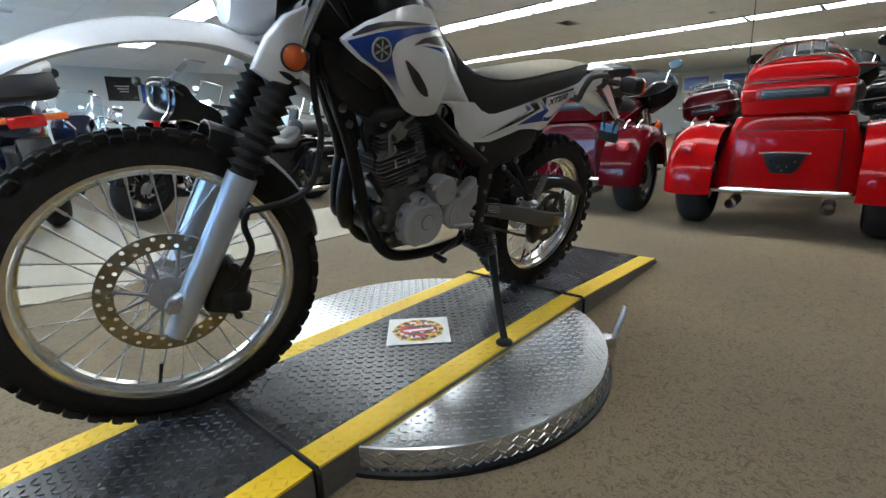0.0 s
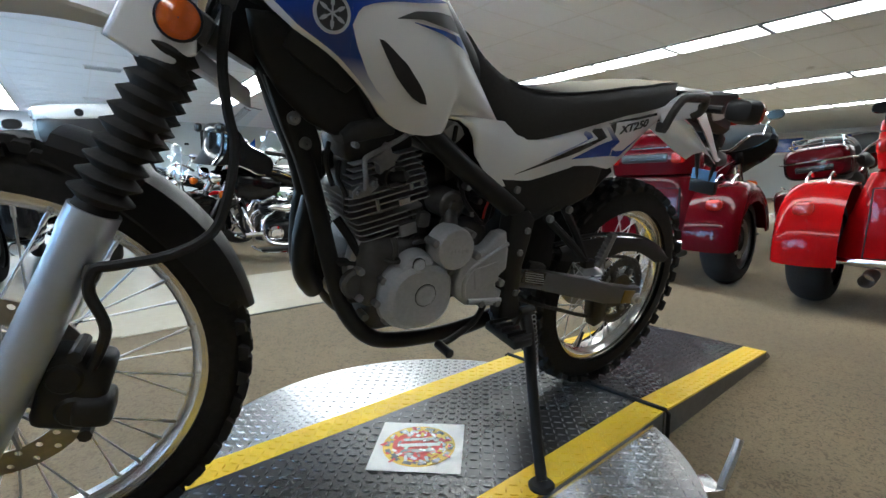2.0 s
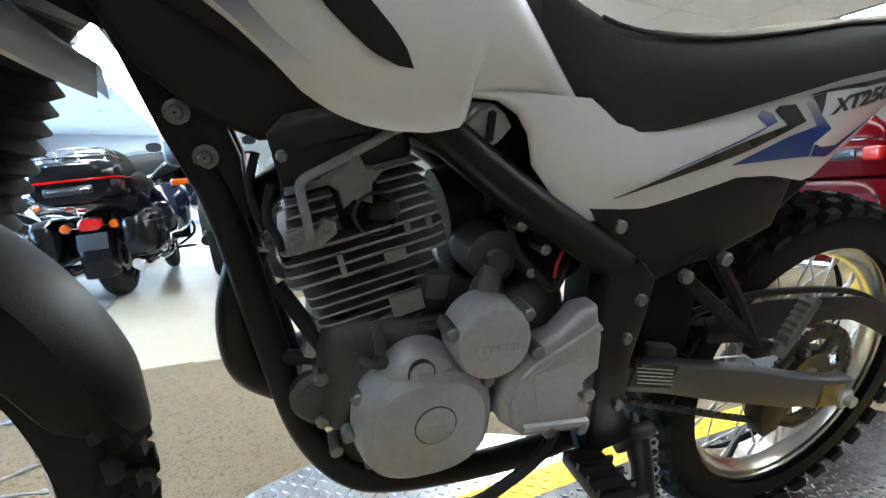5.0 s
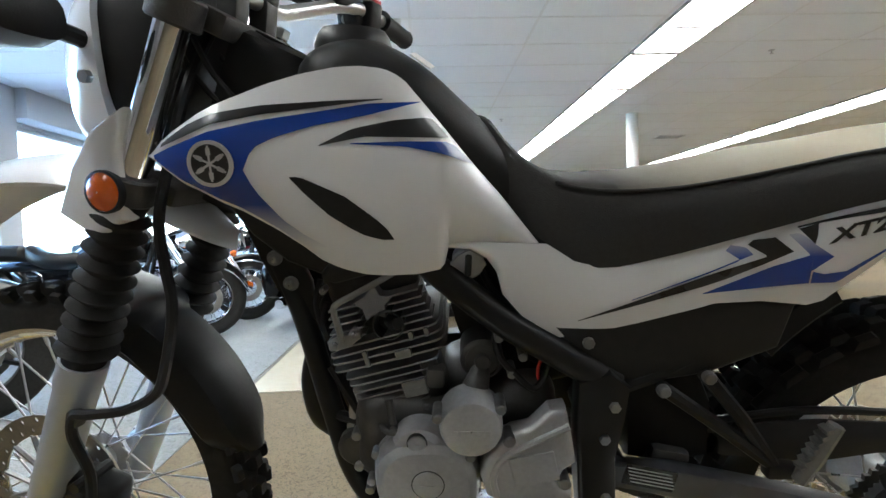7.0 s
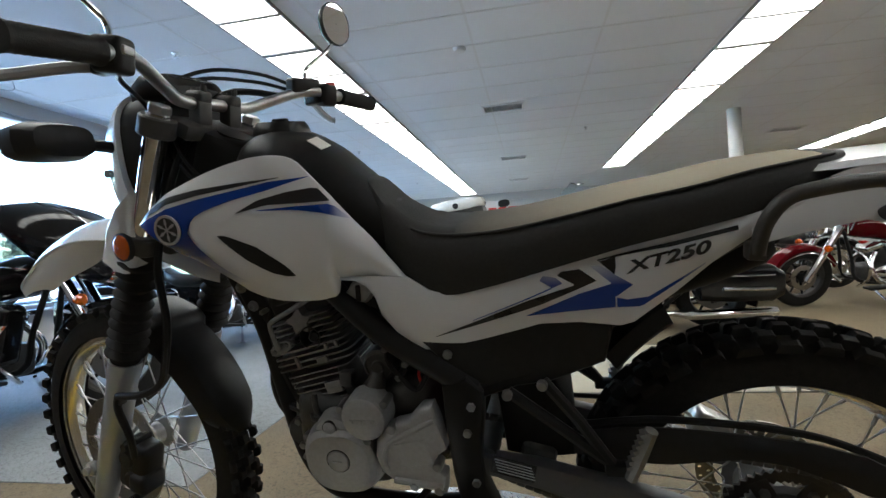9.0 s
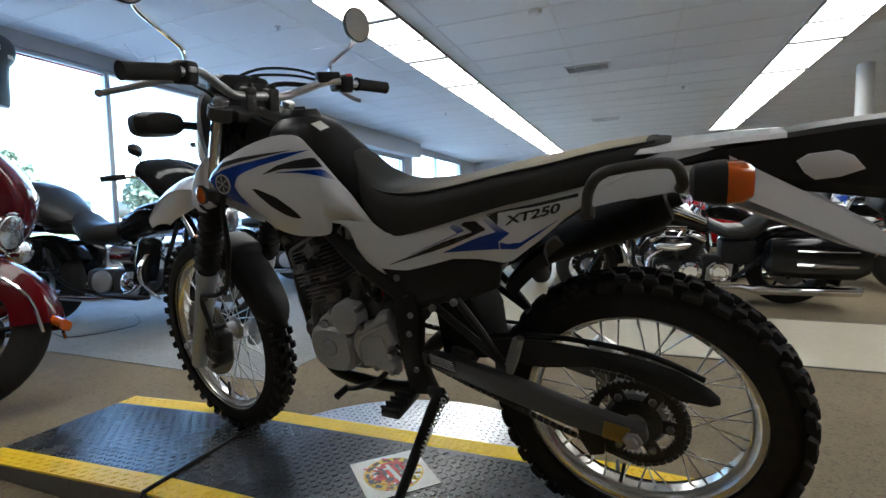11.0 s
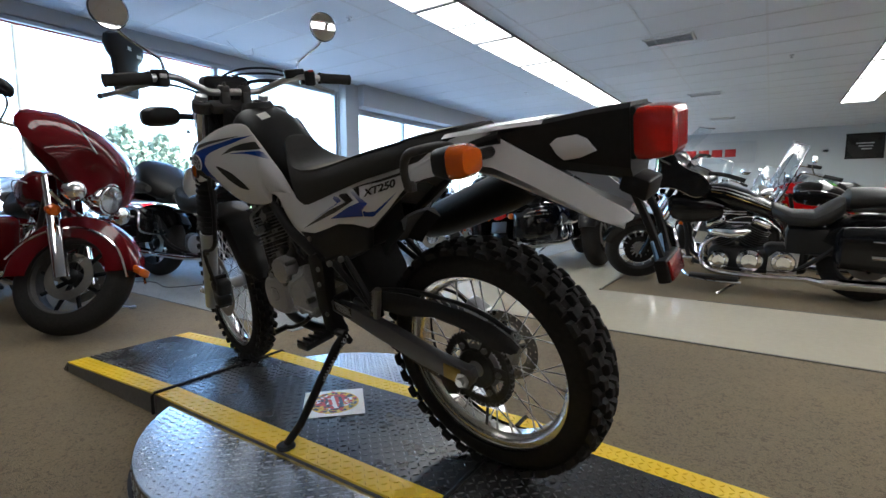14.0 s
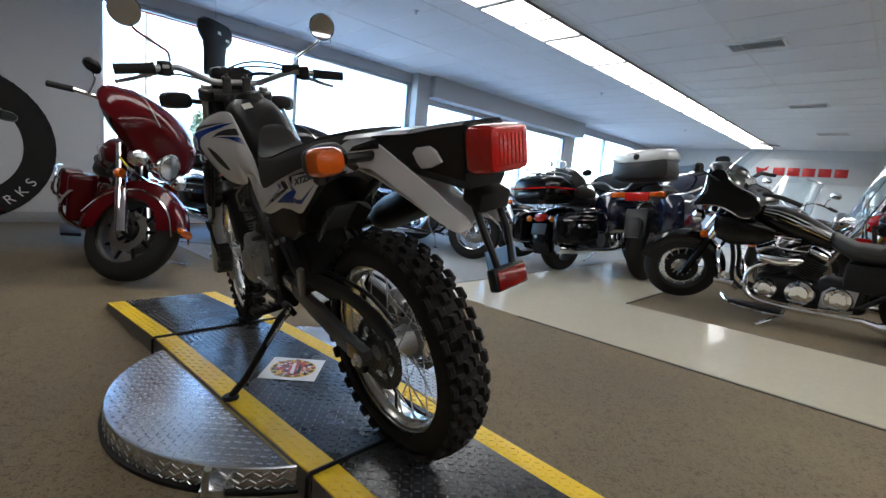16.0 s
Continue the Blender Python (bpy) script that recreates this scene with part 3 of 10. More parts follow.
for k in (-1, 0, 1):
    bm = B()
    box(bm, (0, 0.024 * k, 0.0022), (0.1 - 0.02 * abs(k), 0.012, 0.0008), (0, 0, 8))
    part("bar", bm, INK if k else LABEL_WHITE, stk)

# ---- the white and blue trail motorcycle ----
BIKE = pose(0.058, 0.206, TOP + 0.001, 0, 0, -7.6) @ pose(0, 0, 0, 12.5, 0, 0)
bike = thing("trail_motorcycle", "white and blue trail motorcycle with knobbly tyres on its side stand", "motorcycle", BIKE)
# fork rake, and the bars turned a little to the bike's right
AX = Vector((0.468, 0, 0.884)).normalized()
HEAD = Vector((-0.237, 0, 1.004))
STEER = Matrix.Translation(HEAD) @ Matrix.Rotation(radians(-9), 4, AX) @ Matrix.Translation(-HEAD)
FX, FZ, RX, RZ = -0.666, 0.348, 0.677, 0.319


def steered(bm):
    bmesh.ops.transform(bm, matrix=STEER, verts=bm.verts)
    return bm


def bpart(name, bm, mat, label="", parent=None, front=False, sharp=35):
    return part(name, steered(bm) if front else bm, mat, parent or bike, label, sharp)


def knobs(parent, R, half, n, rows, high):
    """Tyre tread blocks: rows of (side place, length, width, phase) round the tyre, each an object on a shared mesh."""
    for y, ln, wd, ph in rows:
        drop = 0.28 * y * y / half if abs(y) > 0.3 * half else 0.1 * y * y / half
        r0, r1 = R - high - drop - 0.004, R - drop
        bm = B()
        vs = []
        for dx, s in ((-(r1 - r0) / 2, 1.2), ((r1 - r0) * 0.32, 0.96), ((r1 - r0) / 2, 0.72)):
            for dy, dz in ((-1, -1), (1, -1), (1, 1), (-1, 1)):
                vs.append(bm.verts.new((dx, dy * ln * s / 2, dz * wd * s / 2)))
        for f in ((8, 9, 10, 11), (0, 1, 5, 4), (1, 2, 6, 5), (2, 3, 7, 6), (3, 0, 4, 7), (4, 5, 9, 8), (5, 6, 10, 9), (6, 7, 11, 10), (7, 4, 8, 11)):
            bm.faces.new([vs[i] for i in f])
        me = finish(bm, RUBBER)
        for k in range(n):
            a = 2 * math.pi * (k + ph) / n
            share("tread_block", me, parent, Matrix.Rotation(a, 4, "Z") @ Matrix.Translation(((r0 + r1) / 2, 0, y)) @ Matrix.Rotation(-y / half * 0.55, 4, "Y"))


def disc_ring(bm, r0, r1, n, thick, m, hole=0.0038):
    """A drilled brake ring: two staggered rows of holes."""
    rows = 2
    for side in (-1, 1):
        z = side * thick / 2
        for j in range(rows):
            ra, rb = r0 + (r1 - r0) * j / rows, r0 + (r1 - r0) * (j + 1) / rows
            for k in range(n):
                a0, a1 = 2 * math.pi * (k + 0.5 * j) / n, 2 * math.pi * (k + 1 + 0.5 * j) / n
                am, rm = (a0 + a1) / 2, (ra + rb) / 2
                outer = [(ra, a0), (ra, am), (ra, a1), (rm, a1), (rb, a1), (rb, am), (rb, a0), (rm, a0)]
                o = [m @ Vector((r * math.cos(a), r * math.sin(a), z)) for r, a in outer]
                c = Vector((rm * math.cos(am), rm * math.sin(am), z))
                rad = Vector((math.cos(am), math.sin(am), 0))
                tan = Vector((-math.sin(am), math.cos(am), 0))
                h = [m @ (c + hole * (math.cos(t) * rad + math.sin(t) * tan)) for t in (radians(225 - 45 * i) for i in range(8))]
                ov, hv = [bm.verts.new(p) for p in o], [bm.verts.new(p) for p in h]
                for i in range(8):
                    f = (ov[i], ov[(i + 1) % 8], hv[(i + 1) % 8], hv[i])
                    bm.faces.new(f if side > 0 else f[::-1])
    bmesh.ops.remove_doubles(bm, verts=bm.verts, dist=1e-5)
    lathe(bm, [(r1, -thick / 2), (r1 + 0.0004, 0), (r1, thick / 2)], m, n * 2)
    lathe(bm, [(r0, thick / 2), (r0 - 0.0004, 0), (r0, -thick / 2)], m, n * 2)
    return bm


def spoke_wheel(name, label, x, z, R, rim_r, half, tread, n_tread, front):
    """A laced wheel with a tyre, rim, hub and each spoke, its axle across the bike."""
    M = Matrix.Translation((x, 0, z)) @ Matrix.Rotation(radians(90), 4, "X")  # local z: towards the left side
    S = STEER @ M if front else M
    w = new(name)
    w.parent = bike
    w.matrix_basis = S
    tagged(w, label)
    bm = B()
    hr = rim_r + 0.012
    sec = []
    for k in range(13):
        a = math.pi * k / 12
        sec.append((hr + (R - 0.013 - hr) * (math.sin(a) ** 0.75), half * math.cos(a) * (0.86 + 0.14 * math.sin(a))))
    lathe(bm, sec, None, 72)
    tyre = part("tyre", bm, RUBBER, w, "black knobbly tyre", 30)
    knobs(tyre, R, half, n_tread, tread, 0.011)
    bm = B()
    rw = half * 0.62
    lathe(bm, [(rim_r + 0.012, rw), (rim_r + 0.013, rw * 0.93), (rim_r + 0.002, rw * 0.85), (rim_r - 0.004, rw * 0.45), (rim_r - 0.012, rw * 0.3), (rim_r - 0.012, -rw * 0.3), (rim_r - 0.004, -rw * 0.45), (rim_r + 0.002, -rw * 0.85), (rim_r + 0.013, -rw * 0.93), (rim_r + 0.012, -rw)], None, 72)
    lathe(bm, [(rim_r + 0.012, rw), (rim_r + 0.019, rw * 1.02), (rim_r + 0.019, rw * 0.9)], None, 72)
    lathe(bm, [(rim_r + 0.012, -rw), (rim_r + 0.019, -rw * 1.02), (rim_r + 0.019, -rw * 0.9)], None, 72)
    part("rim", bm, RIM_ALLOY, w, "bright alloy rim")
    hub_r, hub_w = (0.028, 0.05) if front else (0.045, 0.055)
    bm = B()
    lathe(bm, [(0.012, hub_w + 0.012), (hub_r + 0.008, hub_w), (hub_r + 0.016, hub_w - 0.006), (hub_r, hub_w - 0.014), (hub_r * 0.8, 0), (hub_r, -hub_w + 0.014), (hub_r + 0.016, -hub_w + 0.006), (hub_r + 0.008, -hub_w), (0.012, -hub_w - 0.012)], None, 32, True)
    part("hub", bm, ALLOY, w)
    n = 36
    bm = B()
    L = rim_r - 0.012 - hub_r - 0.01
    cyl(bm, (0, 0, 0), (0, 0, 1), 0.0017, 6)
    cyl(bm, (0, 0, 0.9), (0, 0, 1.0), 0.0032, 6)
    me = finish(bm, STEEL)
    for k in range(n):
        side = 1 if k % 2 else -1
        cross = 1 if (k // 2) % 2 else -1
        a1 = 2 * math.pi * k / n
        a0 = a1 + cross * radians(52)
        p0 = Vector(((hub_r + 0.01) * math.cos(a0), (hub_r + 0.01) * math.sin(a0), side * (hub_w - 0.006)))
        p1 = Vector(((rim_r - 0.008) * math.cos(a1), (rim_r - 0.008) * math.sin(a1), side * 0.006))
        d = p1 - p0
        share("spoke", me, w, Matrix.Translation(p0) @ d.to_track_quat("Z", "Y").to_matrix().to_4x4() @ Matrix.Diagonal((1, 1, d.length, 1)))
    bm = B()
    cyl(bm, ((rim_r - 0.06) * math.cos(-1.75), (rim_r - 0.06) * math.sin(-1.75), 0), ((rim_r - 0.01) * math.cos(-1.75), (rim_r - 0.01) * math.sin(-1.75), 0), 0.0042, 8)
    part("valve", bm, BLACK, w)
    return w


fw = spoke_wheel("front_wheel", "spoked wheel with a knobbly tyre", FX, FZ, 0.345, 0.263, 0.041, [(0.0, 0.024, 0.02, 0.0), (0.019, 0.022, 0.014, 0.5), (-0.019, 0.022, 0.014, 0.5), (0.034, 0.022, 0.011, 0.0), (-0.034, 0.022, 0.011, 0.0)], 44, True)
rw = spoke_wheel("rear_wheel", "spoked wheel with a wide knobbly tyre", RX, RZ, 0.319, 0.2235, 0.059, [(0.009, 0.026, 0.017, 0.0), (-0.011, 0.024, 0.018, 0.14), (0.031, 0.026, 0.017, 0.5), (-0.031, 0.025, 0.018, 0.58), (0.05, 0.031, 0.014, 0.06), (-0.05, 0.031, 0.014, 0.0)], 36, False)

# brake discs, with spider arms
bm = B()
M = Matrix.Translation((0, 0, 0.052))
disc_ring(bm, 0.1, 0.135, 26, 0.004, M, 0.0052)
part("brake_disc", bm, DISC_STEEL, fw, "drilled steel brake disc, tarnished")
for k in range(6):
    a = 2 * math.pi * k / 6
    for s in (-1, 1):
        bm = B()
        tube(bm, [(0.03 * math.cos(a), 0.03 * math.sin(a), 0.052), (0.102 * math.cos(a + s * 0.24), 0.102 * math.sin(a + s * 0.24), 0.052)], 0.0042, 6)
        part("carrier_arm", bm, ALLOY, fw)
bm = B()
lathe(bm, [(0.022, 0.047), (0.04, 0.047), (0.04, 0.057), (0.022, 0.06)], None, 24, True)
part("disc_carrier", bm, ALLOY, fw)
bm = B()
disc_ring(bm, 0.07, 0.1, 30, 0.004, Matrix.Translation((0, 0, -0.068)))
part("brake_disc", bm, DISC_STEEL, rw, "drilled steel brake disc, tarnished")
for k in range(5):
    a = 2 * math.pi * k / 5
    bm = B()
    tube(bm, [(0.03 * math.cos(a), 0.03 * math.sin(a), -0.068), (0.074 * math.cos(a + 0.2), 0.074 * math.sin(a + 0.2), -0.068)], 0.007, 6)
    part("carrier_arm", bm, DARK_ALLOY, rw)

# rear sprocket
GRIM_STEEL = surf("oiled_dark_steel", (0.05, 0.048, 0.045), 0.4, 0.6, 0.3, 80, 0.2, 500, blotch=18)
bm = B()
pts = []
for k in range(48 * 2):
    a = math.pi * k / 48
    r = 0.1 if k % 2 else 0.094
    pts.append((r * math.cos(a), r * math.sin(a)))
o = [bm.verts.new((x, y, 0.062)) for x, y in pts]
i = [bm.verts.new((x * 0.8, y * 0.8, 0.062)) for x, y in pts]
o2 = [bm.verts.new((x, y, 0.056)) for x, y in pts]
i2 = [bm.verts.new((x * 0.8, y * 0.8, 0.056)) for x, y in pts]
N = len(pts)
for k in range(N):
    j = (k + 1) % N
    for q in ((o[k], o[j], i[j], i[k]), (o2[j], o2[k], i2[k], i2[j]), (o[j], o[k], o2[k], o2[j]), (i[k], i[j], i2[j], i2[k])):
        bm.faces.new(q)
part("sprocket", bm, GRIM_STEEL, rw, "toothed steel sprocket")
for k in range(6):
    a = 2 * math.pi * k / 6
    bm = B()
    box(bm, (0.062 * math.cos(a), 0.062 * math.sin(a), 0.06), (0.05, 0.03, 0.006), (0, 0, math.degrees(a)), 0.002)
    part("sprocket_arm", bm, GRIM_STEEL, rw)
bm = B()
lathe(bm, [(0.02, 0.064), (0.05, 0.066), (0.054, 0.06), (0.05, 0.05)], None, 32)
part("sprocket_hub", bm, GRIM_STEEL, rw)
for k in range(6):
    bm = B()
    a = 2 * math.pi * k / 6
    cyl(bm, (0.066 * math.cos(a), 0.066 * math.sin(a), 0.06), (0.066 * math.cos(a), 0.066 * math.sin(a), 0.071), 0.008, 6, 0.001)
    part("bolt", bm, BOLT, rw)

# fork: silver lower legs, ribbed gaiters, bright upper tubes
FD = Vector((0.432, 0, 0.902)).normalized()
FORK = Vector((-0.632, 0, 0.347))
for sg in (-1, 1):
    y = sg * 0.103
    base = FORK + Vector((0, y, 0))
    top = base + FD * 0.288
    bm = B()
    tube(bm, [base - FD * 0.085, base - FD * 0.08, base + FD * 0.05, top - FD * 0.05, top - FD * 0.03, top], [0.02, 0.024, 0.0275, 0.0285, 0.031, 0.031], 20)
    box(bm, base + Vector((-0.017, 0, 0.0)), (0.045, 0.038, 0.04), (0, -28, 0), 0.012)
    leg = bpart("fork_leg", bm, SILVER, "silver painted fork lower leg", front=True)
    bm = B()
    cyl(bm, Vector((FX, sg * 0.112, FZ)), Vector((FX, sg * 0.13, FZ)), 0.016, 6, 0.002)
    cyl(bm, Vector((FX, sg * 0.13, FZ)), Vector((FX, sg * 0.138, FZ)), 0.009, 12)
    bpart("axle_nut", bm, STEEL, front=True)
    bm = B()
    prof = [(0.03, 0.0)]
    nb = 10
    for k in range(nb):
        h0, h1 = 0.022 + 0.222 * k / nb, 0.022 + 0.222 * (k + 1) / nb
        prof += [(0.0245, h0), (0.0385 - 0.004 * k / nb, (h0 * 0.53 + h1 * 0.47)), (0.0385 - 0.004 * k / nb, (h0 * 0.47 + h1 * 0.53)), (0.0245, h1 - 0.001)]
    prof += [(0.03, 0.267), (0.024, 0.27)]
    mt = Matrix.Translation(top - FD * 0.012) @ FD.to_track_quat("Z", "Y").to_matrix().to_4x4()
    lathe(bm, prof, mt, 24)
    bpart("fork_gaiter", bm, RUBBER, "ribbed black rubber gaiter", front=True, sharp=50)
    bm = B()
    tube(bm, [top + FD * 0.2, top + FD * 0.512], 0.0205, 16)
    bpart("fork_tube", bm, CHROME, "bright fork tube", front=True)
    bm = B()
    cyl(bm, top + FD * 0.512, top + FD * 0.527, 0.02, 6, 0.002)
    bpart("fork_cap", bm, STEEL, front=True)

for d, name in ((0.25, "lower_clamp"), (0.475, "upper_clamp")):
    c = FORK + FD * (0.302 + d)
    bm = B()
    for sg in (-1, 1):
        cyl(bm, c + Vector((0, sg * 0.103, 0)) - FD * 0.018, c + Vector((0, sg * 0.103, 0)) + FD * 0.018, 0.031, 20, 0.003)
    box(bm, c + Vector((0.02, 0, -0.004)), (0.06, 0.17, 0.03), (0, 28, 0), 0.008)
    bpart(name, bm, DARK_ALLOY, "grey cast fork clamp", front=True)

# caliper, its bracket and hose
bm = B()
C = Vector((-0.556, -0.082, 0.354))
box(bm, C, (0.08, 0.055, 0.115), (0, 18, 0), 0.014, 3)
box(bm, C + Vector((0.02, -0.008, -0.03)), (0.05, 0.058, 0.045), (0, 10, 0), 0.012, 3)
cyl(bm, C + Vector((-0.005, -0.032, 0.025)), C + Vector((-0.005, 0, 0.025)), 0.022, 18, 0.004)
cyl(bm, C + Vector((0.0, -0.032, -0.025)), C + Vector((0.0, 0, -0.025)), 0.022, 18, 0.004)
for dz in (0.06, -0.058):
    cyl(bm, C + Vector((0.012, -0.04, dz)), C + Vector((0.012, 0.02, dz)), 0.009, 8)
bpart("brake_caliper", bm, BLACK, "black cast brake caliper", front=True)
bm = B()
box(bm, C + Vector((-0.045, 0.004, 0.02)), (0.06, 0.012, 0.09), (0, 25, 0), 0.004)
bpart("caliper_bracket", bm, ALLOY, front=True)
bm = B()
tube(bm, spline([(-0.53, -0.11, 0.39), (-0.506, -0.126, 0.45), (-0.518, -0.13, 0.505), (-0.51, -0.13, 0.535), (-0.485, -0.13, 0.54), (-0.427, -0.128, 0.55), (-0.379, -0.126, 0.575), (-0.358, -0.125, 0.615), (-0.343, -0.118, 0.69), (-0.35, -0.112, 0.74), (-0.354, -0.108, 0.8), (-0.345, -0.09, 0.87), (-0.318, -0.05, 1.0), (-0.29, 0.05, 1.12), (-0.23, 0.17, 1.12)], 6), 0.0072, 8)
bpart("brake_hose", bm, BLACK, front=True)
for p in ((-0.514, -0.124, 0.53), (-0.342, -0.088, 0.88)):
    bm = B()
    box(bm, p, (0.02, 0.018, 0.022), (0, 20, 0), 0.004)
    bpart("hose_clip", bm, DARK_ALLOY, front=True)

# black lower guard over the tyre: a flared saddle between the fork legs, then a tapered tongue
bm = B()
loops = []
for k in range(37):
    u = k / 36
    a = radians(72 - 60 * u)
    flare = min(1.0, max(0.0, (0.3 - u) / 0.06))
    r = 0.352 + 0.003 * math.sin(math.pi * u) + 0.012 * flare
    w = 0.047 + 0.012 * math.sin(math.pi * min(1.0, 0.3 + 0.55 * u)) - 0.034 * max(0.0, (u - 0.8) / 0.2) ** 2 + 0.017 * flare
    skirt = 0.03 + 0.02 * math.sin(math.pi * u) - 0.02 * max(0.0, (u - 0.9) / 0.1)
    cx, cz = FX - 0.007 * u, FZ
    outer = ((-1, -skirt), (-1.0, -0.012), (-0.85, 0.003), (-0.45, 0.011), (0, 0.013), (0.45, 0.011), (0.85, 0.003), (1.0, -0.012), (1, -skirt))
    loop = [(cx + (r + o) * math.cos(a), t * w, cz + (r + o) * math.sin(a)) for t, o in outer]
    loop += [(cx + (r + o - 0.004) * math.cos(a), t * (w - 0.003), cz + (r + o - 0.004) * math.sin(a)) for t, o in outer[::-1]]
    loops.append(loop)
rings(bm, loops)
GUARD = surf("matt_black_plastic", (0.011, 0.011, 0.012), 0.42, 0, 0.25, 70, 0.15, 500)
GUARD.node_tree.nodes["Principled BSDF"].inputs["Specular IOR Level"].default_value = 0.22
bpart("lower_guard", bm, GUARD, "black plastic lower mudguard", front=True)

# high white front fender
bm = B()
prof = [(-0.985, 0.735, 0.03), (-0.95, 0.765, 0.05), (-0.88, 0.812, 0.068), (-0.8, 0.858, 0.078), (-0.7, 0.892, 0.084), (-0.6, 0.906, 0.086), (-0.5, 0.9, 0.082), (-0.43, 0.87, 0.07), (-0.375, 0.832, 0.052), (-0.335, 0.802, 0.032), (-0.309, 0.784, 0.01)]
pp = spline([(a, b, c) for a, b, c in prof], 4)
loops = []
for x, z, w in pp:
    sk = 0.042 * min(1.0, max(0.25, (x + 1.0) / 0.15)) * (1 if x < -0.5 else max(0.4, 1 - (x + 0.5) * 2.2))
    up = [(x, t * w, z - sk * abs(t) ** 2.6) for t in (-1, -0.93, -0.75, -0.4, 0, 0.4, 0.75, 0.93, 1)]
    dn = [(x, t * w * 0.96, z - 0.0045 - sk * abs(t) ** 2.6) for t in (1, 0.93, 0.75, 0.4, 0, -0.4, -0.75, -0.93, -1)]
    loops.append(up + dn)
rings(bm, loops)
bpart("front_fender", bm, WHITE, "white plastic high front fender", front=True)

# headlamp cowl with its side cheeks and reflectors
bm = B()
body(bm, [(-0.5, 0.99, 0.045, 0.06), (-0.49, 0.99, 0.068, 0.085), (-0.462, 1.0, 0.085, 0.112), (-0.43, 1.012, 0.093, 0.124), (-0.412, 1.018, 0.095, 0.124)], 28, 3.0)
bpart("headlamp_cowl", bm, WHITE, "white plastic headlamp cowl", front=True)
bm = B()
body(bm, [(-0.42, 1.02, 0.085, 0.115), (-0.36, 1.045, 0.085, 0.095), (-0.32, 1.05, 0.07, 0.07)], 28, 3.0)
bpart("headlamp_bucket", bm, BLACK, "black rear of the headlamp", front=True)
bm = B()
lathe(bm, [(0.001, 0.012), (0.05, 0.008), (0.068, 0.0), (0.07, -0.01)], Matrix.Translation((-0.492, 0, 0.985)) @ Matrix.Rotation(radians(-90), 4, "Y"), 32)
bpart("headlamp", bm, LAMP_GLASS, "clear headlamp lens", front=True)
for sg in (-1, 1):
    bm = B()
    prism(bm, [(-0.475, 0.825), (-0.42, 0.79), (-0.378, 0.815), (-0.372, 0.9), (-0.362, 0.95), (-0.41, 0.925), (-0.445, 0.885)], sg * 0.092, sg * 0.122, 0.009, 3)
    ck = bpart("cowl_cheek", bm, WHITE, "white plastic cheek panel", front=True)
    bm = B()
    lathe(bm, [(0.001, 0.011), (0.017, 0.009), (0.0235, 0.004), (0.0245, -0.002)], Matrix.Translation((-0.395, sg * 0.123, 0.851)) @ Matrix.Rotation(radians(sg * -90), 4, "X"), 24)
    bpart("side_reflector", bm, AMBER, "round amber reflector", front=True)
    bm = B()
    lathe(bm, [(0.0235, 0.006), (0.0265, 0.005), (0.0265, -0.002)], Matrix.Translation((-0.395, sg * 0.122, 0.851)) @ Matrix.Rotation(radians(sg * -90), 4, "X"), 24)
    bpart("reflector_ring", bm, BLACK, front=True)
    # front indicators: black bodies with amber lenses facing ahead
    bm = B()
    tube(bm, [(-0.43, sg * 0.09, 1.035), (-0.425, sg * 0.16, 1.04)], 0.011, 10)
    body(bm, [(-0.462, 1.04, 0.046, 0.024, sg * 0.205), (-0.455, 1.04, 0.058, 0.031, sg * 0.21), (-0.42, 1.04, 0.06, 0.033, sg * 0.208), (-0.395, 1.04, 0.048, 0.026, sg * 0.2), (-0.39, 1.04, 0.03, 0.016, sg * 0.2)], 20, 3.2)
    ind = bpart("indicator", bm, BLACK, "black indicator body", front=True)
    bm = B()
    body(bm, [(-0.486, 1.04, 0.034, 0.016, sg * 0.207), (-0.482, 1.04, 0.048, 0.025, sg * 0.209), (-0.462, 1.04, 0.054, 0.029, sg * 0.21)], 20, 3.2)
    bpart("indicator_lens", bm, AMBER, "amber indicator lens", front=True, parent=ind)
    bm = B()
    cyl(bm, (-0.4, sg * 0.118, 0.985), (-0.4, sg * 0.126, 0.985), 0.008, 6)
    bpart("cowl_bolt", bm, STEEL, front=True)

# instruments
bm = B()
body(bm, [(-0.405, 1.115, 0.05, 0.016), (-0.395, 1.12, 0.072, 0.026), (-0.36, 1.128, 0.08, 0.03), (-0.32, 1.125, 0.075, 0.027), (-0.3, 1.115, 0.05, 0.014)], 24, 3.4)
bpart("instrument_housing", bm, BLACK, "black instrument housing", front=True)
bm = B()
box(bm, (-0.335, 0, 1.15), (0.05, 0.1, 0.004), (0, 14, 0), 0.0015)
bpart("instrument_screen", bm, SMOKE, front=True)

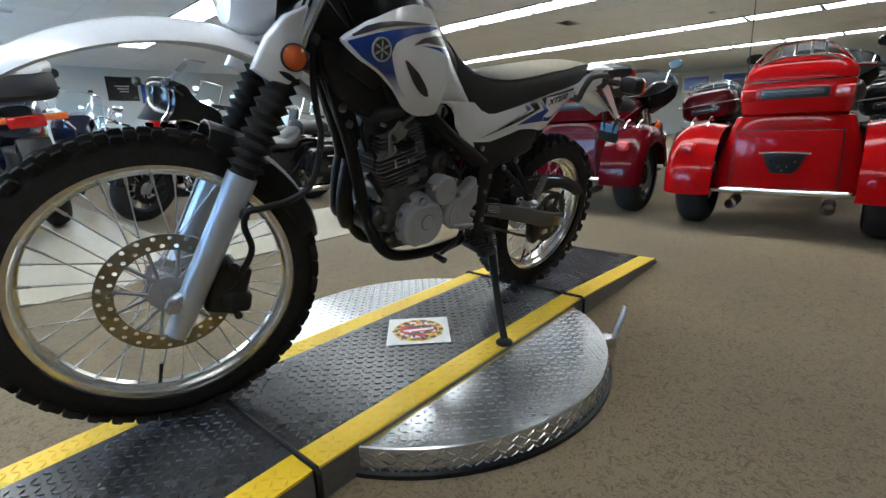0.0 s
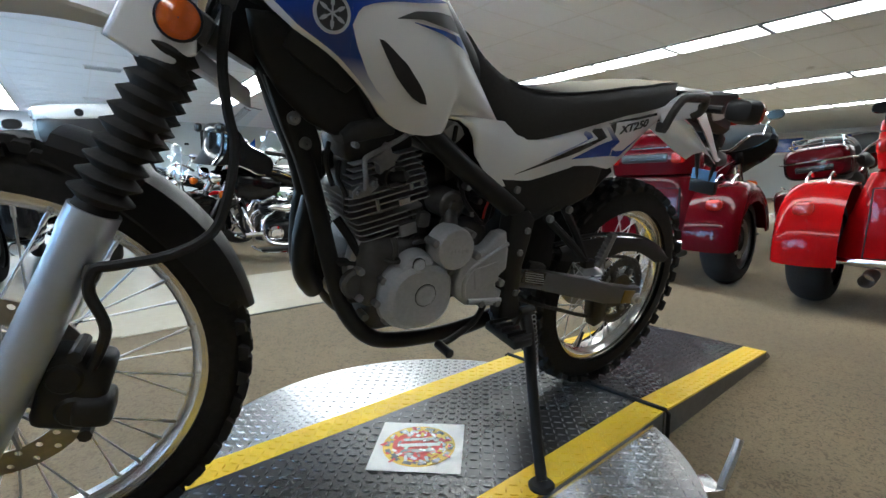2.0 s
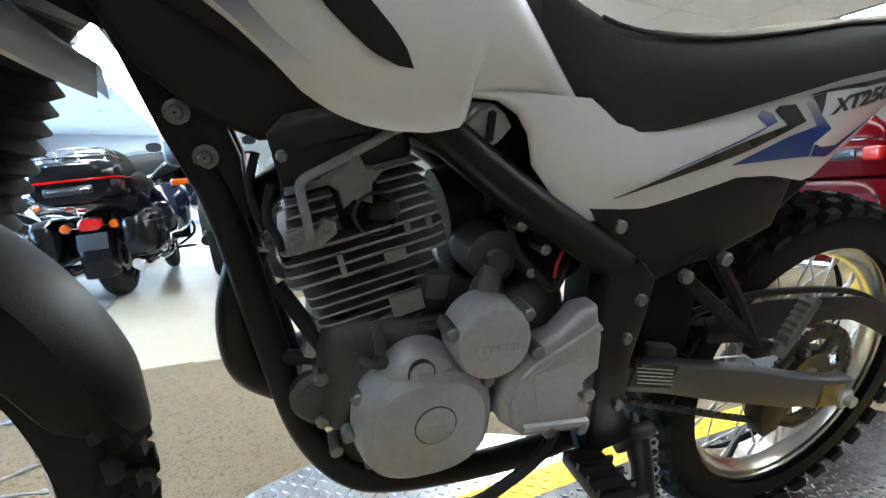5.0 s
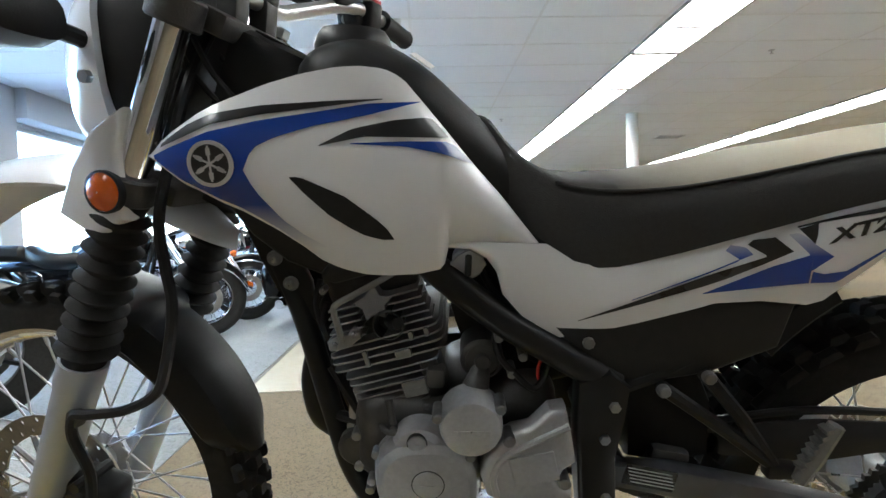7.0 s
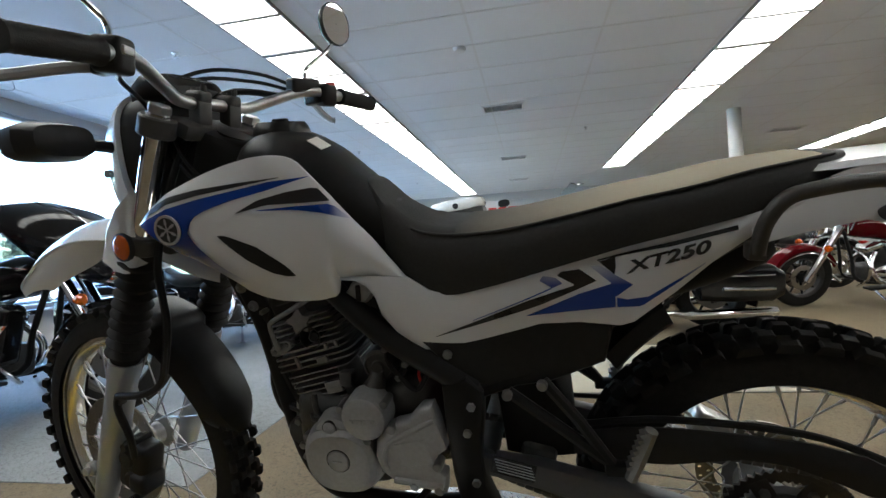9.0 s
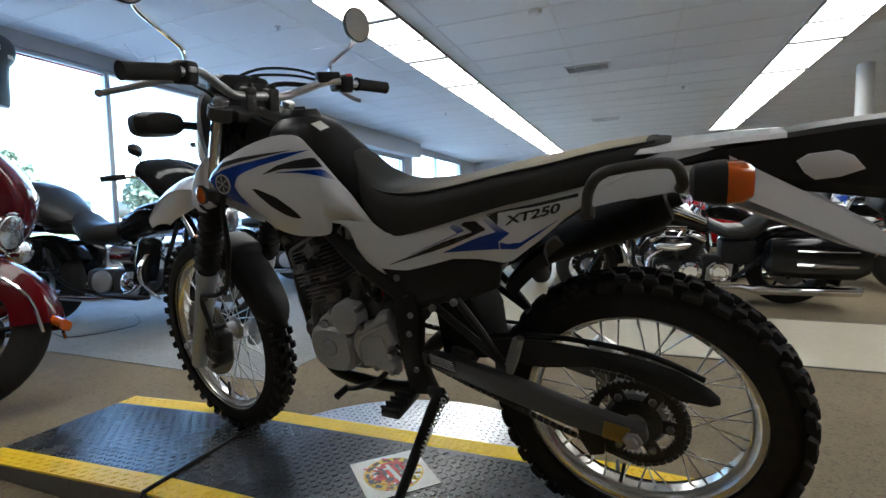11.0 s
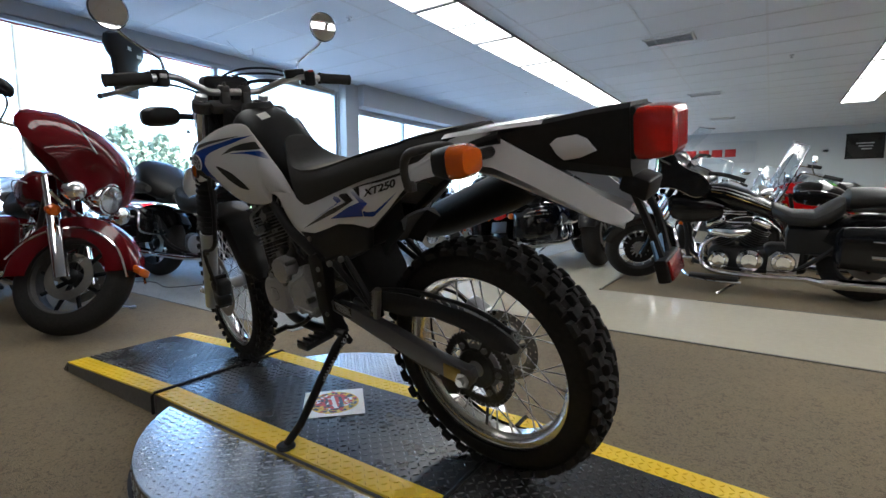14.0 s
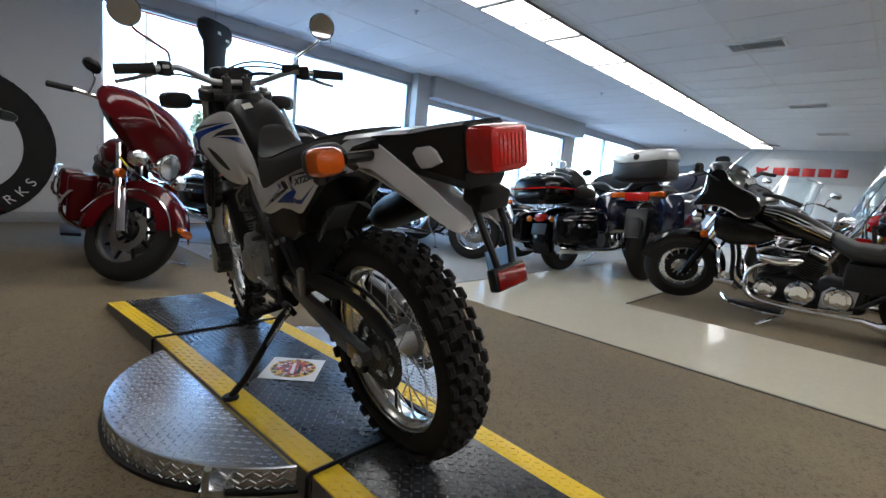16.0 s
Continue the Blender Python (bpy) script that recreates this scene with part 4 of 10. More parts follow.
# handlebar, clamps, grips, levers, mirrors
H0 = [(-0.15, -0.385, 1.112), (-0.165, -0.27, 1.12), (-0.2, -0.2, 1.128), (-0.243, -0.12, 1.103), (-0.262, -0.075, 1.09), (-0.266, 0, 1.09), (-0.262, 0.075, 1.09), (-0.243, 0.12, 1.103), (-0.2, 0.2, 1.128), (-0.165, 0.27, 1.12), (-0.15, 0.385, 1.112)]
bm = B()
tube(bm, spline(H0, 5), 0.0112, 14)
bpart("handlebar", bm, STEEL, "grey steel handlebar", front=True)
for sg in (-1, 1):
    bm = B()
    box(bm, (-0.266, sg * 0.035, 1.073), (0.03, 0.03, 0.045), (0, 10, 0), 0.005)
    box(bm, (-0.264, sg * 0.035, 1.101), (0.04, 0.03, 0.022), (0, 10, 0), 0.007, 3)
    for dx in (-0.013, 0.013):
        cyl(bm, (-0.262 + dx, sg * 0.035, 1.108), (-0.26 + dx, sg * 0.035, 1.12), 0.0055, 8)
    bpart("bar_clamp", bm, DARK_ALLOY, "cast alloy bar clamp", front=True)
    a, b = Vector((-0.1635, sg * 0.275, 1.1195)), Vector((-0.149, sg * 0.392, 1.1115))
    bm = B()
    pts = [a + (b - a) * k / 24 for k in range(25)]
    tube(bm, pts, [0.0195 if k in (0, 1) else 0.0168 + 0.0008 * (k % 2) for k in range(24)] + [0.0185], 18)
    bpart("grip", bm, GRIP, "ribbed black rubber grip", front=True, sharp=60)
    bm = B()
    box(bm, (-0.18, sg * 0.245, 1.122), (0.045, 0.038, 0.05), (0, 10, sg * -20), 0.009, 3)
    box(bm, (-0.205, sg * 0.235, 1.118), (0.05, 0.03, 0.03), (0, 0, sg * -20), 0.008, 3)
    if sg > 0:
        box(bm, (-0.205, 0.2, 1.14), (0.034, 0.07, 0.032), (0, 8, -20), 0.006, 3)
    sw = bpart("switch_housing", bm, BLACK, front=True)
    bm = B()
    if sg > 0:
        box(bm, (-0.162, 0.243, 1.14), (0.012, 0.02, 0.014), (0, 10, -20), 0.003)
        bpart("stop_switch", bm, RED_WIRE, "red stop switch", front=True, parent=sw)
    else:
        box(bm, (-0.157, -0.24, 1.125), (0.008, 0.022, 0.012), (0, 10, 20), 0.003)
        bpart("switch_button", bm, GREY_INK, front=True, parent=sw)
    bm = B()
    pts = spline([(-0.212, sg * 0.225, 1.115), (-0.232, sg * 0.27, 1.112), (-0.256, sg * 0.335, 1.097), (-0.266, sg * 0.382, 1.087), (-0.262, sg * 0.392, 1.085)], 5)
    n = len(pts)
    tube(bm, pts, [0.009 - 0.003 * k / n for k in range(n - 2)] + [0.009, 0.0085], 8)
    bpart("brake_lever" if sg > 0 else "clutch_lever", bm, ALLOY, "alloy hand lever with a ball end", front=True)
    bm = B()
    tube(bm, spline([(-0.213, sg * 0.222, 1.13), (-0.213, sg * 0.223, 1.175), (-0.21, sg * 0.245, 1.195), (-0.2, sg * 0.305, 1.235), (-0.196, sg * 0.322, 1.255)], 5), 0.0048, 10)
    mir = bpart("mirror", bm, CHROME, "round mirror on a chrome stem", front=True)
    c, d = Vector((-0.19, sg * 0.335, 1.298)), Vector((1.0, sg * -0.12, -0.03)).normalized()
    mt = Matrix.Translation(c) @ d.to_track_quat("Z", "Y").to_matrix().to_4x4()
    bm = B()
    lathe(bm, [(0.001, -0.028), (0.03, -0.024), (0.046, -0.012), (0.05, 0.0), (0.049, 0.004), (0.0465, 0.004)], mt, 36)
    bpart("mirror_shell", bm, BLACK, "black mirror shell", front=True, parent=mir)
    bm = B()
    lathe(bm, [(0.0466, 0.0035), (0.001, 0.0035)], mt, 36)
    bpart("mirror_glass", bm, MIRROR, "mirror glass", front=True, parent=mir)

for pts, r in (([(-0.2, 0.215, 1.13), (-0.25, 0.15, 1.16), (-0.31, 0.06, 1.165), (-0.34, -0.02, 1.12), (-0.3, -0.06, 1.0), (-0.24, -0.05, 0.92)], 0.004), ([(-0.195, 0.225, 1.115), (-0.26, 0.14, 1.145), (-0.33, 0.03, 1.14), (-0.33, 0.03, 1.03), (-0.25, 0.04, 0.95)], 0.004), ([(-0.22, -0.225, 1.115), (-0.29, -0.16, 1.12), (-0.35, -0.06, 1.09), (-0.32, -0.045, 0.98), (-0.2, -0.06, 0.86), (-0.13, -0.06, 0.75)], 0.0042)):
    bm = B()
    tube(bm, spline(pts, 7), r, 7)
    bpart("control_cable", bm, BLACK)

# black lower shroud between the tank side and the frame
for sg in (-1, 1):
    bm = B()
    prism(bm, [(-0.325, 0.885), (-0.315, 0.83), (-0.28, 0.775), (-0.235, 0.735), (-0.19, 0.715), (-0.13, 0.725), (-0.06, 0.745), (-0.08, 0.8), (-0.15, 0.85), (-0.25, 0.89)], sg * 0.02, sg * 0.05, 0.012, 3)
    bpart("lower_shroud", bm, BLACK, "black plastic lower shroud")

# steering head, frame, cradle
bm = B()
tube(bm, [HEAD - AX * 0.21, HEAD + AX * 0.03], 0.034, 18)
bpart("steering_head", bm, SATIN)
bm = B()
tube(bm, spline([(-0.3, 0, 0.885), (-0.15, 0, 0.885), (0.0, -0.01, 0.83), (0.06, -0.02, 0.8)], 5), 0.03, 14)
bpart("top_tube", bm, SATIN)
for sg in (-1, 1):
    bm = B()
    tube(bm, spline([(-0.31, sg * 0.012, 0.86), (-0.265, sg * 0.018, 0.75), (-0.228, sg * 0.026, 0.65), (-0.193, sg * 0.044, 0.5), (-0.165, sg * 0.058, 0.4), (-0.12, sg * 0.068, 0.34), (-0.06, sg * 0.072, 0.318), (0.06, sg * 0.075, 0.312), (0.15, sg * 0.08, 0.325), (0.2, sg * 0.085, 0.345)], 6), 0.017, 12)
    bpart("down_tube", bm, SATIN, "black painted frame tube")
    bm = B()
    tube(bm, spline([(-0.1, sg * 0.05, 0.8), (-0.03, sg * 0.075, 0.735), (0.06, sg * 0.098, 0.665), (0.14, sg * 0.105, 0.615), (0.21, sg * 0.105, 0.57)], 6), 0.021, 14)
    bpart("main_tube", bm, SATIN, "black painted frame tube")
    bm = B()
    prism(bm, [(0.158, 0.585), (0.2, 0.598), (0.226, 0.575), (0.222, 0.53), (0.212, 0.47), (0.216, 0.4), (0.236, 0.345), (0.17, 0.335), (0.162, 0.43), (0.157, 0.52)], sg * 0.088, sg * 0.128, 0.007, 2)
    pl = bpart("pivot_plate", bm, SATIN, "black pressed pivot plate")
    for x, z in ((0.205, 0.551), (0.194, 0.503), (0.2, 0.41)):
        bm = B()
        cyl(bm, (x, sg * 0.126, z), (x, sg * 0.134, z), 0.0075, 6, 0.001)
        bpart("bolt", bm, BOLT, parent=pl)
    bm = B()
    prism(bm, [(-0.3, 0.8), (-0.235, 0.775), (-0.208, 0.7), (-0.205, 0.64), (-0.238, 0.64), (-0.272, 0.72)], sg * 0.018, sg * 0.034, 0.004)
    gp = bpart("head_gusset", bm, SATIN, "black gusset plate")
    for x, z in ((-0.256, 0.739), (-0.237, 0.7)):
        bm = B()
        lathe(bm, [(0.001, 0.011), (0.005, 0.01), (0.007, 0.006), (0.011, 0.004), (0.011, 0)], Matrix.Translation((x, sg * 0.034, z)) @ Matrix.Rotation(radians(sg * -90), 4, "X"), 14)
        bpart("bolt", bm, BOLT, parent=gp)
    bm = B()
    tube(bm, spline([(0.21, sg * 0.105, 0.565), (0.3, sg * 0.1, 0.6), (0.42, sg * 0.095, 0.68), (0.55, sg * 0.09, 0.77), (0.68, sg * 0.085, 0.84), (0.82, sg * 0.075, 0.868)], 5), 0.0125, 10)
    bpart("seat_tube", bm, SATIN, "black painted frame tube")

# black inner fender and airbox side below the seat
for sg in (-1, 1):
    bm = B()
    prism(bm, [(0.12, 0.66), (0.24, 0.675), (0.33, 0.695), (0.4, 0.69), (0.43, 0.683), (0.415, 0.62), (0.33, 0.585), (0.24, 0.57), (0.19, 0.59)], sg * 0.085, sg * 0.112, 0.01, 3)
    ab = bpart("airbox_cover", bm, BLACK, "black plastic airbox cover")
    bm = B()
    cyl(bm, (0.172, sg * 0.11, 0.635), (0.172, sg * 0.118, 0.635), 0.008, 8, 0.001)
    bpart("bolt", bm, BOLT, parent=ab)
bm = B()
box(bm, (0.24, 0, 0.7), (0.3, 0.16, 0.19), (0, 0, 0), 0.03, 3)
bpart("airbox", bm, BLACK)
bm = B()
box(bm, (0.04, 0, 0.74), (0.16, 0.1, 0.11), (0, 20, 0), 0.02, 2)
bpart("ignition_coil", bm, BLACK)
bm = B()
loops = []
for k in range(17):
    a = radians(132 - 17 * k / 16)
    r = 0.385 + 0.02 * k / 16
    w = 0.072
    loops.append([(RX + (r + o) * math.cos(a), t * w, RZ + (r + o) * math.sin(a)) for t, o in ((-1, -0.02), (-0.9, 0.004), (-0.5, 0.012), (0, 0.014), (0.5, 0.012), (0.9, 0.004), (1, -0.02), (0.97, -0.024), (0.5, 0.006), (0, 0.008), (-0.5, 0.006), (-0.97, -0.024))])
rings(bm, loops)
bpart("inner_fender", bm, BLACK, "black plastic inner mudguard")

# ---- engine ----
MUFFLER = surf("heatproof_black_paint", (0.01, 0.01, 0.0102), 0.55, 0, 0.3, 60, 0.2, 300)
MUFFLER.node_tree.nodes["Principled BSDF"].inputs["Specular IOR Level"].default_value = 0.13
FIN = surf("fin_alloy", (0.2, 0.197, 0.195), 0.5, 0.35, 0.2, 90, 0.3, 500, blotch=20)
# near-black alloy: on cylinder and head its colour stands for shade between fins
BLACK_ALLOY = surf("near_black_alloy", (0.022, 0.021, 0.02), 0.62, 0.2, 0.35, 60, 0.3, 400, blotch=20)
TILT_E = Matrix.Translation((-0.064, 0, 0.53)) @ Matrix.Rotation(radians(-14), 4, "Y")
def epart(name, bm, mat, label="", sharp=35):
    bmesh.ops.transform(bm, matrix=TILT_E, verts=bm.verts)
    return bpart(name, bm, mat, label, sharp=sharp)


def fin_plate(hx, hy, x, z, t=0.0036):
    """A rounded cooling fin."""
    bm = B()
    out = []
    for k in range(36):
        a = 2 * math.pi * k / 36
        c, s = math.cos(a), math.sin(a)
        out.append((x + hx * math.copysign(abs(c) ** 0.17, c), hy * math.copysign(abs(s) ** 0.17, s)))
    rings(bm, [[(p, q, z + dz) for p, q in out] for dz in (-t / 2, t / 2)])
    return bm


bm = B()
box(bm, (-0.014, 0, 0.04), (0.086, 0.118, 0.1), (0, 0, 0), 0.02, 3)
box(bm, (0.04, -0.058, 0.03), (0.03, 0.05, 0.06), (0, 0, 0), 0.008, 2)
cylinder = epart("cylinder", bm, BLACK_ALLOY, "finned grey alloy cylinder")
for k in range(6):
    z = 0.004 + 0.0112 * k
    hx = 0.054 + 0.0032 * k
    bm = fin_plate(hx, 0.084, -0.014 - 0.6 * (0.07 - hx), z, 0.0024)
    if k in (1, 2):
        box(bm, (0.012, -0.086, z + 0.0056), (0.034, 0.008, 0.0125), (0, 0, 0), 0.001, 1)
    if k == 0:
        box(bm, (-0.02, -0.084, z - 0.006), (0.05, 0.008, 0.012), (0, 0, 0), 0.001, 1)
    bmesh.ops.transform(bm, matrix=TILT_E, verts=bm.verts)
    bpart("fin", bm, FIN, parent=cylinder)
bm = B()
box(bm, (0.045, -0.084, 0.036), (0.026, 0.026, 0.03), (0, 20, 0), 0.006, 2)
epart("chain_tensioner", bm, DARK_ALLOY)
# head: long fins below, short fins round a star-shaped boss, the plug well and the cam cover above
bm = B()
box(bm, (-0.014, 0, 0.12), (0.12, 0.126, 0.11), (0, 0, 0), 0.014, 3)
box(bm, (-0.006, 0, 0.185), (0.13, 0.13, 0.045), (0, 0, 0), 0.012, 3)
head = epart("cylinder_head", bm, BLACK_ALLOY, "grey alloy cylinder head")
for k in range(4):
    z = 0.076 + 0.0115 * k
    bm = fin_plate(0.084 - 0.001 * k, 0.087, -0.011, z, 0.0027)
    for x_, on in ((0.012, k in (0,)), (-0.04, k in (0, 1)), (0.052, k in (2,)), (0.03, k in (2,))):
        if on:
            box(bm, (x_, -0.0885, z + 0.0057), (0.006 if x_ != 0.012 else 0.022, 0.007, 0.0125), (0, 0, 0), 0.001, 1)
    bmesh.ops.transform(bm, matrix=TILT_E, verts=bm.verts)
    bpart("fin", bm, FIN, parent=head)
for k in range(5):
    z = 0.122 + 0.0108 * k
    for x0, x1 in ((-0.082 + 0.003 * k, -0.03), (0.012, 0.066 - 0.002 * k)):
        bm = B()
        box(bm, ((x0 + x1) / 2, -0.062, z), (x1 - x0, 0.048, 0.0027), (0, 0, 0), 0.001, 1)
        bmesh.ops.transform(bm, matrix=TILT_E, verts=bm.verts)
        bpart("fin", bm, FIN, parent=head)
bm = B()
prism(bm, [(-0.046, 0.17), (-0.026, 0.176), (-0.008, 0.19), (-0.004, 0.172), (0.012, 0.166), (-0.002, 0.156), (-0.006, 0.138), (-0.022, 0.146), (-0.034, 0.14), (-0.034, 0.158)], -0.05, -0.0885, 0.003)
bmesh.ops.translate(bm, vec=(0.01, 0.004, -0.002), verts=bm.verts)
epart("head_boss", bm, FIN, "star-shaped cast boss")
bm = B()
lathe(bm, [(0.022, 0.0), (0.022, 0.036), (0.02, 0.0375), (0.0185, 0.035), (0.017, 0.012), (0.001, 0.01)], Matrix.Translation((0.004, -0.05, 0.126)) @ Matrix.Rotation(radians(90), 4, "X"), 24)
epart("plug_well", bm, BLACK_ALLOY, "black recessed plug well")
bm = B()
tube(bm, [(0.004, -0.07, 0.126), (0.014, -0.088, 0.127), (0.02, -0.096, 0.129)], [0.009, 0.01, 0.008], 12)
epart("spark_plug_cap", bm, GRIP, "black rubber plug cap")
bm = B()
prism(bm, [(-0.084, 0.114), (-0.074, 0.11), (-0.052, 0.113), (-0.036, 0.12), (-0.034, 0.131), (-0.043, 0.137), (-0.052, 0.13), (-0.066, 0.133), (-0.074, 0.131), (-0.083, 0.126)], -0.075, -0.094, 0.003)
epart("pipe_flange", bm, FIN, "cast alloy pipe flange")
for x, z in ((-0.073, 0.121), (-0.043, 0.128), (-0.062, 0.199), (0.04, 0.199)):
    bm = B()
    cyl(bm, (x, -0.099, z), (x, -0.08, z), 0.005, 6, 0.001)
    cyl(bm, (x, -0.101, z), (x, -0.099, z), 0.0028, 8)
    epart("bolt", bm, BOLT)
bm = B()
tube(bm, spline([(-0.06, -0.097, 0.124), (-0.058, -0.1, 0.145), (-0.056, -0.1, 0.168), (-0.05, -0.098, 0.177), (-0.02, -0.096, 0.184), (0.02, -0.092, 0.193), (0.04, -0.086, 0.198)], 5), 0.0044, 10)
epart("oil_pipe", bm, FIN, "bent bright oil pipe")
bm = B()
body(bm, [(-0.07, 0.205, 0.03, 0.012, -0.03), (-0.05, 0.21, 0.05, 0.02, -0.02), (0.02, 0.21, 0.055, 0.02, -0.015), (0.045, 0.205, 0.03, 0.012, -0.01)], 18, 3.5)
epart("cam_cover", bm, BLACK_ALLOY, "cast cam cover")
for pts in ([(-0.08, -0.05, 0.17), (-0.092, -0.06, 0.145), (-0.088, -0.07, 0.118), (-0.09, -0.06, 0.08)], [(-0.085, -0.03, 0.2), (-0.1, -0.04, 0.17), (-0.1, -0.05, 0.13)]):
    bm = B()
    tube(bm, spline(pts, 5), 0.0045, 8)
    epart("hose", bm, GRIP)
# crankcase and its covers
bm = B()
box(bm, (-0.03, 0, 0.47), (0.25, 0.2, 0.15), (0, 4, 0), 0.04, 4)
box(bm, (0.06, 0, 0.5), (0.17, 0.19, 0.13), (0, -8, 0), 0.035, 4)
box(bm, (-0.05, 0, 0.385), (0.16, 0.17, 0.08), (0, 0, 0), 0.03, 3)
case = bpart("crankcase", bm, DARK_ALLOY, "cast alloy crankcase")
bm = B()
MC = Matrix.Translation((-0.045, -0.1, 0.437)) @ Matrix.Rotation(radians(90), 4, "X")
loops = []
for k_, h_ in ((1.03, 0.0), (1.03, 0.006), (1.0, 0.008), (0.99, 0.02), (0.93, 0.033), (0.8, 0.041), (0.5, 0.0445), (0.02, 0.045)):
    loop = []
    for j in range(44):
        c, s = math.cos(2 * math.pi * j / 44), math.sin(2 * math.pi * j / 44)
        loop.append(MC @ Vector((0.074 * k_ * math.copysign(abs(c) ** 0.78, c), 0.068 * k_ * math.copysign(abs(s) ** 0.78, s), h_)))
    loops.append(loop)
rings(bm, loops)
lathe(bm, [(0.042, 0.0), (0.04, 0.018), (0.035, 0.028), (0.026, 0.033), (0.001, 0.0345)], Matrix.Translation((-0.052, -0.1, 0.484)) @ Matrix.Rotation(radians(90), 4, "X"), 32)
cover = bpart("generator_cover", bm, ALLOY, "round cast alloy engine cover", sharp=25)
for x, z, r in ((-0.042, 0.446, 0.0205), (-0.055, 0.502, 0.012)):
    bm = B()
    lathe(bm, [(r + 0.002, -0.012), (r, 0.002), (r - 0.003, 0.004), (0.001, 0.004)], Matrix.Translation((x, -0.1445 if r > 0.02 else -0.1335, z)) @ Matrix.Rotation(radians(90), 4, "X"), 28)
    box(bm, (x, -0.149 if r > 0.02 else -0.138, z), (r * 0.9, 0.002, 0.004), (0, 0, 0))
    bpart("inspection_plug", bm, ALLOY, parent=cover)
    bm = B()
    lathe(bm, [(r + 0.0008, 0.0006), (r + 0.002, 0.0004), (r + 0.0024, -0.012)], Matrix.Translation((x, -0.1445 if r > 0.02 else -0.1335, z)) @ Matrix.Rotation(radians(90), 4, "X"), 28)
    bpart("plug_seal", bm, SATIN, "dark seal ring", cover)
for k in range(7):
    a = radians(150 + 38 * k)
    bm = B()
    cyl(bm, (-0.049 + 0.077 * math.cos(a), -0.118, 0.437 + 0.068 * math.sin(a)), (-0.049 + 0.077 * math.cos(a), -0.1, 0.437 + 0.068 * math.sin(a)), 0.007, 10, 0.0015)
    bpart("cover_bolt", bm, BOLT, parent=cover)
bm = B()
MD = Matrix.Translation((0.018, -0.1, 0.529)) @ Matrix.Rotation(radians(90), 4, "X")
lathe(bm, [(0.043, 0.0), (0.042, 0.036), (0.039, 0.044), (0.033, 0.047), (0.001, 0.048)], MD, 36)
alt = bpart("round_cover", bm, ALLOY, "round cast alloy cover with raised bars", sharp=25)
for k in range(6):
    bm = B()
    box(bm, (-0.002 + 0.0082 * k, -0.1483, 0.527), (0.0058, 0.0012, 0.008))
    bpart("bar", bm, ALLOY, parent=alt)
for a in (33, 163, 268):
    a = radians(a)
    bm = B()
    cyl(bm, (0.018 + 0.046 * math.cos(a), -0.14, 0.529 + 0.046 * math.sin(a)), (0.018 + 0.046 * math.cos(a), -0.105, 0.529 + 0.046 * math.sin(a)), 0.0075, 12, 0.002)
    bpart("cover_bolt", bm, BOLT, parent=alt)
# front mount struts, case bolts and small pipes
bm = B()
tube(bm, [(-0.185, -0.05, 0.575), (-0.165, -0.062, 0.545), (-0.132, -0.07, 0.487)], 0.0085, 8)
tube(bm, [(-0.188, -0.05, 0.494), (-0.135, -0.07, 0.492)], 0.0085, 8)
bpart("engine_mount", bm, SATIN, "black engine mount bracket")
for x, z in ((-0.148, 0.483), (-0.148, 0.431), (-0.135, 0.39)):
    bm = B()
    cyl(bm, (x, -0.092, z), (x, -0.06, z), 0.0075, 10, 0.0015)
    bpart("bolt", bm, BOLT)
bm = B()
tube(bm, spline([(-0.095, -0.1, 0.548), (-0.092, -0.107, 0.53), (-0.09, -0.105, 0.512)], 4), 0.0055, 8)
cyl(bm, (-0.09, -0.112, 0.507), (-0.09, -0.09, 0.507), 0.008, 6, 0.001)
bpart("oil_feed", bm, DARK_ALLOY, "grey oil feed fitting")
bm = B()
tube(bm, spline([(-0.115, -0.085, 0.508), (-0.1, -0.11, 0.505), (-0.08, -0.113, 0.506), (-0.066, -0.11, 0.512)], 4), 0.004, 8)
tube(bm, spline([(-0.045, -0.09, 0.53), (-0.035, -0.104, 0.538), (-0.018, -0.106, 0.537), (-0.008, -0.1, 0.53)], 4), 0.0045, 8)
bpart("case_pipe", bm, DARK_ALLOY)
bm = B()
box(bm, (-0.145, -0.04, 0.455), (0.04, 0.07, 0.09), (0, 10, 0), 0.015, 3)
cyl(bm, (-0.15, -0.085, 0.455), (-0.15, -0.06, 0.455), 0.03, 24, 0.006)
bpart("oil_filter_cover", bm, DARK_ALLOY, "grimy cast alloy oil filter cover")
# starter motor behind the cylinder
bm = B()
lathe(bm, [(0.03, -0.04), (0.03, 0.016), (0.027, 0.02), (0.024, 0.021), (0.023, 0.019), (0.012, 0.021), (0.01, 0.027), (0.001, 0.028)], Matrix.Translation((0.036, -0.07, 0.6)) @ Matrix.Rotation(radians(90), 4, "X"), 28)
tube(bm, [(0.036, -0.08, 0.597), (0.03, -0.09, 0.575), (0.022, -0.1, 0.55)], [0.012, 0.016, 0.022], 14)
bpart("starter_motor", bm, DARK_ALLOY)
